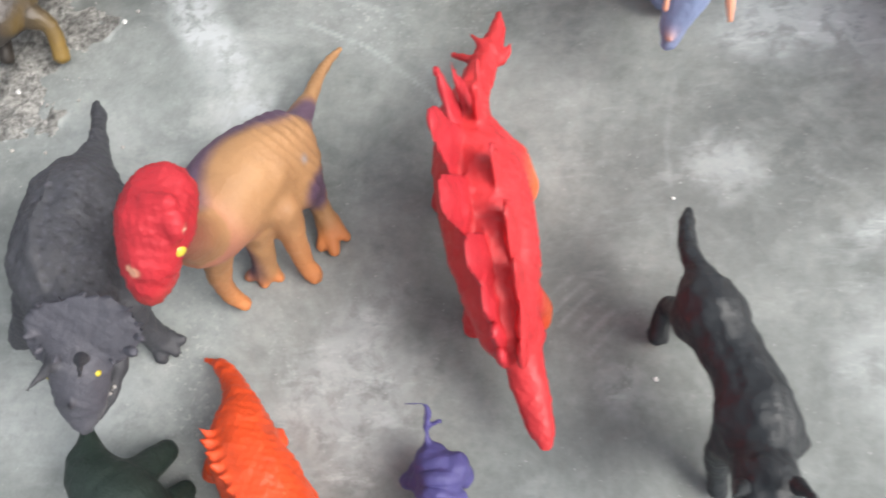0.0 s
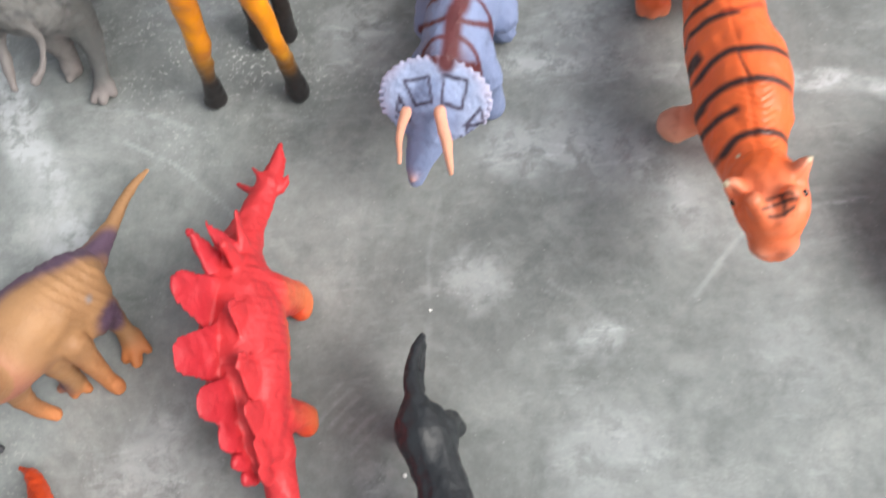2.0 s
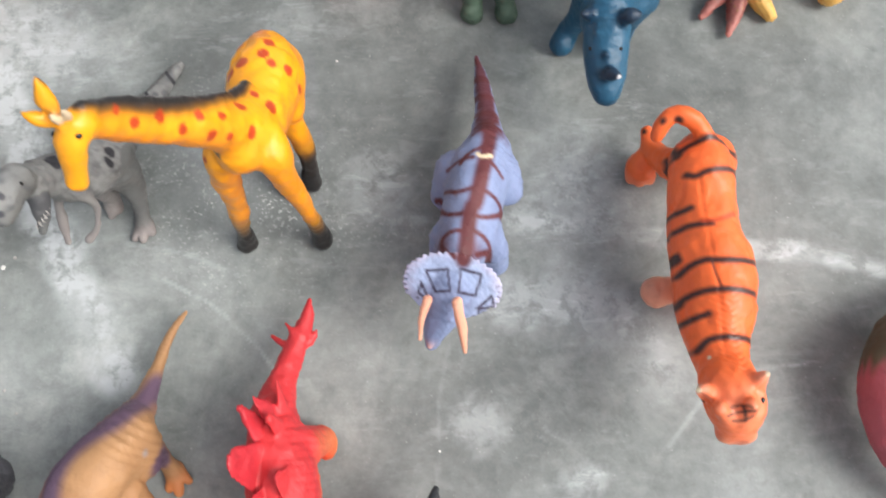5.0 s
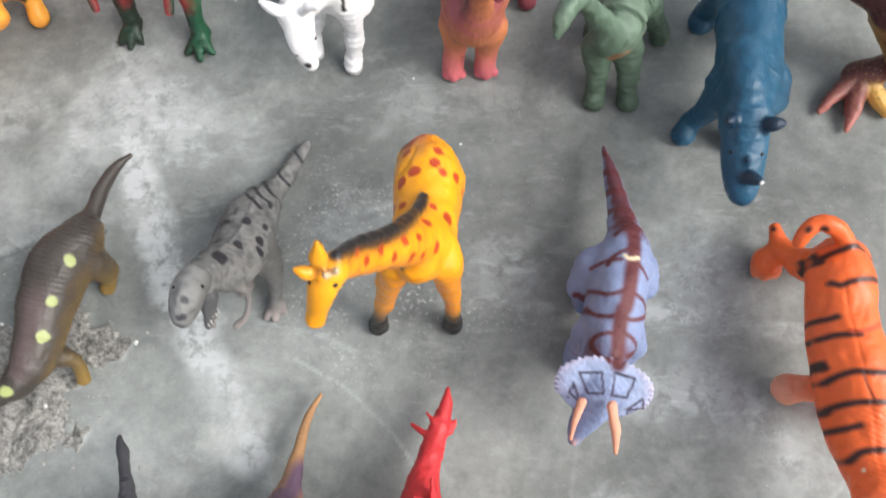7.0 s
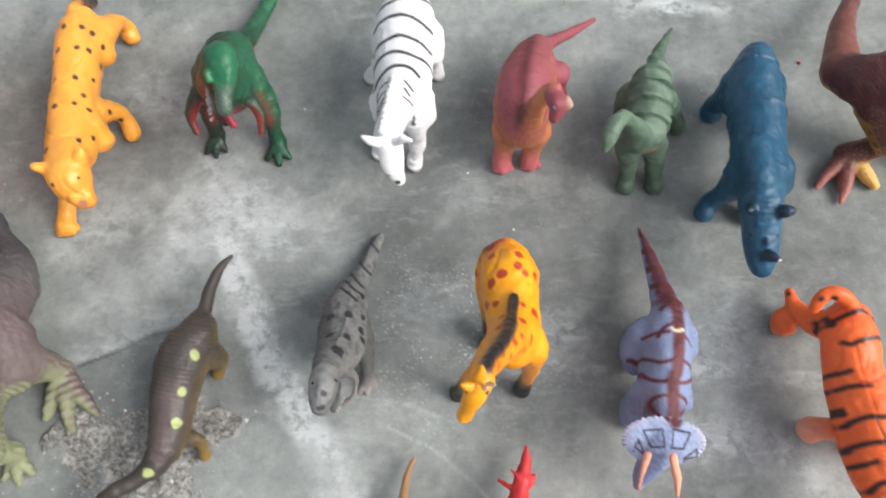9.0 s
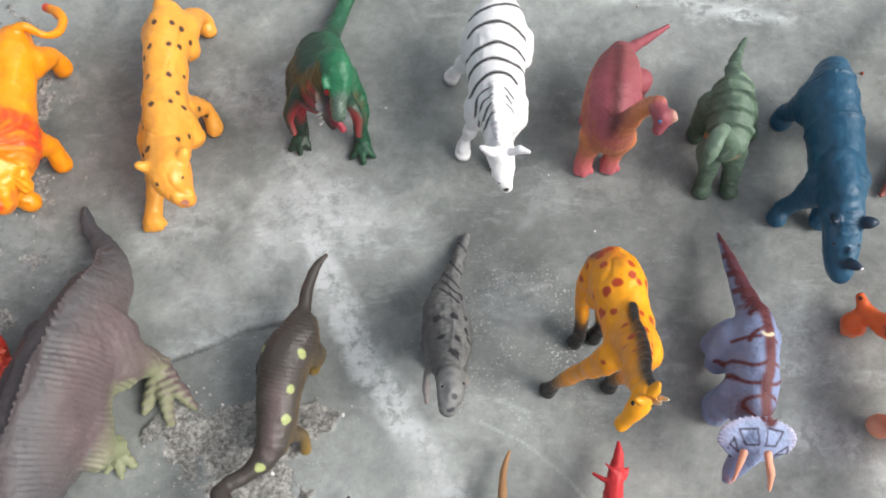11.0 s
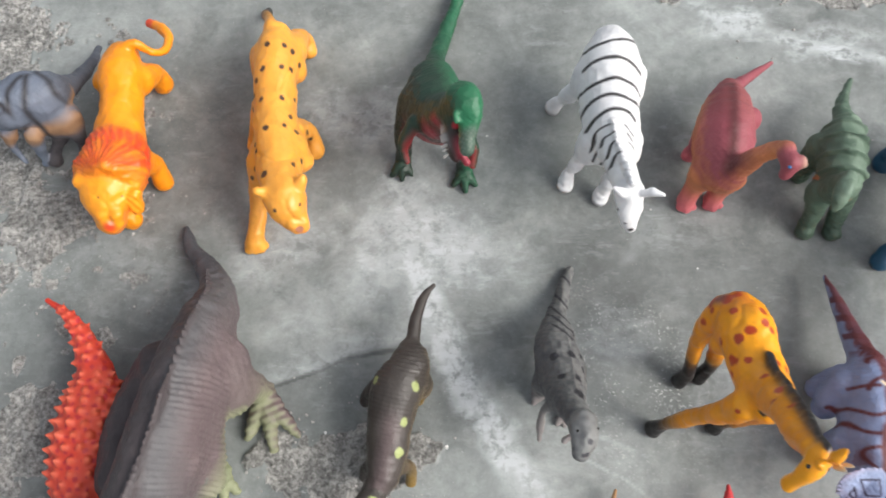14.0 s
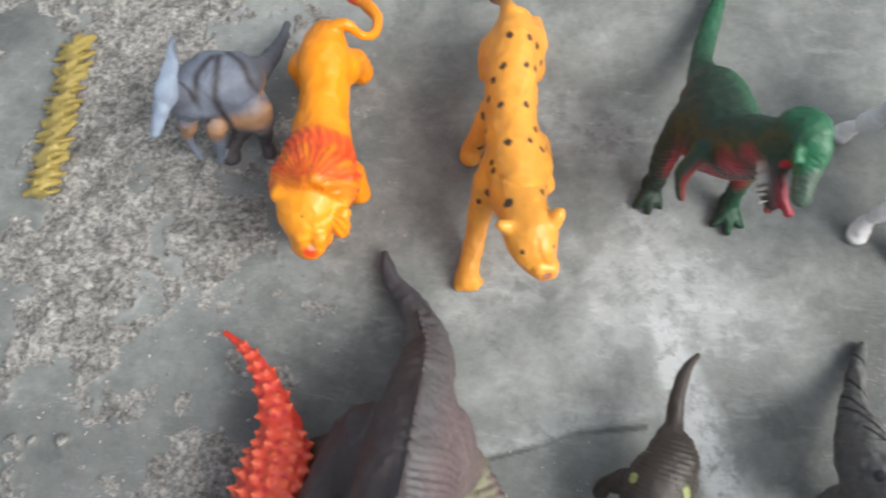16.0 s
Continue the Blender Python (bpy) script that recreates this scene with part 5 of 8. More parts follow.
def toy_tiger():
    f = Figure("toy_tiger", (222, 237), -90.9, "orange tiger toy with painted black stripes and worn ears",
               "toy animal", PLASTIC_SATIN, "toy animals set out in rows", 1.0, 1.5)
    f.chain("body", TIGER, [(-51, 2, 54, 13.5), (-44, 0, 55, 17), (-33, 0, 55, 18.8), (-19, -1, 54, 19), (0, -2, 54, 20.6), (18, 0, 55, 22.2), (36, 0, 56, 21.8), (52, -2, 58, 18.6), (67, -3, 62, 14.8)], tall=1.15)
    h = f.chain("head", TIGER, [(76, -4, 66, 13.5), (89, -4, 76, 15.5), (97, -3, 76, 14.9), (104, -1, 68, 11.5), (107, 1, 62, 9), (108, 2, 58, 8)])
    f.chain("head", PEACH, [(111, -5, 66, 5.2), (112, -2, 61, 4.2)], join=h, blend=0.9)
    f.chain("head", PEACH, [(111, 4, 67, 5.2), (112, 4, 61, 4.2)], join=h, blend=0.9)
    f.chain("head", TIGER, [(100, -16, 92, 3.9), (105, -9, 84, 3)], join=h, blend=1.4)
    f.chain("head", TIGER, [(99, -1, 94, 3.9), (104, -2, 86, 3)], join=h, blend=1.4)
    f.chain("leg", TIGER, [(24, 0, 46, 14.7), (24, -8, 26, 8.7), (23, -16, 14, 9), (23, -21, 12, 10.1)], end=PEACH)
    a = f.chain("leg", TIGER, [(-46, 5, 46, 16.7), (-55, -10, 32, 10.1), (-68, -18, 24, 6.3), (-81, -21, 24, 3.4)])
    f.chain("leg", TIGER, [(-68, -16, 20, 6.7), (-64, -22, 14, 9.1), (-62, -24, 11, 10.3)], join=a, blend=1.4)
    for toe in ((-58, -30, 8), (-56, -24, 8), (-57, -18, 8)):
        f.chain("leg", TIGER, [(*toe, 3.6), (toe[0] + 2.0, toe[1], 6, 3.2)], join=a, blend=0.7)
    f.chain("leg", TIGER, [(40, 14, 44, 12.4), (38, 16, 24, 8), (40, 18, 8, 7.7)])
    f.chain("leg", TIGER, [(-52, 11, 44, 14.6), (-59, 13, 24, 8.7), (-59, 18, 8, 8.3)])
    f.chain("tail", TIGER, [(-54, 2, 68, 5.2), (-60, -4, 74, 5.1), (-64, -10, 78, 5.1), (-66, -18, 78, 4.7), (-62, -24, 74, 4.4), (-57, -27, 68, 3.6)], blend=1.0)
    f.spot(STRIPE, (-61, -26, 79), 2.0, 2.0)
    f.spot(STRIPE, (-61, -17, 80), 2.2, 2.0)
    f.spot(STRIPE, (-80, -24, 27), 2.0, 1.5)
    f.chain("ear", TIGER, [(92, -18, 84, 4.8), (91, -22, 88, 3.7), (91, -25, 90, 1.5)], blend=0.9, end=PEACH)
    f.chain("ear", TIGER, [(89, 5, 86, 4.8), (86, 7, 91, 3.5), (84, 9, 94, 1.2)], blend=0.9, end=PEACH)
    f.crease(1.6, 2.2, [(95, -26), (95, -22), (97, -19)])
    f.crease(1.6, 2.2, [(92, 5), (89, 8), (87, 9)])
    for line in ([(-45, -16), (-48, -13), (-51, -5), (-53, 5), (-50, 22)], [(-31, -13), (-29, -9), (-31, -3), (-33, 11), (-32, 27)],
                 [(-10, -21), (-10, -17), (-11, -13)], [(1, -21), (0, -16), (0, -11), (0, -4)], [(15, -22), (18, -21)],
                 [(26, -21), (23, -17), (21, -10), (22, 1), (21, 19)], [(43, -22), (40, -20), (38, -12), (38, 0), (39, 16)],
                 [(53, -21), (52, -18), (50, -11)], [(69, -17), (64, -12), (63, -3), (64, 14)]):
        f.stroke(STRIPE, 3.6, line, soft=2.0, up=-0.3, low=38)
    f.stroke(STRIPE, 3.0, [(-52, -16), (-45, -15)], soft=2.0, up=-0.3, low=38)
    f.stroke(SPOT_RED, 2.4, [(-2, -9), (-2, -1), (-7, 11)], soft=2.0, up=-0.3)
    f.stroke(STRIPE, 1.0, [(21, -7), (28, -6), (36, -4)], soft=1.2)
    for line in ([(100, -10), (99, -6), (100, -2)], [(104, -12), (102, -6), (102, 0)], [(106, -9), (106, -4), (104, 0)], [(99, -5), (106, -3)]):
        f.stroke(BLACK_PAINT, 1.1, line, steps=2, soft=1.1, low=60)
    f.spot(CREAM, (84, 9, 95), 1.7)
    f.spot(CREAM, (91, -27, 91), 2.2)
    f.spot(CREAM, (73, -14, 77), 1.2)
    f.eye((97, -23, 76), 1.7, EYE_BLACK)
    f.eye((96, 8, 88), 1.7, EYE_BLACK)
    f.wash(PEACH, lambda x, y, z, nx, ny, nz: 0.6 * np.clip((14 - z) / 10, 0, 1), ("leg",))
    f.wash(PEACH, lambda x, y, z, nx, ny, nz: 0.45 * np.clip((x - 82) / 20, 0, 1) * np.clip(nz, 0, 1), ("head",))
    # combed fur down the nape, and the line of the back
    f.relief(lambda x, y, z, nx, ny, nz: 0.45 * np.sin(x * 1.9 + 1.2 * np.abs(y)) * np.exp(-((y + 2) / 7) ** 2) * np.clip((x - 34) / 8, 0, 1) * (x < 82) * (nz > 0.4))
    f.crease(0.4, 1.0, [(-30, -7), (-3, -7), (24, -6), (50, -5), (73, -6)])
    f.crease(0.9, 1.6, [(-14, -19), (-22, -16), (-36, -16)])
    f.lump = 1.1
    return f.build()


def toy_green_red_dinosaur():
    f = Figure("toy_green_red_dinosaur", (315, 144), -101.1, "olive and crimson long-bodied dinosaur toy lying curled",
               "toy dinosaur", RUBBER_MATT, "toy animals set out in rows", 1.3, 1.6)
    f.chain("body", OLIVE_DARK, [(-60, 30, 24, 10.3), (-38, 14, 25, 15.5), (-12, 6, 27, 16), (11, 9, 25, 15.2), (33, 20, 24, 12.1), (47, 38, 24, 9.4)], blend=1.5)
    f.chain("tail", OLIVE_DARK, [(-60, 30, 24, 10), (-76, 51, 17, 6.8), (-85, 80, 8, 2.5)])
    f.chain("head", OLIVE_DARK, [(47, 37, 25, 9.1), (53, 48, 27, 7.9), (54, 60, 24, 4.6)])
    f.chain("leg", OLIVE_DARK, [(-33, 32, 18, 7.5), (-36, 49, 6, 5.5)])
    f.chain("leg", OLIVE_DARK, [(18, 35, 18, 7.2), (9, 53, 6, 5.3)])
    f.wash(RASPBERRY, lambda x, y, z, nx, ny, nz: np.clip((x + 22 + 3 * np.sin(z)) / 12, 0, 0.9) * (z > 12))
    return f.build()


def toy_grey_tyrannosaur():
    f = Figure("toy_grey_tyrannosaur", (-145, 301), -92.1, "grey tyrannosaur toy with black flecks and open toothed jaws",
               "toy dinosaur", RUBBER_MATT, "toy animals set out in rows", 1.0, 1.4)
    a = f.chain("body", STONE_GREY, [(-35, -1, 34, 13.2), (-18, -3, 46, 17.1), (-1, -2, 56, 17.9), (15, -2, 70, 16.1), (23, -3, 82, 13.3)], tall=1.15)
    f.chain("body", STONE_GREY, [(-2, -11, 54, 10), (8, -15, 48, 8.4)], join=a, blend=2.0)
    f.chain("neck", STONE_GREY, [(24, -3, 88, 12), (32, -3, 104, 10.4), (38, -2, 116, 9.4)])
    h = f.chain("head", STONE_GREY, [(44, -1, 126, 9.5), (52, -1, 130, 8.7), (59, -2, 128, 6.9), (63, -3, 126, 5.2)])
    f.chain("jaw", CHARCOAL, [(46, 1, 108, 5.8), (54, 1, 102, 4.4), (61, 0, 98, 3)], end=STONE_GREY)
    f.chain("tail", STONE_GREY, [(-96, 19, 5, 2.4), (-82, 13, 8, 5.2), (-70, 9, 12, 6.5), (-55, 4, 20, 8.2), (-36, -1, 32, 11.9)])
    for k in range(6):
        f.chain("tooth", TOOTH, [(52 + 2.2 * k, 9.5 - 0.9 * k, 112, 0.6), (53 + 2.2 * k, 10 - 0.9 * k, 109, 0.4)], blend=0.4)
    b = f.chain("leg", STONE_GREY, [(0, 5, 50, 15.1), (6, 10, 36, 9.4), (16, 11, 20, 5.7), (26, 10, 9, 4.9)])
    for toe in ((36, 3, 4), (37, 9, 4), (32, 15, 4)):
        f.chain("leg", PALE_CLAW, [(*(26, 10, 7), 4.2), (*toe, 2.2)], join=b, blend=0.7)
    b = f.chain("leg", STONE_GREY, [(3, -4, 50, 13.2), (8, -11, 34, 9.9), (10, -12, 16, 6.5), (14, -13, 8, 6.1)], end=PALE_CLAW)
    f.chain("leg", PALE_CLAW, [(14, -13, 7, 4.2), (20, -16, 4, 2.8)], join=b, blend=0.7)
    f.chain("arm", STONE_GREY, [(32, -2, 84, 4.6), (33, 7, 74, 3.2), (37, 10, 66, 2.4), (46, 7, 58, 2), (52, 0, 52, 1.6)], end=PALE_CLAW)
    f.chain("arm", STONE_GREY, [(27, -10, 76, 4.1), (30, -17, 64, 3), (42, -18, 52, 2.1), (51, -18, 44, 1.7)], end=PALE_CLAW)
    for c, r in (((-11, 4, 72), 2.6), ((1, 13, 68), 2.8), ((9, 5, 84), 2.2), ((23, 2, 104), 4.0), ((-9, -9, 72), 2.6), ((9, -6, 86), 2.4), ((-31, 13, 50), 2.4),
                 ((8, 16, 70), 2.6), ((-11, 15, 62), 2.2)):
        f.spot(CHARCOAL_DARK, c, 1.35 * r)
    for px in ([(-88, 11), (-82, 16), (-78, 19)], [(-71, 2), (-61, 8), (-57, 13)], [(-58, -4), (-44, 6), (-40, 10)],
               [(-49, -7), (-36, 4), (-32, 10)], [(-37, -6), (-29, 3), (-24, 8)]):
        f.stroke(CHARCOAL_DARK, 2.2, px, up=-0.2)
    spine_knobs(f, ("body", "tail", "neck"), STONE_GREY, 1.4)
    for c in ((56, 0, 137), (64, -3, 132), (56, 1, 137), (65, 0, 134)):
        f.spot(CHARCOAL, c, 1.8)
    f.eye((49, -7, 135), 1.2, EYE_BLACK)
    f.eye((47, 8, 132), 1.2, EYE_BLACK)
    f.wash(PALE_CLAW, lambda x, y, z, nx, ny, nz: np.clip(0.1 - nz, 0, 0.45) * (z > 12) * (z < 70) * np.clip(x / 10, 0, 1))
    # lit side painted in: paler ash towards the toy's left
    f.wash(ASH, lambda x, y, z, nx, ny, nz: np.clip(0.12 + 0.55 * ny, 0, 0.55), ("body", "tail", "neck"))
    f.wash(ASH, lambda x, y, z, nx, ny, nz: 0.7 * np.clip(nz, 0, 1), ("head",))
    # folds across the back
    f.relief(lambda x, y, z, nx, ny, nz: 0.15 * np.sin(x * 1.7 + 0.12 * np.abs(y)) * (nz > -0.2), ("body",))
    f.relief(lambda x, y, z, nx, ny, nz: 0.12 * np.sin(x * 1.7), ("tail", "neck"))
    f.lump = 1.3
    f.crease(-1.0, 1.0, [(-45, 1), (-29, 3), (-4, 3), (19, 0)])
    # shaded side painted in: charcoal on what faces the toy's right
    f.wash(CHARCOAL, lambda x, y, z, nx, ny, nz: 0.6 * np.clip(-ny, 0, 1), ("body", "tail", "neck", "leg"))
    f.relief(lambda x, y, z, nx, ny, nz: 0.7 * solid_noise(np.stack([x, y, z], 1), 3.2) * (nz > -0.3), ("body", "neck", "head"))
    f.wash(CHARCOAL, lambda x, y, z, nx, ny, nz: np.clip(1.6 * solid_noise(np.stack([x, y, z], 1), 4.0), 0, 0.55), ("body", "tail", "neck", "head"))
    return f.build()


def toy_spotted_sauropod():
    f = Figure("toy_spotted_sauropod", (-275, 274), -102.9, "dark brown long-necked dinosaur toy with pale green spots",
               "toy dinosaur", RUBBER_SHEEN, "toy animals set out in rows", 1.2, 1.6)
    f.chain("body", BARK, [(-48, 8, 40, 7.8), (-36, 4, 42, 15.4), (-19, -2, 42, 20), (2, -3, 40, 18.6), (27, 0, 38, 15.9), (47, 1, 37, 12.4), (62, -4, 37, 8.6)])
    f.chain("neck", BARK, [(60, -2, 38, 9), (74, -13, 40, 6.1), (82, -23, 43, 5.6), (89, -27, 46, 6)])
    f.chain("head", BARK, [(90, -26, 48, 6.4), (98, -21, 48, 8.3), (106, -18, 46, 6.3)])
    f.chain("leg", BARK, [(-27, 13, 34, 10.4), (-27, 18, 20, 6.2), (-16, 14, 7, 5.4)], end=OCHRE)
    f.chain("leg", BARK, [(38, 9, 30, 8), (38, 20, 22, 4.6), (48, 22, 8, 4.4)], end=OCHRE)
    f.chain("leg", BARK, [(-17, -18, 28, 7.9), (-12, -26, 14, 5.8), (-6, -28, 6, 5)])
    f.chain("leg", BARK, [(40, -8, 26, 6.8), (46, -15, 12, 4.8), (52, -15, 6, 4.4)])
    f.spot(LIME_SPOT, (-20, -16, 50), 3.6)
    f.spot(LIME_SPOT, (-20, 10, 54), 3.6)
    f.spot(LIME_SPOT, (6, 11, 54), 3.6)
    f.spot(LIME_SPOT, (31, 12, 52), 3.6)
    f.spot(LIME_SPOT, (67, -1, 48), 3.6)
    f.wash(OCHRE, lambda x, y, z, nx, ny, nz: 0.7 * np.clip((y - 9) / 5, 0, 1) * np.clip(0.55 - nz, 0, 1), ("body",))
    f.wash(OCHRE, lambda x, y, z, nx, ny, nz: (y > 4) * np.clip((24 - z) / 14, 0, 0.75) * np.clip(0.6 - nz, 0, 1))
    f.chain("tail", BARK, [(-108, 8, 30, 1.9), (-96, 2, 32, 3.8), (-76, 0, 34, 5.2), (-59, 1, 36, 6.5), (-44, -1, 39, 10.1)])
    f.chain("leg", BARK, [(-22, 15, 34, 6.4), (-22, 18, 20, 5.6)], end=OCHRE)
    f.relief(lambda x, y, z, nx, ny, nz: 0.28 * np.sin(x * 1.9 + 0.01 * y * y) * (nz > -0.3) * np.clip((30 - x) / 20, 0.25, 1), ("body",))
    f.wash(MAUVE, lambda x, y, z, nx, ny, nz: 0.6 * np.exp(-((y - 1) / 8) ** 2) * np.clip((x + 5) / 15, 0, 1) * np.clip(nz, 0, 1), ("body",))
    return f.build()


def toy_great_saurian():
    f = Figure("toy_great_saurian", (-421, 317), -95.9, "large grey-purple dinosaur toy with saw-toothed crest and yellowish belly",
               "toy dinosaur", RUBBER_MATT, "toy animals set out in rows", 1.15, 2.0)
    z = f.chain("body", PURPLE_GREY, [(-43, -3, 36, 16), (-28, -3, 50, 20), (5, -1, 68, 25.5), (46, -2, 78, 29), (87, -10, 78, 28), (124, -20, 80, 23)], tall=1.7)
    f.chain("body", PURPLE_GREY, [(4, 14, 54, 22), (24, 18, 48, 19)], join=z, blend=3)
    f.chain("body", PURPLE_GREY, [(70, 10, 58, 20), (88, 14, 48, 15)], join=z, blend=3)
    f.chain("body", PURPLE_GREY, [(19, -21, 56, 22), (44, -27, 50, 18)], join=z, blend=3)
    f.chain("tail", PURPLE_GREY, [(-117, -50, 6, 3.2), (-99, -42, 9, 6), (-83, -26, 13, 9), (-64, -9, 24, 13), (-43, -3, 36, 17)], tall=1.3)
    f.chain("head", PURPLE_GREY, [(128, -26, 96, 23), (156, -33, 100, 21), (187, -40, 94, 14), (208, -44, 90, 9)])
    a = f.chain("leg", PURPLE_GREY, [(14, 4, 64, 27), (18, 17, 52, 22), (17, 29, 38, 15), (17, 36, 22, 11), (18, 39, 12, 9.5)], end=SAGE, blend=4)
    f.chain("leg", SAGE, [(18, 39, 11, 7.4), (37, 36, 10, 6.9), (55, 31, 4, 3.2)], join=a, blend=0.8)
    f.chain("leg", SAGE, [(18, 39, 11, 7.4), (41, 47, 10, 6.9), (63, 53, 4, 3.2)], join=a, blend=0.8)
    f.chain("leg", MAUVE, [(18, 39, 11, 7.4), (34, 55, 10, 6.9), (49, 70, 4, 3.2)], join=a, blend=0.8)
    # far leg, and the far arm below, coloured dark for the shaded side
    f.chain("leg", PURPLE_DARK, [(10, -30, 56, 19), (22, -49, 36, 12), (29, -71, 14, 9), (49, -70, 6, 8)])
    b = f.chain("arm", PURPLE_GREY, [(79, 9, 56, 17), (82, 15, 34, 10), (84, 16, 14, 8)], end=SAGE)
    f.chain("arm", SAGE, [(86, 16, 9, 6), (103, 8, 4, 2.6)], join=b, blend=0.8)
    f.chain("arm", SAGE, [(86, 16, 9, 6), (106, 20, 4, 2.6)], join=b, blend=0.8)
    f.chain("arm", SAGE, [(86, 16, 9, 6), (97, 29, 4, 2.6)], join=b, blend=0.8)
    f.chain("arm", PURPLE_DARK, [(92, -38, 54, 17), (102, -57, 32, 11), (112, -60, 8, 8)])
    crest = f.part_id("crest")
    f.eye((191, -11, 108), 2.6, EYE_BLACK)
    f.eye((196, -54, 108), 2.6, EYE_BLACK)
    # shade of the far flank put into the colour, right of the spine
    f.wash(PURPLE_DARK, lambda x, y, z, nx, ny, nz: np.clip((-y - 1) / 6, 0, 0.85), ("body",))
    f.wash(CHARCOAL, lambda x, y, z, nx, ny, nz: np.clip((-x - 60) / 30, 0, 0.8))
    f.lump = 1.7
    # far thigh, in the same painted shade
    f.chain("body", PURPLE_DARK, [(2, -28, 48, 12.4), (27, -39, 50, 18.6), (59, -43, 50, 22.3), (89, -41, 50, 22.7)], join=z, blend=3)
    spine = smooth_path([(-72, -15, 34), (-50, -4, 60), (-27, -1, 86), (-9, 0, 103), (23, 1, 120), (41, 1, 128), (67, -3, 127), (93, -9, 123), (112, -15, 120)], 5)
    for c in spine:
        f.plate("crest", PURPLE_DARK, c, (0, 1, 0.1), (-0.27, -0.1, 0.96), 7.7, 3.0, 1.5, join=crest)
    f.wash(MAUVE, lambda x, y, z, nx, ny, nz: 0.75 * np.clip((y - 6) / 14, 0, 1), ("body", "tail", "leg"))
    f.wash(SAGE, lambda x, y, z, nx, ny, nz: np.clip((70 - z) / 26, 0, 0.9) * np.clip((y - 12) / 8, 0, 1) * np.clip((x - 22) / 16, 0, 1), ("body", "arm"))
    f.wash(SAGE, lambda x, y, z, nx, ny, nz: np.clip((46 - z) / 16, 0, 0.8) * np.clip(nx + 0.4, 0, 1) * (x > 10), ("leg",))
    f.relief(lambda x, y, z, nx, ny, nz: 0.5 * np.sin(x * 1.5 - 0.2 * y + 2.0 * np.sin(y / 9) + 1.2 * np.sin(z / 7)) * np.clip((x - 4) / 22, 0.12, 1) * np.clip((y + 4) / 6, 0.15, 1), ("body",))
    f.relief(lambda x, y, z, nx, ny, nz: 0.45 * np.sin(x * 0.9 + 0.5 * y) * (z < 24), ("leg", "arm"))
    return f.build()


def toy_ankylosaur():
    f = Figure("toy_ankylosaur", (-511, 272), -91.1, "scarlet armoured dinosaur toy covered in blunt spikes",
               "toy dinosaur", RUBBER_GLOSS, "toy animals set out in rows", 1.2, 1.6)
    f.chain("body", SCARLET, [(-35, 1, 36, 13.5), (-15, 2, 36, 20.5), (11, 0, 36, 24.7), (37, 1, 36, 23.5), (57, 1, 34, 19)], tall=0.9)
    f.chain("tail", SCARLET, [(-96, -46, 36, 2.3), (-83, -27, 38, 4.6), (-64, -12, 38, 8.2), (-41, -1, 36, 12.7)])
    f.chain("head", SCARLET, [(63, 2, 38, 16.2), (77, 3, 36, 13.6), (88, 2, 32, 8.5)])
    f.chain("leg", SCARLET, [(-15, 9, 28, 11.8), (-14, 12, 14, 8.3), (-8, 12, 6, 7.5)], mirror=True)
    f.chain("leg", SCARLET, [(49, 14, 28, 11.4), (52, 17, 14, 8.1), (58, 17, 6, 7.2)], mirror=True)
    armour(f)
    f.dots(CRIMSON, 1.5, 6.5, 41, ("body", "tail"), 20, 0.4)
    return f.build()


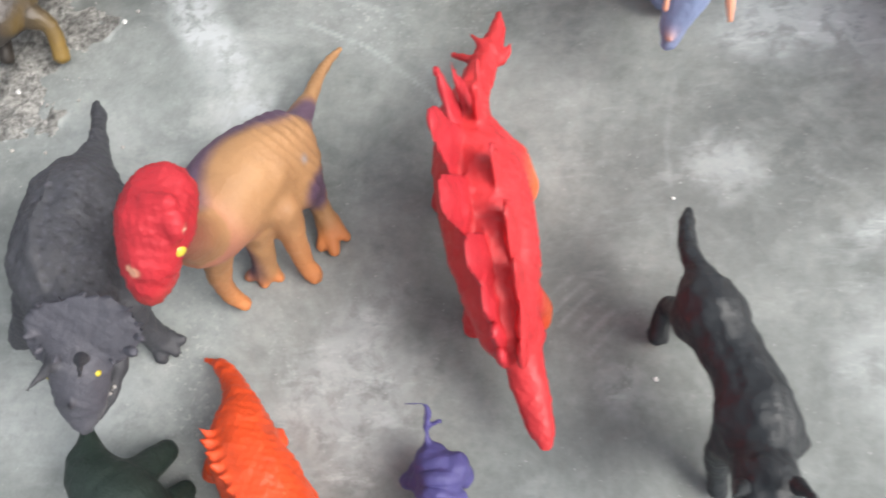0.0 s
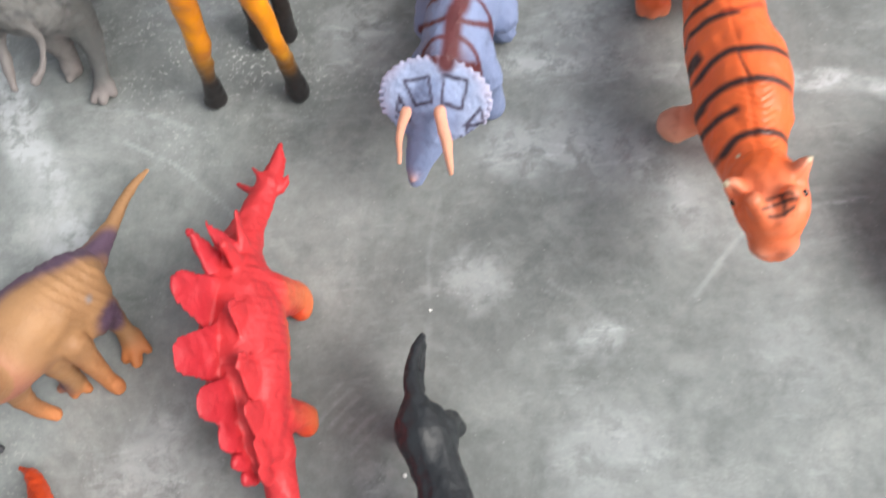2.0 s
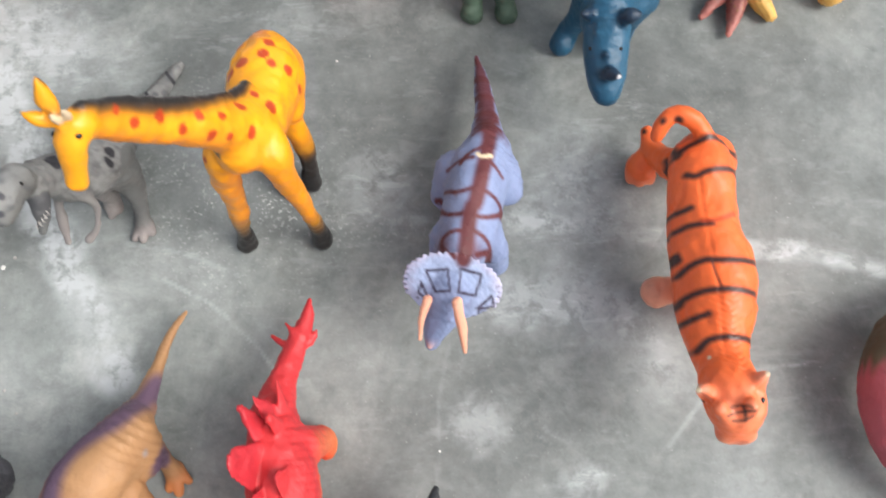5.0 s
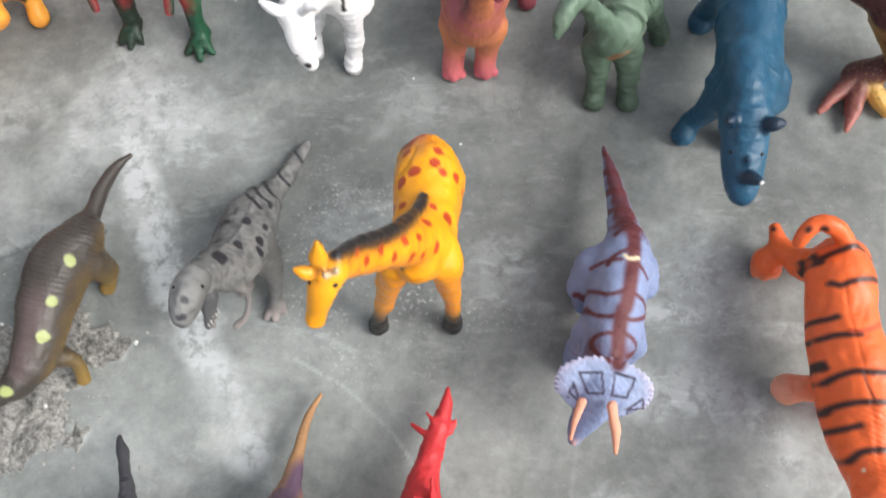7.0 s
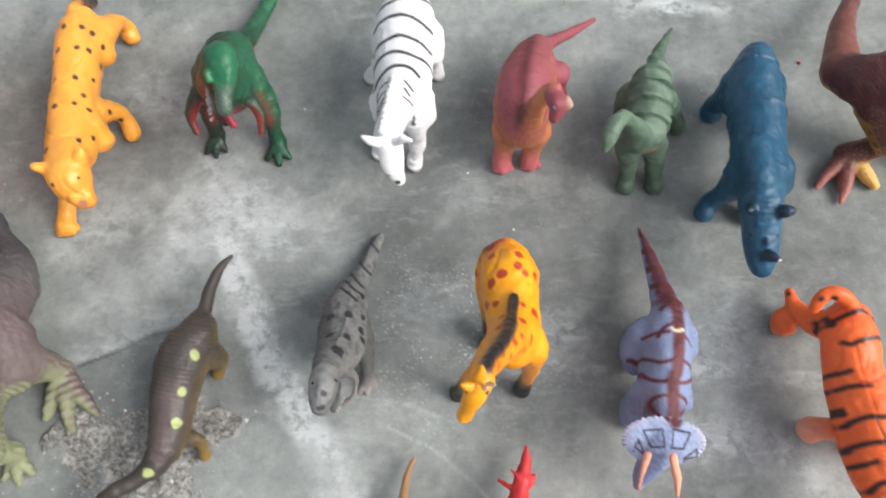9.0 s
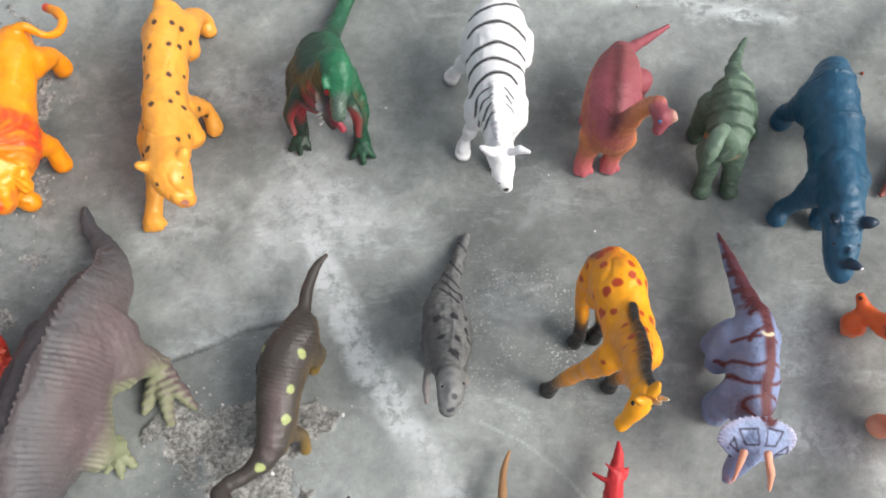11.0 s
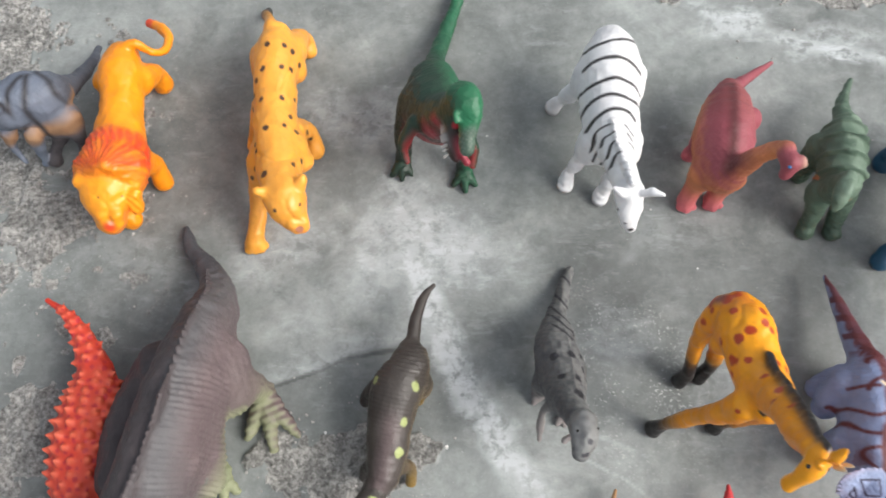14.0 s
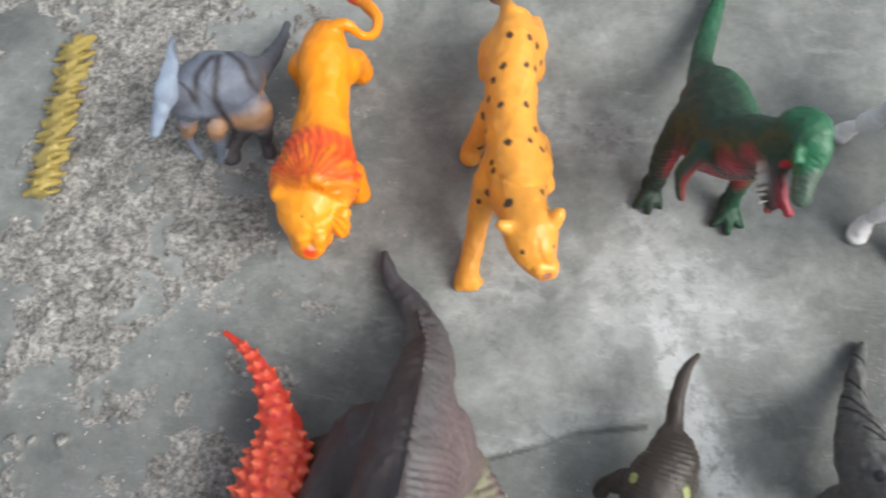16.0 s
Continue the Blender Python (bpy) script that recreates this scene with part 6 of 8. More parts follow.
def toy_crested_hadrosaur():
    f = Figure("toy_crested_hadrosaur", (-582, 538), -153.1, "grey-blue crested dinosaur toy with black bands and tan belly",
               "toy dinosaur", RUBBER_MATT, "toy animals set out in rows", 1.3, 1.6)
    a = f.chain("body", SLATE_BLUE, [(-23, 0, 54, 10.5), (-14, 2, 60, 18.2), (0, 2, 64, 21.4), (16, 6, 68, 16.9), (24, 8, 74, 11.7)], tall=1.08)
    f.chain("body", SLATE_BLUE, [(-10, 9, 52, 14.8), (-6, 17, 40, 11.5)], join=a, blend=2.2)
    f.chain("neck", SLATE_BLUE, [(22, 13, 82, 10.3), (20, 22, 102, 7.5), (20, 30, 118, 6.5)])
    f.chain("head", SKY_BLUE, [(19, 32, 124, 6), (25, 42, 123, 4.8), (31, 48, 119, 3.7), (35, 52, 116, 2.6)])
    f.leaf("crest", SKY_BLUE, (19, 38, 128), (1, 16, 145), (0.00, 0.62, 0.79), 7.5, 3.2, 0.25)
    f.chain("tail", SLATE_BLUE, [(-62, -56, 14, 3.4), (-52, -39, 22, 5.2), (-37, -17, 36, 7.3), (-23, -3, 52, 11)])
    f.chain("leg", SLATE_BLUE, [(-7, 11, 48, 14.9), (-4, 19, 26, 8.6), (9, 24, 12, 4.6), (15, 28, 5, 6)], end=TAN)
    f.chain("leg", SLATE_BLUE, [(-17, 19, 44, 13.2), (-17, 28, 24, 6.8), (-13, 30, 10, 4.2), (-13, 35, 5, 5.6)], end=TAN)
    f.chain("arm", SLATE_BLUE, [(29, 13, 50, 7.8), (35, 16, 32, 3.6), (34, 27, 18, 2.3)])
    f.chain("arm", SLATE_BLUE, [(12, 22, 44, 7.9), (18, 25, 22, 4.1), (23, 26, 5, 3.7)])
    f.eye((18, 41, 124), 1.7, EYE_RED_BEAD)
    f.eye((25, 36, 124), 1.7, EYE_RED_BEAD)
    f.lump = 1.5
    f.wash(SKY_BLUE, lambda x, y, z, nx, ny, nz: 0.5 * np.clip((30 - z) / 16, 0, 1), ("leg", "arm"))
    f.relief(lambda x, y, z, nx, ny, nz: 0.25 * np.sin(x * 1.4) * np.sin(y * 1.5 + z * 0.5), ("body", "neck"))
    for line in ([(13, 19), (5, 6), (-8, -5)], [(-12, -5), (-6, 10), (0, 19), (2, 22), (2, 25)], [(-18, -8), (-24, 3), (-24, 14)]):
        f.stroke(CHARCOAL_DARK, 4.0, line, soft=3.5, up=-0.5, low=30)
    f.wash(CHARCOAL, lambda x, y, z, nx, ny, nz: 0.7 * np.clip((-x - 18) / 14, 0, 1), ("body", "tail"))
    f.wash(SLATE_BLUE, lambda x, y, z, nx, ny, nz: 0.6 * np.clip(1 - np.abs(z - 126) / 8, 0, 1), ("crest",))
    f.wash(TAN, lambda x, y, z, nx, ny, nz: np.clip((58 - z) / 10, 0, 0.85) * np.clip((z - 34) / 8, 0, 1) * np.clip((ny + 0.2) / 0.4, 0, 1), ("body", "leg", "arm"))
    f.wash(CHARCOAL_DARK, lambda x, y, z, nx, ny, nz: np.clip((34 - z) / 10, 0, 0.8), ("leg",))
    return f.build()


def toy_lion():
    f = Figure("toy_lion", (-505, 524), -86.4, "orange-yellow lion toy with red-tinted mane and curled tail",
               "toy animal", PLASTIC_SHINY, "toy animals set out in rows", 1.2, 1.6)
    f.chain("body", LION, [(-57, -1, 56, 12.9), (-40, -1, 56, 18.4), (-16, 0, 56, 17), (10, 0, 56, 18.7), (31, 1, 58, 20.7)], tall=1.12)
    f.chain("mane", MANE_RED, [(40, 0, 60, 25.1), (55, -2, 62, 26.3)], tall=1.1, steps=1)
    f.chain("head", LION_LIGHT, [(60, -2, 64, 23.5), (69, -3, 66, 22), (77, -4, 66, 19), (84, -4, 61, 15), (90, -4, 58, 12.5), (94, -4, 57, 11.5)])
    f.chain("leg", LION, [(-40, 10, 46, 13.8), (-56, 17, 28, 8.5), (-55, 18, 9, 8.8)])
    f.chain("leg", LION, [(40, 11, 46, 12.9), (34, 18, 26, 8.5), (42, 20, 8, 8.7)])
    f.chain("leg", LION, [(59, -14, 44, 12.3), (71, -14, 20, 9.8), (76, -7, 8, 9.5)])
    f.chain("leg", LION, [(-40, -16, 44, 13.9), (-47, -23, 24, 9.4), (-46, -24, 8, 8.8)])
    f.chain("tail", LION, [(-57, 4, 66, 5.8), (-60, 14, 70, 3.9), (-57, 25, 60, 3.4), (-64, 32, 50, 3.5), (-81, 33, 42, 3.6), (-97, 24, 36, 4.1), (-107, 11, 30, 4.2)])
    f.spot(MANE_RED, (-107, 11, 32), 9.0, 4.0)
    f.chain("mane", LION, [(65, 10, 92, 3.2), (62, 25, 78, 3.3), (60, 27, 62, 1.5)], blend=0.8, join=1)
    f.chain("mane", MANE_RED, [(65, 11, 91, 3.2), (65, 24, 76, 3.3), (65, 25, 60, 1.5)], blend=0.8, join=1)
    f.chain("mane", MANE_RED, [(65, 6, 90, 3.2), (69, 21, 75, 3.3), (69, 22, 59, 1.5)], blend=0.8, join=1)
    f.chain("mane", MANE_RED, [(65, 2, 90, 3.2), (64, -21, 75, 3.3), (60, -31, 59, 1.5)], blend=0.8, join=1)
    f.chain("mane", MANE_RED, [(66, -2, 91, 3.2), (61, -22, 76, 3.3), (55, -32, 60, 1.5)], blend=0.8, join=1)
    f.chain("mane", LION, [(65, -1, 92, 3.2), (57, -22, 78, 3.3), (50, -31, 62, 1.5)], blend=0.8, join=1)
    f.chain("mane", MANE_RED, [(64, 2, 93, 3.2), (53, -21, 80, 3.3), (46, -29, 64, 1.5)], blend=0.8, join=1)
    f.chain("mane", MANE_RED, [(63, -2, 94, 3.2), (50, -18, 81, 3.3), (42, -26, 65, 1.5)], blend=0.8, join=1)
    f.chain("mane", LION, [(64, 2, 94, 3.1), (47, -15, 83, 3.3), (39, -22, 67, 1.5)], blend=0.8, join=1)
    f.chain("mane", MANE_RED, [(63, 2, 95, 3.1), (45, -12, 84, 3.3), (36, -17, 68, 1.5)], blend=0.8, join=1)
    f.chain("mane", MANE_RED, [(60, 1, 95, 3.1), (43, -7, 85, 3.2), (34, -11, 69, 1.5)], blend=0.8, join=1)
    f.chain("mane", LION, [(64, 5, 96, 3.1), (42, -3, 86, 3.2), (33, -5, 70, 1.5)], blend=0.8, join=1)
    f.chain("mane", MANE_RED, [(61, 5, 96, 3.1), (42, 2, 86, 3.2), (33, 1, 70, 1.5)], blend=0.8, join=1)
    f.chain("mane", MANE_RED, [(61, 6, 96, 3.1), (42, 7, 86, 3.2), (34, 7, 70, 1.5)], blend=0.8, join=1)
    f.chain("mane", LION, [(64, 6, 96, 3.1), (43, 12, 86, 3.2), (36, 13, 70, 1.5)], blend=0.8, join=1)
    f.chain("mane", MANE_RED, [(61, 9, 95, 3.1), (45, 16, 85, 3.2), (39, 18, 69, 1.5)], blend=0.8, join=1)
    f.chain("mane", MANE_RED, [(63, 8, 95, 3.1), (48, 19, 84, 3.2), (43, 22, 68, 1.5)], blend=0.8, join=1)
    f.chain("mane", LION, [(64, 7, 94, 3.1), (51, 22, 83, 3.2), (47, 25, 67, 1.5)], blend=0.8, join=1)
    f.chain("mane", MANE_RED, [(63, 12, 94, 3.1), (54, 24, 81, 3.2), (51, 27, 65, 1.5)], blend=0.8, join=1)
    f.chain("mane", MANE_RED, [(64, 8, 93, 3.2), (58, 25, 80, 3.2), (56, 27, 64, 1.5)], blend=0.8, join=1)
    f.spot(MANE_RED, (-108, 11, 30), 5)
    # face and mane shaded in the paint, deeper where they turn down
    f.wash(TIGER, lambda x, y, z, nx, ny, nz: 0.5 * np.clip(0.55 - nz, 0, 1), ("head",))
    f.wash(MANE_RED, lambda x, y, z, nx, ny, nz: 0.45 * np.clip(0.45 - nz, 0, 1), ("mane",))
    f.lump = 1.2
    f.wash(LION, lambda x, y, z, nx, ny, nz: 0.30 * np.clip(np.sin(33 * np.arctan2(y - 2, x - 61) + 0.25 * z + 0.5 * x), 0, 1), ("mane",))
    f.wash(CRIMSON, lambda x, y, z, nx, ny, nz: 0.22 * np.clip(-np.sin(33 * np.arctan2(y - 2, x - 61) + 0.25 * z), 0, 1), ("mane",))
    f.wash(LION_LIGHT, lambda x, y, z, nx, ny, nz: np.clip((x - 62) / 12, 0, 0.8), ("mane",))
    f.chain("ear", LION_LIGHT, [(69, -13, 78, 6.5), (68, -19, 80, 5.4), (70, -22, 78, 3.2)], blend=1.0)
    f.chain("cheek", LION_LIGHT, [(94, -6, 68, 5.8), (98, -6, 62, 4.8)], blend=0.8, join=2)
    f.chain("cheek", LION_LIGHT, [(94, 5, 68, 5.8), (98, 4, 62, 4.8)], blend=0.8, join=2)
    f.crease(0.6, 1.5, [(83, 3), (92, 1), (98, 0)])
    f.crease(0.7, 1.8, [(81, -10), (85, -4), (89, 0)])
    f.crease(0.7, 1.8, [(78, 18), (83, 11), (88, 6)])
    f.relief(lambda x, y, z, nx, ny, nz: 0.45 * np.sin(44 * np.arctan2(y + 3, x - 74) + 0.35 * x + 3 * solid_noise(np.stack([x, y, z], 1), 6.0)) * (nz > -0.3), ("mane",))
    f.chain("mane", LION, [(79, 19, 70, 6.2), (86, 18, 60, 5.6)], blend=1.4, join=1)
    f.chain("mane", LION, [(79, -16, 70, 5.5), (84, -16, 60, 4.5)], blend=1.4, join=1)
    f.spot(MANE_RED, (103, -1, 64), 4.5, 4.0)
    f.spot(PEACH, (101, 0, 66), 2.2, 2.0)
    f.spot(BROWN_SPOT, (85, -4, 82), 0.8)
    f.spot(BROWN_SPOT, (82, 11, 75), 0.8)
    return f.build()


def toy_leopard():
    f = Figure("toy_leopard", (-373, 526), -85.7, "golden leopard toy with small black spots and dark tail tip",
               "toy animal", PLASTIC_SHINY, "toy animals set out in rows", 1.2, 1.6)
    a = f.chain("body", LEOPARD, [(-72, 2, 56, 13), (-55, 0, 56, 18), (-31, -1, 56, 18.3), (-5, -2, 56, 17.8), (21, -2, 58, 18.2), (44, 0, 60, 18.8), (61, 2, 64, 16.5)], tall=1.2)
    f.chain("body", LEOPARD, [(-55, -11, 52, 12.8), (-45, -14, 42, 9.8)], join=a, blend=2.4)
    f.chain("body", LEOPARD, [(-55, 11, 52, 12.8), (-45, 14, 42, 9.8)], join=a, blend=2.4)
    f.chain("body", LEOPARD, [(36, -11, 56, 12.9), (47, -15, 46, 10.8)], join=a, blend=2.4)
    f.chain("body", LEOPARD, [(36, 12, 56, 12.9), (43, 17, 46, 10)], join=a, blend=2.4)
    g = f.chain("leg", LEOPARD, [(45, -15, 48, 13.1), (59, -24, 28, 8.3), (78, -28, 14, 7.3), (91, -32, 8, 7.7), (99, -33, 6, 8.9)])
    f.chain("leg", LEOPARD, [(98, -33, 6, 4.5), (105, -39, 4, 3.2)], join=g, blend=0.7)
    f.chain("leg", LEOPARD, [(98, -33, 6, 4.5), (105, -33, 4, 3.2)], join=g, blend=0.7)
    f.chain("leg", LEOPARD, [(98, -33, 6, 4.5), (105, -28, 4, 3.2)], join=g, blend=0.7)
    f.chain("leg", LEOPARD, [(-9, -12, 44, 13.5), (-2, -23, 26, 7.8), (1, -28, 10, 7.6), (6, -30, 6, 8.1)])
    f.chain("leg", LEOPARD, [(16, 9, 46, 12.8), (5, 19, 28, 8.1), (7, 23, 14, 7.3), (16, 24, 6, 7.8)])
    f.chain("leg", LEOPARD, [(-65, 12, 46, 14.3), (-90, 17, 28, 7.9), (-96, 21, 14, 7), (-90, 22, 6, 8.2)])
    f.chain("tail", LEOPARD, [(-78, -2, 66, 5.5), (-95, -6, 54, 4.5), (-107, -10, 40, 4.5)], end=BROWN_SPOT)
    f.chain("tail", BLACK_PAINT, [(-107, -10, 40, 4.5), (-120, -13, 24, 4.5), (-133, -14, 9, 4)])
    # orange shading painted on the undersides and the sides of the face
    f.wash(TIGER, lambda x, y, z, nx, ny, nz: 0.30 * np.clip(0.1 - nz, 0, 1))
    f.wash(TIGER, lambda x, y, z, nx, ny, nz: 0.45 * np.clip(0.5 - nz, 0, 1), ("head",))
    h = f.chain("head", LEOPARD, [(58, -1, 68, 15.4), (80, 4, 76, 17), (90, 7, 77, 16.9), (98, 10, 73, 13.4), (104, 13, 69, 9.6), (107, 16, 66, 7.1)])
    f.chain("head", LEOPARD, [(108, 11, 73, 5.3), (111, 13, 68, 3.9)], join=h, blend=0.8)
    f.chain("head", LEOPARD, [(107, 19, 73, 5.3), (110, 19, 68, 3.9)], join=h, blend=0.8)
    f.chain("ear", LEOPARD, [(86, -6, 86, 5.5), (86, -12, 90, 4.1), (86, -15, 92, 1.4)], blend=0.8)
    f.chain("ear", LEOPARD, [(83, 19, 86, 5.2), (80, 22, 90, 3.8), (78, 24, 93, 1.4)], blend=0.8)
    for c in ((-52, -3, 78), (-53, 10, 74), (-50, 16, 67), (-30, -8, 76), (-31, 8, 75), (-32, 14, 67), (-43, 20, 55), (-2, -10, 75), (-2, 7, 74), (-7, 15, 60), (14, 13, 71),
              (27, 17, 68), (24, 8, 76), (16, 22, 44), (12, 21, 24), (27, -7, 80), (43, -16, 72), (62, 15, 79), (52, 20, 65), (70, -8, 85), (11, -20, 64), (-27, 16, 50),
              (-11, -18, 66), (-22, -15, 71), (54, -19, 60), (56, -25, 49), (37, -17, 72), (-5, -21, 53), (70, -7, 86), (6, -22, 22)):
        f.spot(BROWN_SPOT, c, 2.5)
    f.spot(BROWN_SPOT, (102, 0, 88), 1.7)
    f.spot(BROWN_SPOT, (98, 20, 86), 1.7)
    f.spot(NOSE_PINK, (114, 16, 72), 3.2)
    f.crease(0.9, 1.4, [(110, 6), (108, 13), (109, 19)])
    f.crease(0.9, 1.3, [(49, -13), (59, 1), (56, 13), (49, 18)])
    f.crease(0.8, 1.2, [(-10, 5), (-32, 14), (-49, 16)])
    f.crease(0.7, 1.5, [(97, 9), (103, 10), (108, 14)])
    f.lump = 1.1
    for toe in ((104, -39, 4), (105, -34, 4), (105, -28, 4), (102, -24, 4)):
        f.chain("leg", LEOPARD, [(*(98, -33, 7), 5), (*toe, 2.7)], join=g, blend=0.6)
    for toe in ((106, -39, 3), (108, -34, 3), (108, -28, 3)):
        f.spot(BROWN_SPOT, toe, 0.9)
    f.wash(BROWN_SPOT, lambda x, y, z, nx, ny, nz: 0.5 * np.clip((5 - z) / 4, 0, 1), ("leg",))
    return f.build()


def toy_green_tyrannosaur():
    f = Figure("toy_green_tyrannosaur", (-230, 521), -79.1, "dark green tyrannosaur toy with crimson belly and open jaws",
               "toy dinosaur", RUBBER_SHEEN, "toy animals set out in rows", 1.2, 1.6)
    f.chain("body", FOREST, [(-40, -1, 56, 13), (-24, -6, 62, 22), (-1, -10, 70, 26), (17, -9, 86, 21), (27, -6, 104, 17.5)], tall=1.12)
    f.chain("neck", FOREST, [(26, -6, 106, 17), (34, -1, 128, 14.5), (37, 3, 143, 12.5)])
    h = f.chain("head", GREEN_HEAD, [(31, 2, 143, 9.8), (36, 6, 146, 10), (47, 5, 143, 9), (60, 1, 137, 6.5), (69, -1, 132, 5.5)])
    f.chain("head", GREEN_HEAD, [(48, -6, 149, 2.5), (52, -6, 146, 2.2)], join=h, blend=0.9)
    f.chain("head", GREEN_HEAD, [(49, 9, 149, 2.5), (54, 7, 146, 2.2)], join=h, blend=0.9)
    f.chain("jaw", DARK_BROWN, [(43, -4, 126, 7.4), (54, -8, 116, 6.5), (64, -7, 111, 4.4)])
    for c in ((43, -14, 122), (46, -14, 121), (50, -15, 120), (53, -15, 119), (57, -16, 118), (60, -16, 117), (64, -16, 116)):
        f.chain("tooth", TOOTH, [(c[0], c[1] - 0.6, c[2], 1.0), (c[0] + 0.5, c[1] + 2.0, c[2] + 3, 0.6)], blend=0.4)
    f.chain("tongue", BERRY, [(54, -5, 122, 3.4), (64, -3, 117, 3.4), (71, -1, 114, 2.7)], blend=0.8)
    f.chain("tail", GREEN_HEAD, [(-176, 60, 6, 3.5), (-132, 39, 10, 6), (-95, 18, 17, 7.5), (-67, 5, 30, 9.5), (-44, -1, 50, 13)], end=FOREST)
    a = f.chain("leg", FOREST, [(-12, -24, 66, 14), (-2, -36, 42, 9), (8, -39, 22, 6.5), (10, -40, 8, 7)])
    f.chain("leg", FOREST, [(12, -41, 7, 5.5), (19, -48, 6, 4.2), (23, -54, 3, 2)], join=a, blend=0.8)
    f.chain("leg", FOREST, [(12, -41, 7, 5.5), (22, -44, 6, 4.2), (29, -46, 3, 2)], join=a, blend=0.8)
    f.chain("leg", FOREST, [(12, -41, 7, 5.5), (21, -39, 6, 4.2), (27, -36, 3, 2)], join=a, blend=0.8)
    a = f.chain("leg", FOREST, [(1, 8, 66, 14), (16, 15, 42, 9), (26, 13, 22, 6.5), (30, 12, 8, 7)])
    f.chain("leg", FOREST, [(32, 12, 7, 5.5), (40, 4, 6, 4.2), (44, -2, 3, 2)], join=a, blend=0.8)
    f.chain("leg", FOREST, [(32, 12, 7, 5.5), (43, 9, 6, 4.2), (51, 8, 3, 2)], join=a, blend=0.8)
    f.chain("leg", FOREST, [(32, 12, 7, 5.5), (42, 15, 6, 4.2), (48, 19, 3, 2)], join=a, blend=0.8)
    f.chain("arm", FOREST, [(18, -30, 88, 6), (28, -42, 76, 4.5), (40, -42, 66, 3)])
    f.chain("arm", FOREST, [(33, 7, 90, 6), (44, 13, 78, 4.5), (56, 10, 68, 3)])
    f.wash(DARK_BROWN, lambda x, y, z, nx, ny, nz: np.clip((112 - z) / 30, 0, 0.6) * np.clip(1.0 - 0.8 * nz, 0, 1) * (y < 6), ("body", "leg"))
    f.wash(CRIMSON, lambda x, y, z, nx, ny, nz: np.clip((92 - z) / 16, 0, 0.75) * np.clip((z - 26) / 12, 0, 1) * np.clip(0.25 + 0.6 * nx - 0.7 * np.sign(y + 12) * ny - 0.3 * nz, 0, 1), ("body", "leg", "arm"))
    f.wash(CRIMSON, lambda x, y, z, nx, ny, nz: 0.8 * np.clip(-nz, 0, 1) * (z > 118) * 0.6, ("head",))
    f.lump = 1.4
    f.wash(rgb(0.066, 0.10, 0.078), lambda x, y, z, nx, ny, nz: np.clip((x - 56) / 6, 0, 0.85), ("head",))
    f.wash(rgb(0.30, 0.33, 0.29), lambda x, y, z, nx, ny, nz: 0.35 * np.clip(np.sin(x * 1.9) * np.sin(y * 1.7 + 0.7), 0, 1) * np.clip((x - 57) / 5, 0, 1) * (nz > 0.2), ("head",))
    f.spot(CRIMSON, (48, -6, 133), 3.0, 1.5)
    for c, r in (((36, -22, 104), 9), ((29, -24, 77), 6), ((37, -18, 121), 5)):
        f.spot(BERRY, c, r, 9.0)
    f.relief(lambda x, y, z, nx, ny, nz: 0.3 * np.sin(x * 1.9) * np.sin(y * 1.7) * (x > 52), ("head",))
    f.relief(lambda x, y, z, nx, ny, nz: 0.3 * np.sin(x * 1.3 + 0.2 * y) * np.sin(z * 1.2), ("body", "neck", "leg"))
    f.wash(CRIMSON, lambda x, y, z, nx, ny, nz: 0.8 * np.clip((84 - z) / 14, 0, 1) * np.clip(0.25 - nz, 0, 0.8) * (z > 44), ("body",))
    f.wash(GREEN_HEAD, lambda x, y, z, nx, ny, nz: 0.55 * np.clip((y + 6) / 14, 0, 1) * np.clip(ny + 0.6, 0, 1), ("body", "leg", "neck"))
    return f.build()


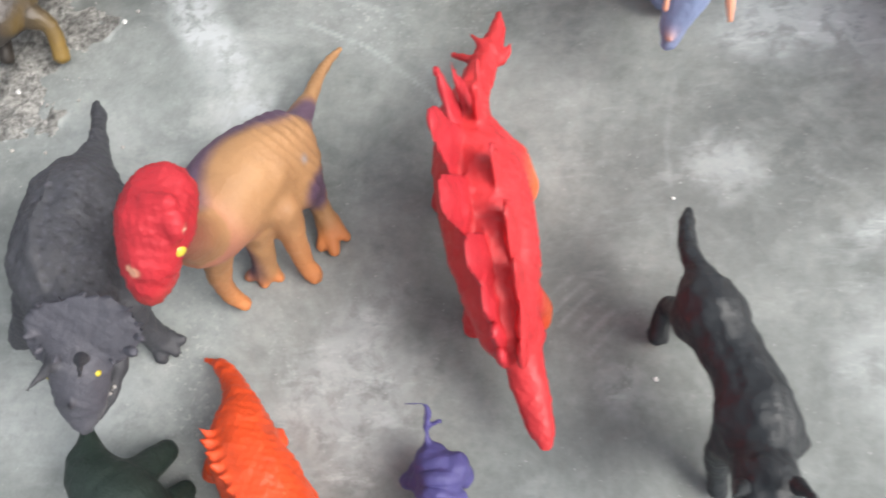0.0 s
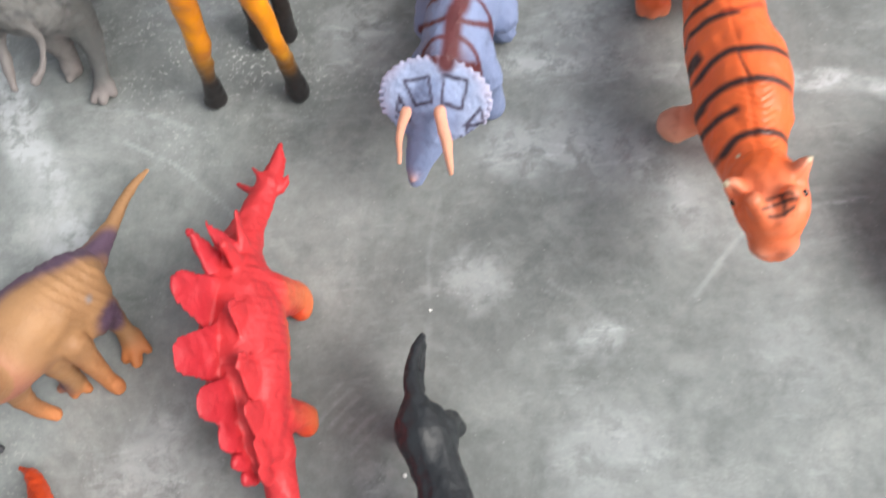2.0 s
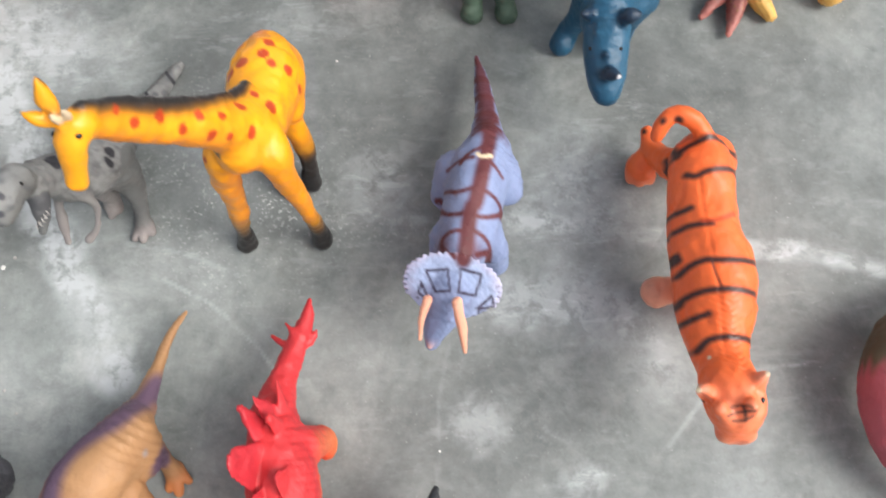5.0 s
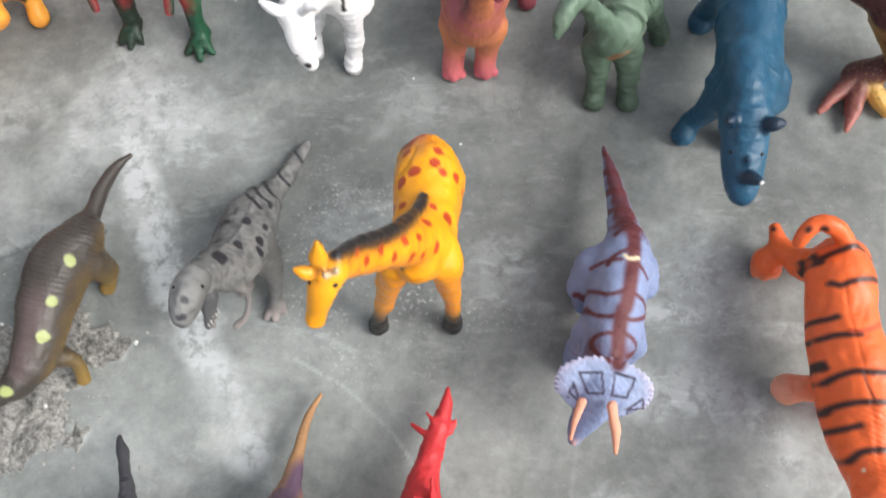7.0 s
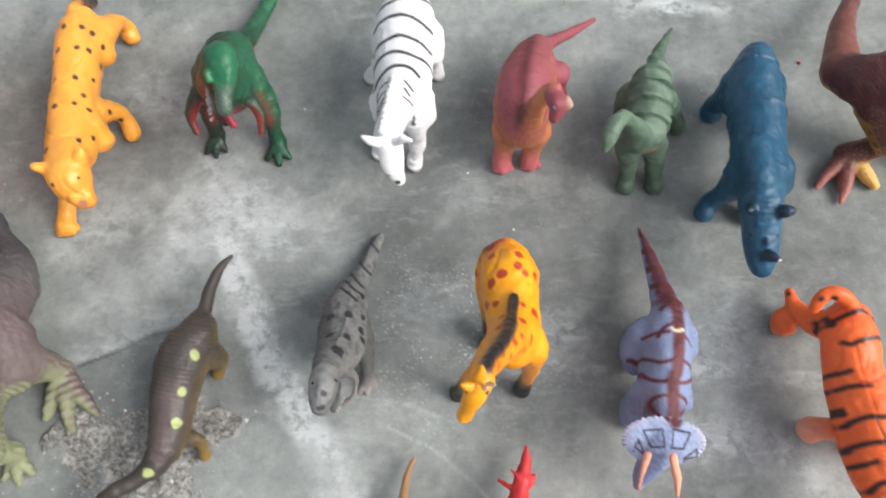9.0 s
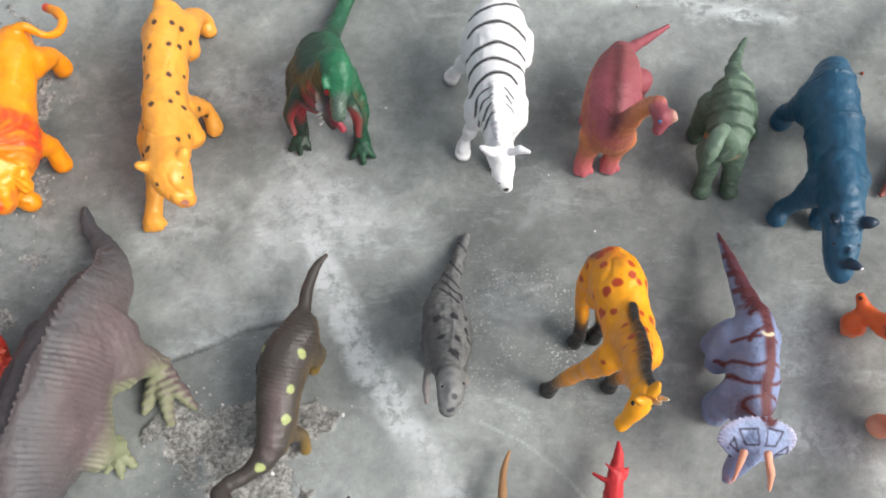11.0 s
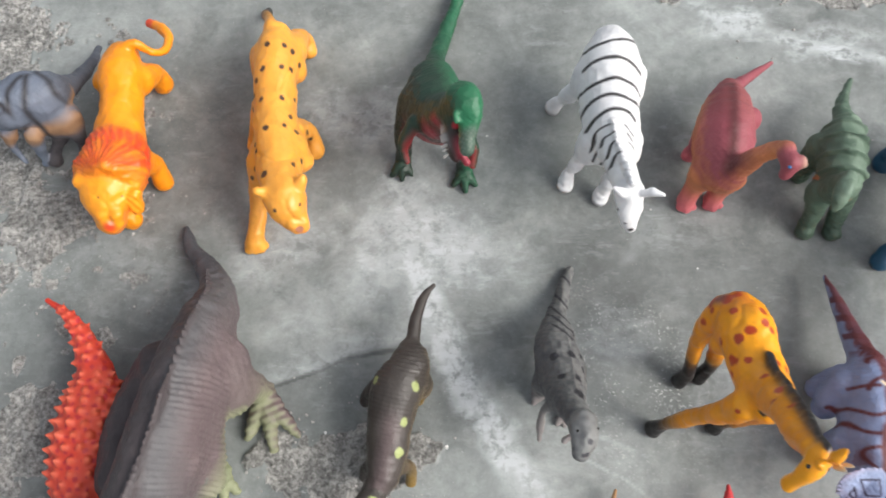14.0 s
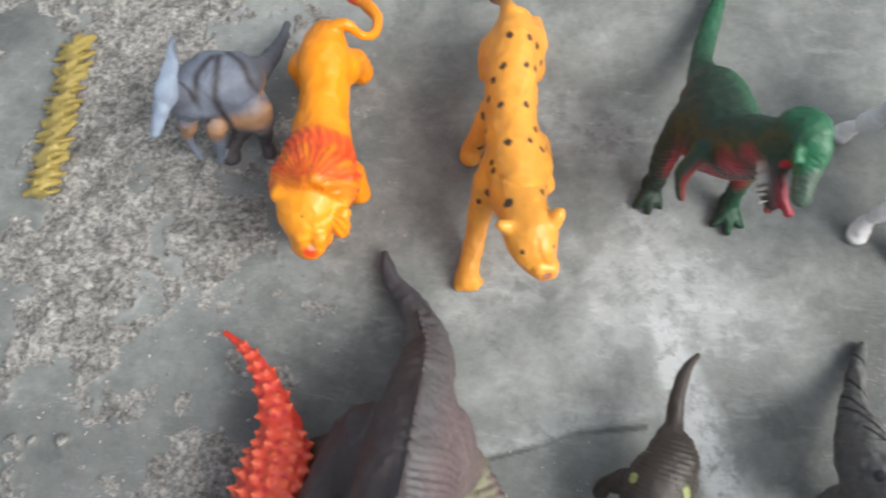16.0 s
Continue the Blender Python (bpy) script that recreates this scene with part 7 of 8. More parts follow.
def toy_zebra():
    f = Figure("toy_zebra", (-91, 527), -95.9, "white zebra toy with thin black painted stripes",
               "toy animal", PLASTIC_SATIN, "toy animals set out in rows", 1.2, 1.6)
    f.chain("body", WHITE, [(-51, 0, 68, 17.9), (-30, -1, 70, 25.6), (-5, -1, 70, 24.8), (22, 0, 71, 23.5), (43, 0, 74, 19.8)], tall=1.12)
    f.chain("body", WHITE, [(-23, -19, 66, 12.8), (-13, -20, 56, 10)], join=0, blend=2.2)
    f.chain("body", WHITE, [(-26, 19, 66, 12.8), (-15, 22, 56, 10)], join=0, blend=2.2)
    f.chain("body", WHITE, [(41, -14, 70, 12.4), (46, -14, 58, 9.7)], join=0, blend=2.2)
    f.chain("body", WHITE, [(40, 15, 70, 12.4), (44, 19, 58, 9.7)], join=0, blend=2.2)
    f.chain("neck", WHITE, [(44, 0, 82, 16.8), (67, -1, 100, 13), (93, -1, 120, 10.2), (108, 0, 130, 9.6)], tall=1.1)
    f.chain("head", WHITE, [(110, 1, 130, 10), (117, 3, 122, 8.8), (123, 5, 112, 6.4), (126, 7, 107, 5.1)])
    f.chain("mane", WHITE, [(34, -4, 96, 2.3), (60, -4, 112, 2.6), (86, -3, 130, 2.9), (110, -2, 148, 2.4)], blend=0.7)
    f.chain("ear", WHITE, [(113, 9, 140, 2.8), (114, 13, 146, 3.2), (117, 19, 150, 1.2)], blend=0.8)
    f.chain("ear", WHITE, [(114, -7, 140, 2.8), (115, -11, 145, 2.8), (114, -15, 148, 1.2)], blend=0.8)
    f.chain("leg", WHITE, [(39, -14, 58, 10.7), (41, -18, 36, 6), (44, -20, 28, 6.8), (45, -22, 18, 4.6), (49, -24, 11, 6.2), (54, -25, 4, 7.3)])
    f.chain("leg", WHITE, [(51, 11, 60, 10.7), (55, 12, 38, 6.4), (57, 11, 28, 7.4), (59, 9, 17, 4.9), (61, 8, 10, 6.7), (64, 7, 4, 7.6)])
    f.chain("leg", WHITE, [(-26, -16, 58, 14), (-27, -24, 36, 6.7), (-26, -27, 26, 7.9), (-26, -32, 16, 5), (-25, -36, 10, 6.4), (-24, -38, 4, 7.6)])
    f.chain("leg", WHITE, [(-28, 16, 58, 14), (-35, 21, 34, 7.3), (-33, 22, 16, 5.3), (-29, 23, 4, 7)])
    f.chain("tail", WHITE, [(-54, 2, 84, 4.6), (-57, -4, 76, 4.3), (-56, -11, 66, 4.4)], end=BLACK_PAINT)
    f.spot(BLACK_PAINT, (130, 7, 110), 2.2)
    f.spot(BLACK_PAINT, (128, 1, 117), 1.0)
    f.eye((120, -5, 122), 1.4, EYE_BLACK)
    f.eye((118, 10, 122), 1.4, EYE_BLACK)
    for line in ([(-35, -25), (-36, -16), (-41, 0), (-48, 22)], [(-18, -25), (-21, -17), (-22, -7), (-21, 7), (-17, 22)], [(0, -26), (0, -19), (-4, -3), (-2, 10), (1, 22)],
                 [(21, -26), (15, -20), (11, -6), (13, 8), (13, 23)], [(38, -22), (30, -16), (24, -4), (25, 8), (30, 15)]):
        f.stroke(BLACK_PAINT, 3.1, line, soft=1.1, up=-0.4, low=56)
    for line in ([(53, -17), (43, -16), (39, -7)], [(60, -14), (53, -12), (50, -6)], [(75, -12), (64, -9), (61, -7)], [(86, -11), (77, -8), (75, -5)],
                 [(39, 5), (47, 12)], [(48, 6), (54, 10)], [(58, 6), (60, 12)]):
        f.stroke(BLACK_PAINT, 2.0, line, soft=0.9, up=-0.4, low=66)
    f.relief(lambda x, y, z, nx, ny, nz: 0.8 * np.sin(x * 1.1) * (nz > 0), ("mane",))
    f.relief(lambda x, y, z, nx, ny, nz: 0.35 * np.sin(z * 1.2), ("leg",))
    f.lump = 1.2
    f.wash(BLACK_PAINT, lambda x, y, z, nx, ny, nz: 0.55 * np.clip((6 - z) / 4, 0, 1), ("leg",))
    f.wash(rgb(0.45, 0.45, 0.46), lambda x, y, z, nx, ny, nz: 0.45 * np.clip(np.sin(x * 0.8), 0, 1) * (nz > 0.2), ("mane",))
    return f.build()


def toy_pink_sauropod():
    f = Figure("toy_pink_sauropod", (15, 505), -107.3, "magenta and orange long-necked dinosaur toy with turned head",
               "toy dinosaur", RUBBER_MATT, "toy animals set out in rows", 1.1, 1.6)
    f.chain("body", MAGENTA, [(-44, -4, 42, 10.4), (-21, -5, 50, 19.4), (5, -5, 55, 24.5), (27, -4, 56, 22.7), (42, 0, 56, 17.7)], tall=1.2)
    f.chain("neck", MAGENTA, [(46, 2, 62, 13.6), (46, 6, 80, 9.4), (46, 10, 102, 7.3), (47, 14, 118, 6.2), (50, 19, 130, 5.6)], end=APRICOT)
    h = f.chain("head", MAGENTA, [(55, 20, 130, 6), (60, 24, 131, 7), (59, 29, 130, 5.4)])
    f.chain("head", MAGENTA, [(63, 25, 127, 5), (67, 24, 123, 4.2)], join=h, blend=1.2)
    f.chain("head", CREAM, [(59, 30, 135, 2.8), (61, 32, 133, 2.6)], join=h, blend=0.9)
    f.chain("tail", MAGENTA, [(-106, 39, 12, 1.7), (-82, 21, 20, 4.4), (-59, 5, 32, 6.4), (-40, -3, 42, 10.4)])
    for line, toes in (([(43, -12, 44, 13), (47, -13, 24, 8.7), (54, -13, 8, 7.9)], ((60, -16, 4), (61, -10, 4), (57, -5, 4))),
                       ([(38, 11, 44, 13), (41, 10, 24, 8.7), (46, 10, 8, 7.9)], ((52, 7, 4), (52, 13, 4), (48, 18, 4)))):
        a = f.chain("leg", APRICOT, line, end=PINK)
        for toe in toes:
            f.chain("leg", PINK, [(line[2][0], line[2][1], 7, 5), (*toe, 3.2)], join=a, blend=0.7)
    f.chain("leg", MAGENTA, [(10, -14, 42, 13.2), (8, -17, 20, 7.4), (9, -19, 7, 6.4)], end=PINK)
    f.chain("leg", MAGENTA, [(-21, 16, 42, 12.2), (-23, 20, 20, 7.9), (-20, 25, 6, 7.5)])
    f.stroke(MAROON_PAINT, 8, [(-36, -9), (4, -8), (30, -4), (50, -2)], soft=6)
    f.wash(MAROON, lambda x, y, z, nx, ny, nz: 0.45 * np.clip(nz, 0, 1) * np.clip(-x / 30 + 0.5, 0, 1), ("body",))
    f.wash(APRICOT, lambda x, y, z, nx, ny, nz: np.clip(0.55 - nz, 0, 0.85) * (z > 18) * (x > -25), ("body", "neck"))
    f.crease(0.6, 1.0, [(17, -14), (15, -7), (13, 1)])
    f.relief(lambda x, y, z, nx, ny, nz: 0.2 * np.sin(x * 1.4) * np.sin(y * 1.3), ("body", "neck"))
    f.eye((66, 22, 134), 1.6, EYE_BLUE_BEAD)
    f.wash(MAGENTA, lambda x, y, z, nx, ny, nz: 0.6 * np.clip(nz, 0, 1), ("head", "neck"))
    return f.build()


def toy_green_sauropod():
    f = Figure("toy_green_sauropod", (109, 477), -110.1, "sage green dinosaur toy with ridged back and raised head",
               "toy dinosaur", RUBBER_MATT, "toy animals set out in rows", 1.3, 1.6)
    f.chain("body", SAGE_GREEN, [(-36, 0, 46, 10.1), (-19, -2, 50, 16.5), (5, -1, 52, 18.2), (25, 1, 52, 15.6)], tall=1.15)
    f.chain("tail", SAGE_GREEN, [(-99, 6, 26, 2.1), (-79, 1, 30, 4.7), (-57, -2, 38, 7.2), (-36, 0, 46, 10.1)])
    f.chain("leg", SAGE_GREEN, [(32, -9, 42, 10.9), (41, -4, 24, 8.1), (47, -1, 10, 7.2), (53, 0, 5, 7.7)])
    f.chain("leg", SAGE_GREEN, [(25, 11, 42, 10.9), (34, 18, 24, 8.1), (40, 22, 10, 7.2), (45, 24, 5, 7.8)])
    f.chain("leg", SAGE_GREEN, [(-10, -15, 42, 13.1), (-5, -15, 22, 9.3), (-1, -15, 6, 8.5)])
    f.chain("leg", SAGE_GREEN, [(-13, 12, 42, 12.1), (-17, 24, 20, 8.3), (-17, 32, 6, 7.4)])
    back_ridges(f, SAGE_GREEN)
    f.wash(APRICOT, lambda x, y, z, nx, ny, nz: np.clip(x / 14 - 1.0, 0, 0.6) * (z < 50), ("body",))
    # light on the back put into the green, in bands
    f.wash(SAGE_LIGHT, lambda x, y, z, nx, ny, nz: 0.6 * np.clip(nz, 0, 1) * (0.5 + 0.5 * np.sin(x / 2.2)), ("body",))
    f.lump = 1.7
    # lower legs darkened in the paint as shade, on the toy's right
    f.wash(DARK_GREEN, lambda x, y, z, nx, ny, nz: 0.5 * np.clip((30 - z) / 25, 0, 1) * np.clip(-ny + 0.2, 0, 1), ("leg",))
    f.relief(lambda x, y, z, nx, ny, nz: 0.25 * np.sin(z * 1.2), ("leg",))
    f.chain("neck", SAGE_GREEN, [(35, -3, 60, 12.4), (42, -12, 86, 7.6), (53, -21, 112, 5.6)])
    h = f.chain("head", SAGE_GREEN, [(57, -24, 120, 5.5), (67, -28, 126, 5.8), (78, -30, 125, 5.4), (85, -30, 121, 3.5)])
    f.chain("head", SAGE_GREEN, [(67, -26, 131, 2.3), (76, -29, 131, 1.9)], join=h, blend=0.9)
    # light from above and from the left painted as a paler green
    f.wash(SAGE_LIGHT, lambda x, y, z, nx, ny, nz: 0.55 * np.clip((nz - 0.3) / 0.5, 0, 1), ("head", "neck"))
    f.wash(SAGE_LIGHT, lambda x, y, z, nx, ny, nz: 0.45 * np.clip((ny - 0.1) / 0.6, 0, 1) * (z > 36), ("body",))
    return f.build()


def toy_rhinoceros():
    f = Figure("toy_rhinoceros", (184, 440), -98.5, "teal blue rhinoceros toy with dark horns",
               "toy animal", RUBBER_SHEEN, "toy animals set out in rows", 1.2, 1.6)
    a = f.chain("body", TEAL, [(-72, 6, 58, 14.1), (-50, 2, 60, 19.5), (-16, 3, 60, 20.9), (20, 3, 62, 20), (49, 2, 66, 16.5)], tall=1.18)
    f.chain("body", TEAL, [(-51, -7, 52, 13.6), (-40, -7, 40, 10.5)], join=a, blend=2.4)
    f.chain("body", TEAL, [(-53, 17, 52, 13.6), (-42, 24, 40, 10.5)], join=a, blend=2.4)
    f.chain("body", TEAL, [(30, -8, 56, 13), (37, -7, 44, 10.4)], join=a, blend=2.4)
    f.chain("body", TEAL, [(26, 19, 56, 13), (32, 25, 44, 10.4)], join=a, blend=2.4)
    f.chain("body", TEAL, [(25, -6, 80, 12.9), (50, -5, 84, 10.9)], join=a, blend=3)
    h = f.chain("head", TEAL, [(64, -1, 72, 15.8), (77, 0, 67, 14.5), (91, 2, 60, 12.9), (101, 4, 54, 11.2), (107, 5, 52, 8.6)])
    f.chain("ear", TEAL_DARK, [(75, 7, 80, 3.8), (75, 11, 86, 4.9), (75, 16, 88, 1.6)], blend=0.8)
    f.chain("leg", TEAL, [(32, -6, 46, 13.6), (37, -14, 26, 8.9), (39, -19, 12, 8.1), (46, -23, 6, 8.7)])
    f.chain("leg", TEAL, [(-49, -5, 44, 15.2), (-51, -12, 26, 9.8), (-55, -14, 12, 8.5), (-50, -15, 6, 9.1)])
    f.chain("leg", TEAL, [(36, 16, 46, 13.6), (40, 14, 20, 10.3), (46, 13, 9, 8.6)])
    f.chain("leg", TEAL, [(-51, 15, 48, 17), (-53, 19, 26, 11.2), (-52, 26, 9, 9.5)])
    f.chain("tail", TEAL, [(-69, 1, 70, 3.7), (-79, 5, 62, 2.8), (-91, 14, 40, 2.4)])
    back_folds(f, TEAL, (-58, -20, 30, 52))
    f.eye((91, -12, 72), 1.4, EYE_BLACK)
    f.eye((89, 8, 72), 1.4, EYE_BLACK)
    f.lump = 1.0
    f.crease(-0.9, 1.5, [(83, -7), (84, -1), (82, 5)])
    f.crease(-0.9, 1.5, [(78, -7), (79, -1), (78, 4)])
    f.crease(-0.9, 1.5, [(75, -8), (76, -2), (75, 3)])
    f.crease(-0.9, 1.5, [(71, -9), (72, -3), (71, 3)])
    f.crease(-0.9, 1.5, [(66, -10), (68, -4), (66, 2)])
    f.chain("horn", TEAL_DARK, [(101, 1, 62, 4.2), (105, 4, 70, 4.1), (108, 7, 74, 2.7), (109, 9, 75, 1.4)], blend=0.7)
    f.chain("horn", TEAL_DARK, [(95, 2, 68, 3.1), (95, 0, 75, 1.7)], blend=0.7)
    f.chain("ear", TEAL_DARK, [(71, -10, 78, 3.7), (75, -14, 84, 3.7), (78, -17, 88, 1.2)], blend=0.7)
    f.spot(WHITE, (110, 9, 76), 1.3)
    f.crease(0.9, 1.6, [(77, -10), (79, -2), (78, 5)])
    f.crease(0.7, 1.4, [(82, -8), (84, -1), (82, 6)])
    f.relief(lambda x, y, z, nx, ny, nz: 0.5 * solid_noise(np.stack([x, y, z], 1), 5.0) + 0.35 * solid_noise(np.stack([x, y, z], 1), 2.6))
    return f.build()


def toy_red_theropod():
    f = Figure("toy_red_theropod", (289, 472), -19.2, "oxblood red meat-eating dinosaur toy with yellow-clawed feet",
               "toy dinosaur", RUBBER_SHEEN, "toy animals set out in rows", 1.3, 1.6)
    f.chain("body", OXBLOOD, [(-29, 9, 62, 14), (-13, -2, 74, 20), (6, -2, 82, 23), (26, -8, 92, 21.5), (39, -13, 104, 16)], tall=1.1)
    f.chain("neck", OXBLOOD, [(33, -19, 108, 16.7), (39, -32, 125, 13.7), (45, -44, 135, 12.6)])
    f.chain("head", OXBLOOD, [(44, -48, 138, 13.9), (52, -68, 138, 13), (59, -84, 134, 8.6)])
    f.chain("tail", OXBLOOD, [(4, 152, 20, 4), (-17, 109, 34, 6.8), (-28, 57, 50, 11.1), (-29, 12, 62, 16)], end=MAROON)
    a = f.chain("leg", OXBLOOD, [(4, -13, 62, 19.1), (23, -24, 38, 13.5), (20, -26, 22, 10.1), (4, -32, 10, 10.3)], end=OXBLOOD)
    f.chain("leg", OXBLOOD, [(5, -32, 10, 7.5), (-7, -50, 8, 5.2), (-14, -65, 4, 2.3)], join=a, blend=0.8, end=PINKISH)
    f.chain("leg", OXBLOOD, [(6, -34, 9, 7.5), (7, -55, 8, 6.1), (7, -74, 4, 2.3)], join=a, blend=0.8, end=PINKISH)
    f.chain("leg", OCHRE_LIGHT, [(8, -32, 9, 7.5), (21, -43, 8, 6.5), (32, -52, 5, 3.7)], join=a, blend=0.8)
    f.chain("leg", OXBLOOD, [(43, -3, 62, 19.1), (64, -13, 38, 12.5), (70, -16, 18, 10.1), (67, -25, 9, 9.3)], end=OCHRE_LIGHT)
    f.chain("arm", OXBLOOD, [(41, -25, 80, 6.6), (54, -33, 66, 4.7), (56, -41, 56, 3)])
    f.wash(OCHRE_LIGHT, lambda x, y, z, nx, ny, nz: np.clip(0.1 - nz, 0, 0.8) * (z < 60) * (z > 10))
    f.dots(OCHRE, 0.45, 4.2, 31, ("leg",), 12, 0.5)
    f.relief(lambda x, y, z, nx, ny, nz: 0.45 * np.sin(x * 1.5) * np.sin(y * 1.4 + z), ("body", "leg"))
    return f.build()


def toy_caterpillar():
    f = Figure("toy_caterpillar", (-724, 530), -90.9, "olive-yellow ruffled plastic strip toy lying on rough cement",
               "toy", PLASTIC_SATIN, "toy animals set out in rows", 1.1, 1.6)
    f.chain("body", OLIVE_YELLOW, [(-69, 1, 5, 5.4), (-28, 3, 6, 6.2), (11, 2, 6, 6.1), (62, 1, 5, 5.1)], tall=0.7)
    f.chain("ruffle", OLIVE_YELLOW, [(-63, -12, 4, 1.5), (-61, -1, 10, 1.9), (-67, 9, 11, 1.9), (-74, 12, 4, 1.5)], blend=0.9)
    f.chain("ruffle", OLIVE_YELLOW, [(-56, -12, 4, 1.5), (-58, 1, 13, 1.9), (-60, 8, 9, 1.9), (-72, 13, 4, 1.5)], blend=0.9)
    f.chain("ruffle", OLIVE_YELLOW, [(-55, -9, 4, 1.5), (-53, -2, 8, 1.9), (-57, 10, 13, 1.9), (-63, 10, 4, 1.5)], blend=0.9)
    f.chain("ruffle", OLIVE_YELLOW, [(-50, -15, 4, 1.5), (-51, -2, 8, 1.9), (-49, 10, 12, 1.9), (-59, 15, 4, 1.5)], blend=0.9)
    f.chain("ruffle", OLIVE_YELLOW, [(-42, -8, 4, 1.5), (-41, 2, 13, 1.9), (-49, 7, 9, 1.9), (-57, 8, 4, 1.5)], blend=0.9)
    f.chain("ruffle", OLIVE_YELLOW, [(-40, -14, 4, 1.5), (-41, -1, 10, 1.9), (-41, 10, 11, 1.9), (-50, 15, 4, 1.5)], blend=0.9)
    f.chain("ruffle", OLIVE_YELLOW, [(-37, -10, 4, 1.5), (-35, -2, 7, 1.9), (-38, 10, 13, 1.8), (-43, 11, 4, 1.5)], blend=0.9)
    f.chain("ruffle", OLIVE_YELLOW, [(-29, -11, 4, 1.5), (-31, 0, 12, 1.8), (-32, 8, 9, 1.9), (-43, 12, 4, 1.5)], blend=0.9)
    f.chain("ruffle", OLIVE_YELLOW, [(-25, -12, 4, 1.5), (-24, 1, 11, 1.8), (-31, 8, 10, 1.9), (-38, 13, 4, 1.5)], blend=0.9)
    f.chain("ruffle", OLIVE_YELLOW, [(-24, -10, 4, 1.5), (-24, -3, 7, 1.9), (-21, 11, 13, 1.8), (-29, 10, 4, 1.5)], blend=0.9)
    f.chain("ruffle", OLIVE_YELLOW, [(-16, -14, 4, 1.5), (-15, 0, 10, 1.8), (-21, 9, 11, 1.8), (-28, 15, 4, 1.5)], blend=0.9)
    f.chain("ruffle", OLIVE_YELLOW, [(-10, -8, 4, 1.5), (-13, 1, 13, 1.8), (-15, 8, 9, 1.8), (-25, 8, 4, 1.5)], blend=0.9)
    f.chain("ruffle", OLIVE_YELLOW, [(-9, -14, 4, 1.5), (-8, -2, 8, 1.8), (-11, 10, 13, 1.8), (-17, 15, 4, 1.5)], blend=0.9)
    f.chain("ruffle", OLIVE_YELLOW, [(-4, -10, 4, 1.5), (-6, -2, 9, 1.8), (-4, 10, 12, 1.8), (-13, 10, 4, 1.5)], blend=0.9)
    f.chain("ruffle", OLIVE_YELLOW, [(4, -11, 4, 1.5), (3, 2, 13, 1.8), (-4, 7, 9, 1.8), (-12, 12, 4, 1.5)], blend=0.9)
    f.chain("ruffle", OLIVE_YELLOW, [(5, -12, 4, 1.5), (4, -1, 9, 1.8), (4, 10, 12, 1.8), (-4, 13, 4, 1.5)], blend=0.9)
    f.chain("ruffle", OLIVE_YELLOW, [(8, -9, 4, 1.5), (10, -2, 7, 1.8), (6, 10, 13, 1.8), (2, 10, 4, 1.5)], blend=0.9)
    f.chain("ruffle", OLIVE_YELLOW, [(16, -14, 4, 1.5), (13, 1, 12, 1.8), (12, 8, 9, 1.8), (2, 14, 4, 1.5)], blend=0.9)
    f.chain("ruffle", OLIVE_YELLOW, [(19, -8, 4, 1.5), (20, 1, 11, 1.8), (14, 8, 10, 1.8), (8, 9, 4, 1.5)], blend=0.9)
    f.chain("ruffle", OLIVE_YELLOW, [(21, -14, 4, 1.5), (20, -3, 7, 1.8), (22, 11, 13, 1.8), (15, 15, 4, 1.5)], blend=0.9)
    f.chain("ruffle", OLIVE_YELLOW, [(28, -9, 4, 1.5), (29, 1, 11, 1.8), (23, 8, 10, 1.8), (17, 10, 4, 1.5)], blend=0.9)
    f.chain("ruffle", OLIVE_YELLOW, [(34, -11, 4, 1.5), (31, 1, 12, 1.8), (29, 8, 9, 1.8), (20, 12, 4, 1.5)], blend=0.9)
    f.chain("ruffle", OLIVE_YELLOW, [(34, -12, 4, 1.5), (36, -2, 8, 1.8), (32, 10, 13, 1.8), (28, 13, 4, 1.5)], blend=0.9)
    f.chain("ruffle", OLIVE_YELLOW, [(40, -9, 4, 1.5), (38, -1, 9, 1.8), (39, 10, 12, 1.8), (31, 10, 4, 1.5)], blend=0.9)
    f.chain("ruffle", OLIVE_YELLOW, [(47, -13, 4, 1.5), (46, 2, 13, 1.8), (39, 7, 9, 1.8), (32, 14, 4, 1.5)], blend=0.9)
    f.chain("ruffle", OLIVE_YELLOW, [(48, -8, 4, 1.5), (46, -1, 9, 1.8), (47, 10, 12, 1.8), (40, 9, 4, 1.5)], blend=0.9)
    f.chain("ruffle", OLIVE_YELLOW, [(52, -14, 4, 1.5), (53, -2, 8, 1.8), (49, 10, 13, 1.8), (45, 15, 4, 1.5)], blend=0.9)
    f.chain("ruffle", OLIVE_YELLOW, [(59, -8, 4, 1.5), (56, 1, 13, 1.8), (54, 8, 9, 1.8), (46, 9, 4, 1.5)], blend=0.9)
    f.chain("ruffle", OLIVE_YELLOW, [(62, -11, 4, 1.5), (62, 0, 11, 1.8), (56, 9, 10, 1.8), (51, 12, 4, 1.5)], blend=0.9)
    f.chain("ruffle", OLIVE_YELLOW, [(64, -12, 4, 1.5), (63, -3, 7, 1.8), (64, 11, 13, 1.8), (58, 13, 4, 1.5)], blend=0.9)
    return f.build()



toy_stegosaurus()
toy_parasaur()
toy_styracosaurus()
toy_panther()
toy_spinyback()
toy_purple_figure()
toy_green_figure()
toy_giraffe()
toy_triceratops()
toy_tiger()
toy_green_red_dinosaur()
toy_grey_tyrannosaur()
toy_spotted_sauropod()
toy_great_saurian()
toy_ankylosaur()
toy_crested_hadrosaur()
toy_lion()
toy_leopard()
toy_green_tyrannosaur()
toy_zebra()
toy_pink_sauropod()
toy_green_sauropod()
toy_rhinoceros()
toy_red_theropod()
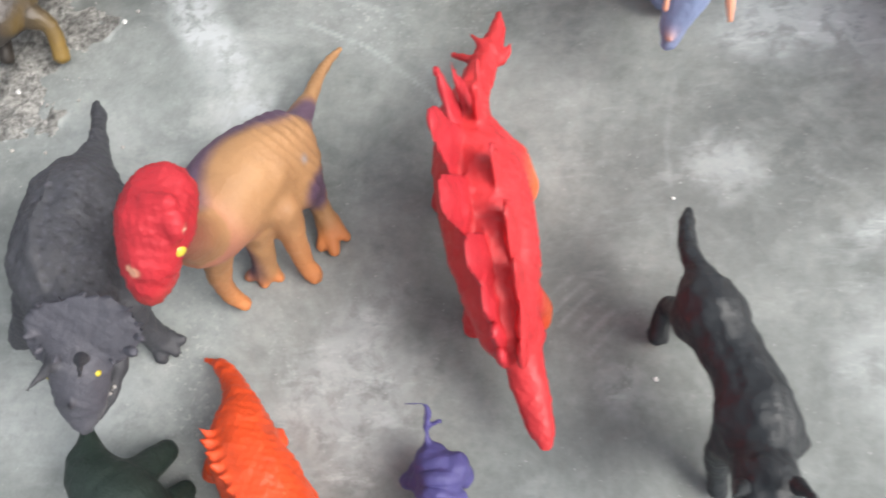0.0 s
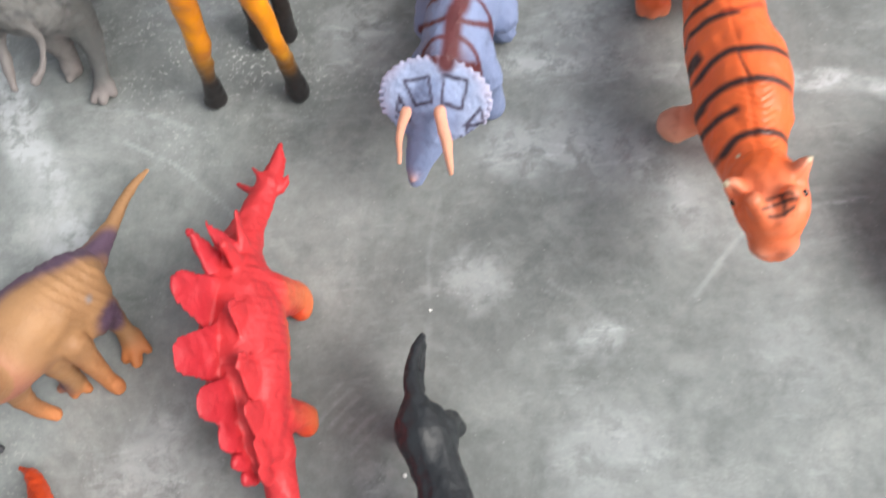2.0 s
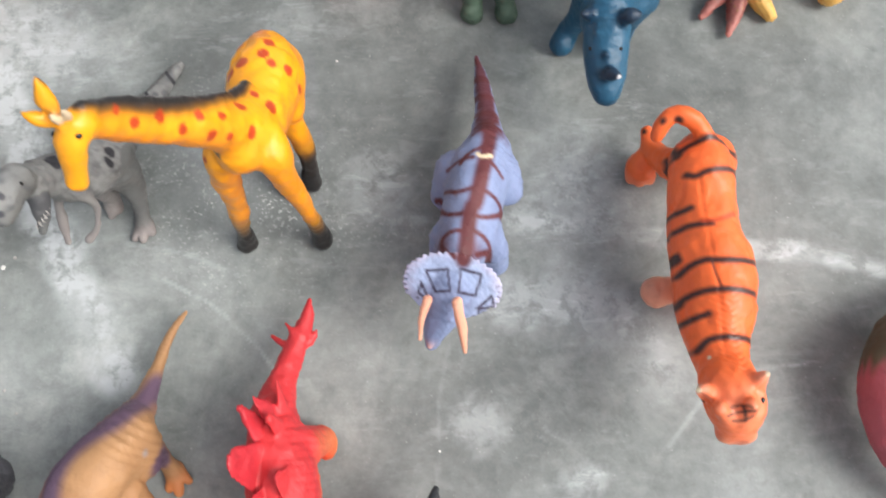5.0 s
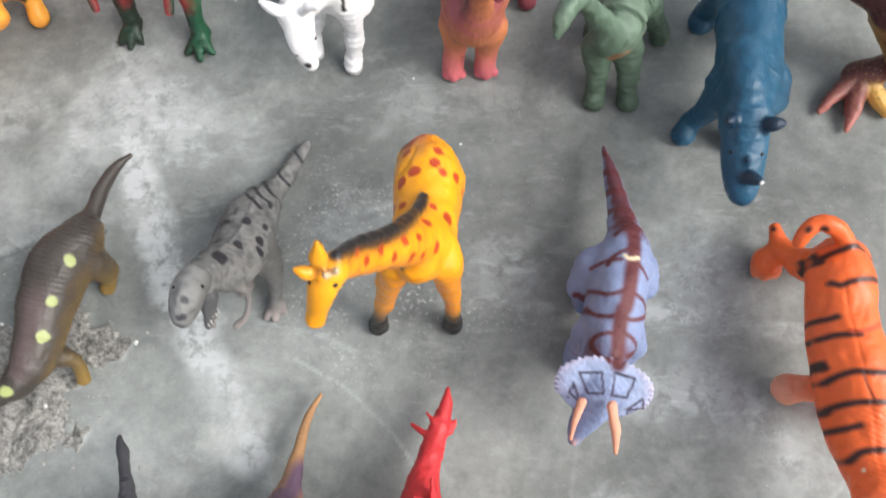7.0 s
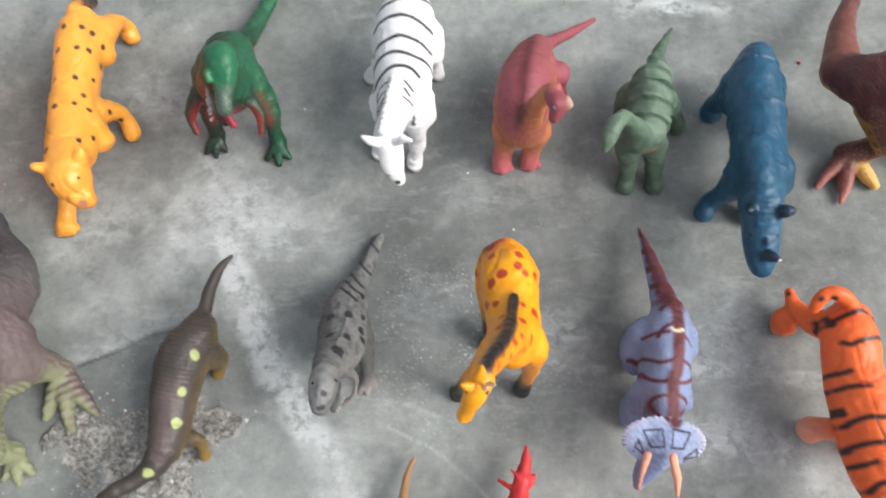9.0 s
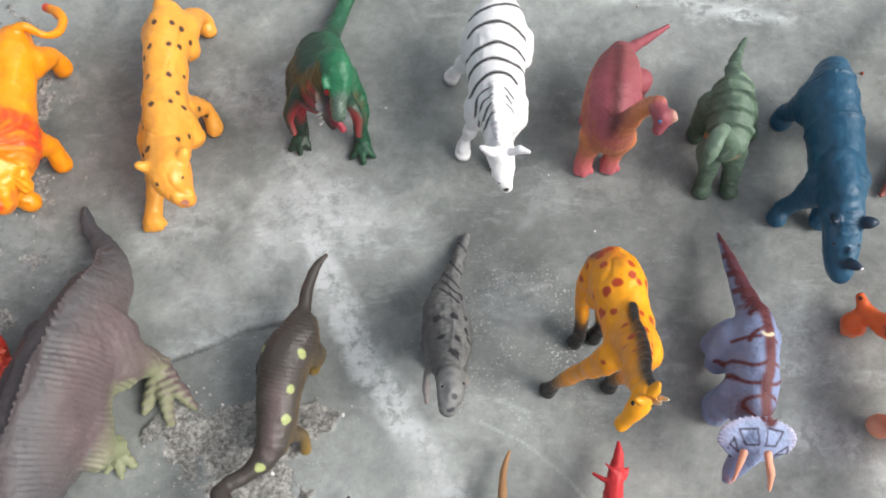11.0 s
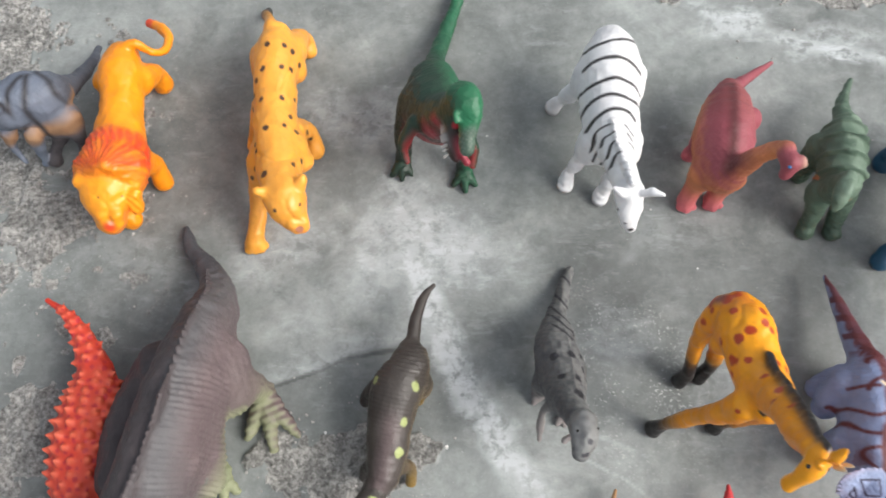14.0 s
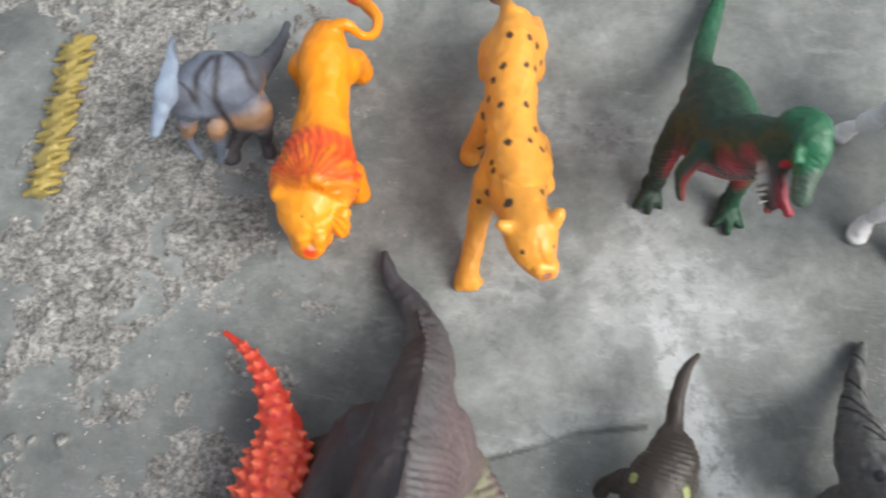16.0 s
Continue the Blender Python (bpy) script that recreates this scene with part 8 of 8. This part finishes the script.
toy_caterpillar()



# ---- small litter on the floor ----
def chip_material(name, colour):
    m, n, l, p = shader(name)
    co = n.new("ShaderNodeTexCoord").outputs["Object"]
    l.new(mixed(n, l, "MIX", noise_node(n, l, co, 900, 3), tuple(0.7 * c for c in colour) + (1,), colour + (1,)), p.inputs["Base Color"])
    p.inputs["Roughness"].default_value = 0.7
    return m


CHIP_WHITE, CHIP_RED, GRIT = chip_material("chip_white", (0.85, 0.85, 0.83)), chip_material("chip_red", (0.42, 0.10, 0.06)), chip_material("grit", (0.46, 0.44, 0.42))


def pebble(bm, rng, c, r):
    """A crooked crumb of a few facets."""
    made = bmesh.ops.create_icosphere(bm, subdivisions=1, radius=r)
    for v in made["verts"]:
        v.co = Vector(c) + Vector((v.co.x * rng.uniform(0.6, 1.4), v.co.y * rng.uniform(0.6, 1.4), v.co.z * rng.uniform(0.4, 0.9)))


def chip(x, y, r, material, label):
    bm = bmesh.new()
    pebble(bm, random.Random(int(x * 7 + y)), (0, 0, 0), r / 1000)
    low = min(v.co.z for v in bm.verts)
    bmesh.ops.translate(bm, verts=bm.verts, vec=(0, 0, -low - 0.0006))
    ob = part("paint_chip", bm, material, None)
    ob.matrix_basis = pose(x / 1000, y / 1000, 0)
    for poly in ob.data.polygons:
        poly.use_smooth = False
    return tagged(ob, label, "chip", "chips on the floor")


for x, y, r in ((-235, 248, 1.7), (47, 37, 1.3), (-292, 205, 1.5), (62, 121, 1.0), (-44, 452, 1.1), (-190, 528, 1.0), (-8, 396, 1.0), (118, 470, 1.2), (-334, 262, 1.4)):
    chip(x, y, r, CHIP_WHITE, "tiny white paint chip lying on the cement floor")
chip(268, 541, 1.8, CHIP_RED, "tiny rust-red crumb lying on the cement floor")


def loose_grit():
    rng = random.Random(8)
    bm = bmesh.new()
    for k in range(420):
        cx, cy, s = rng.choice(((-640, 330, 60), (-640, 560, 55), (-585, 455, 40), (-320, 215, 42), (-350, 235, 36), (180, 690, 90), (-660, 480, 70)))
        x, y = rng.gauss(cx, s), rng.gauss(cy, s * 1.1)
        pebble(bm, rng, (x / 1000, y / 1000, 0.0004), rng.uniform(0.5, 1.5) / 1000)
    ob = part("grit", bm, GRIT, None)
    for poly in ob.data.polygons:
        poly.use_smooth = False
    tagged(ob, "loose pale grit strewn over the broken cement", "grit", "", "stuff")


loose_grit()
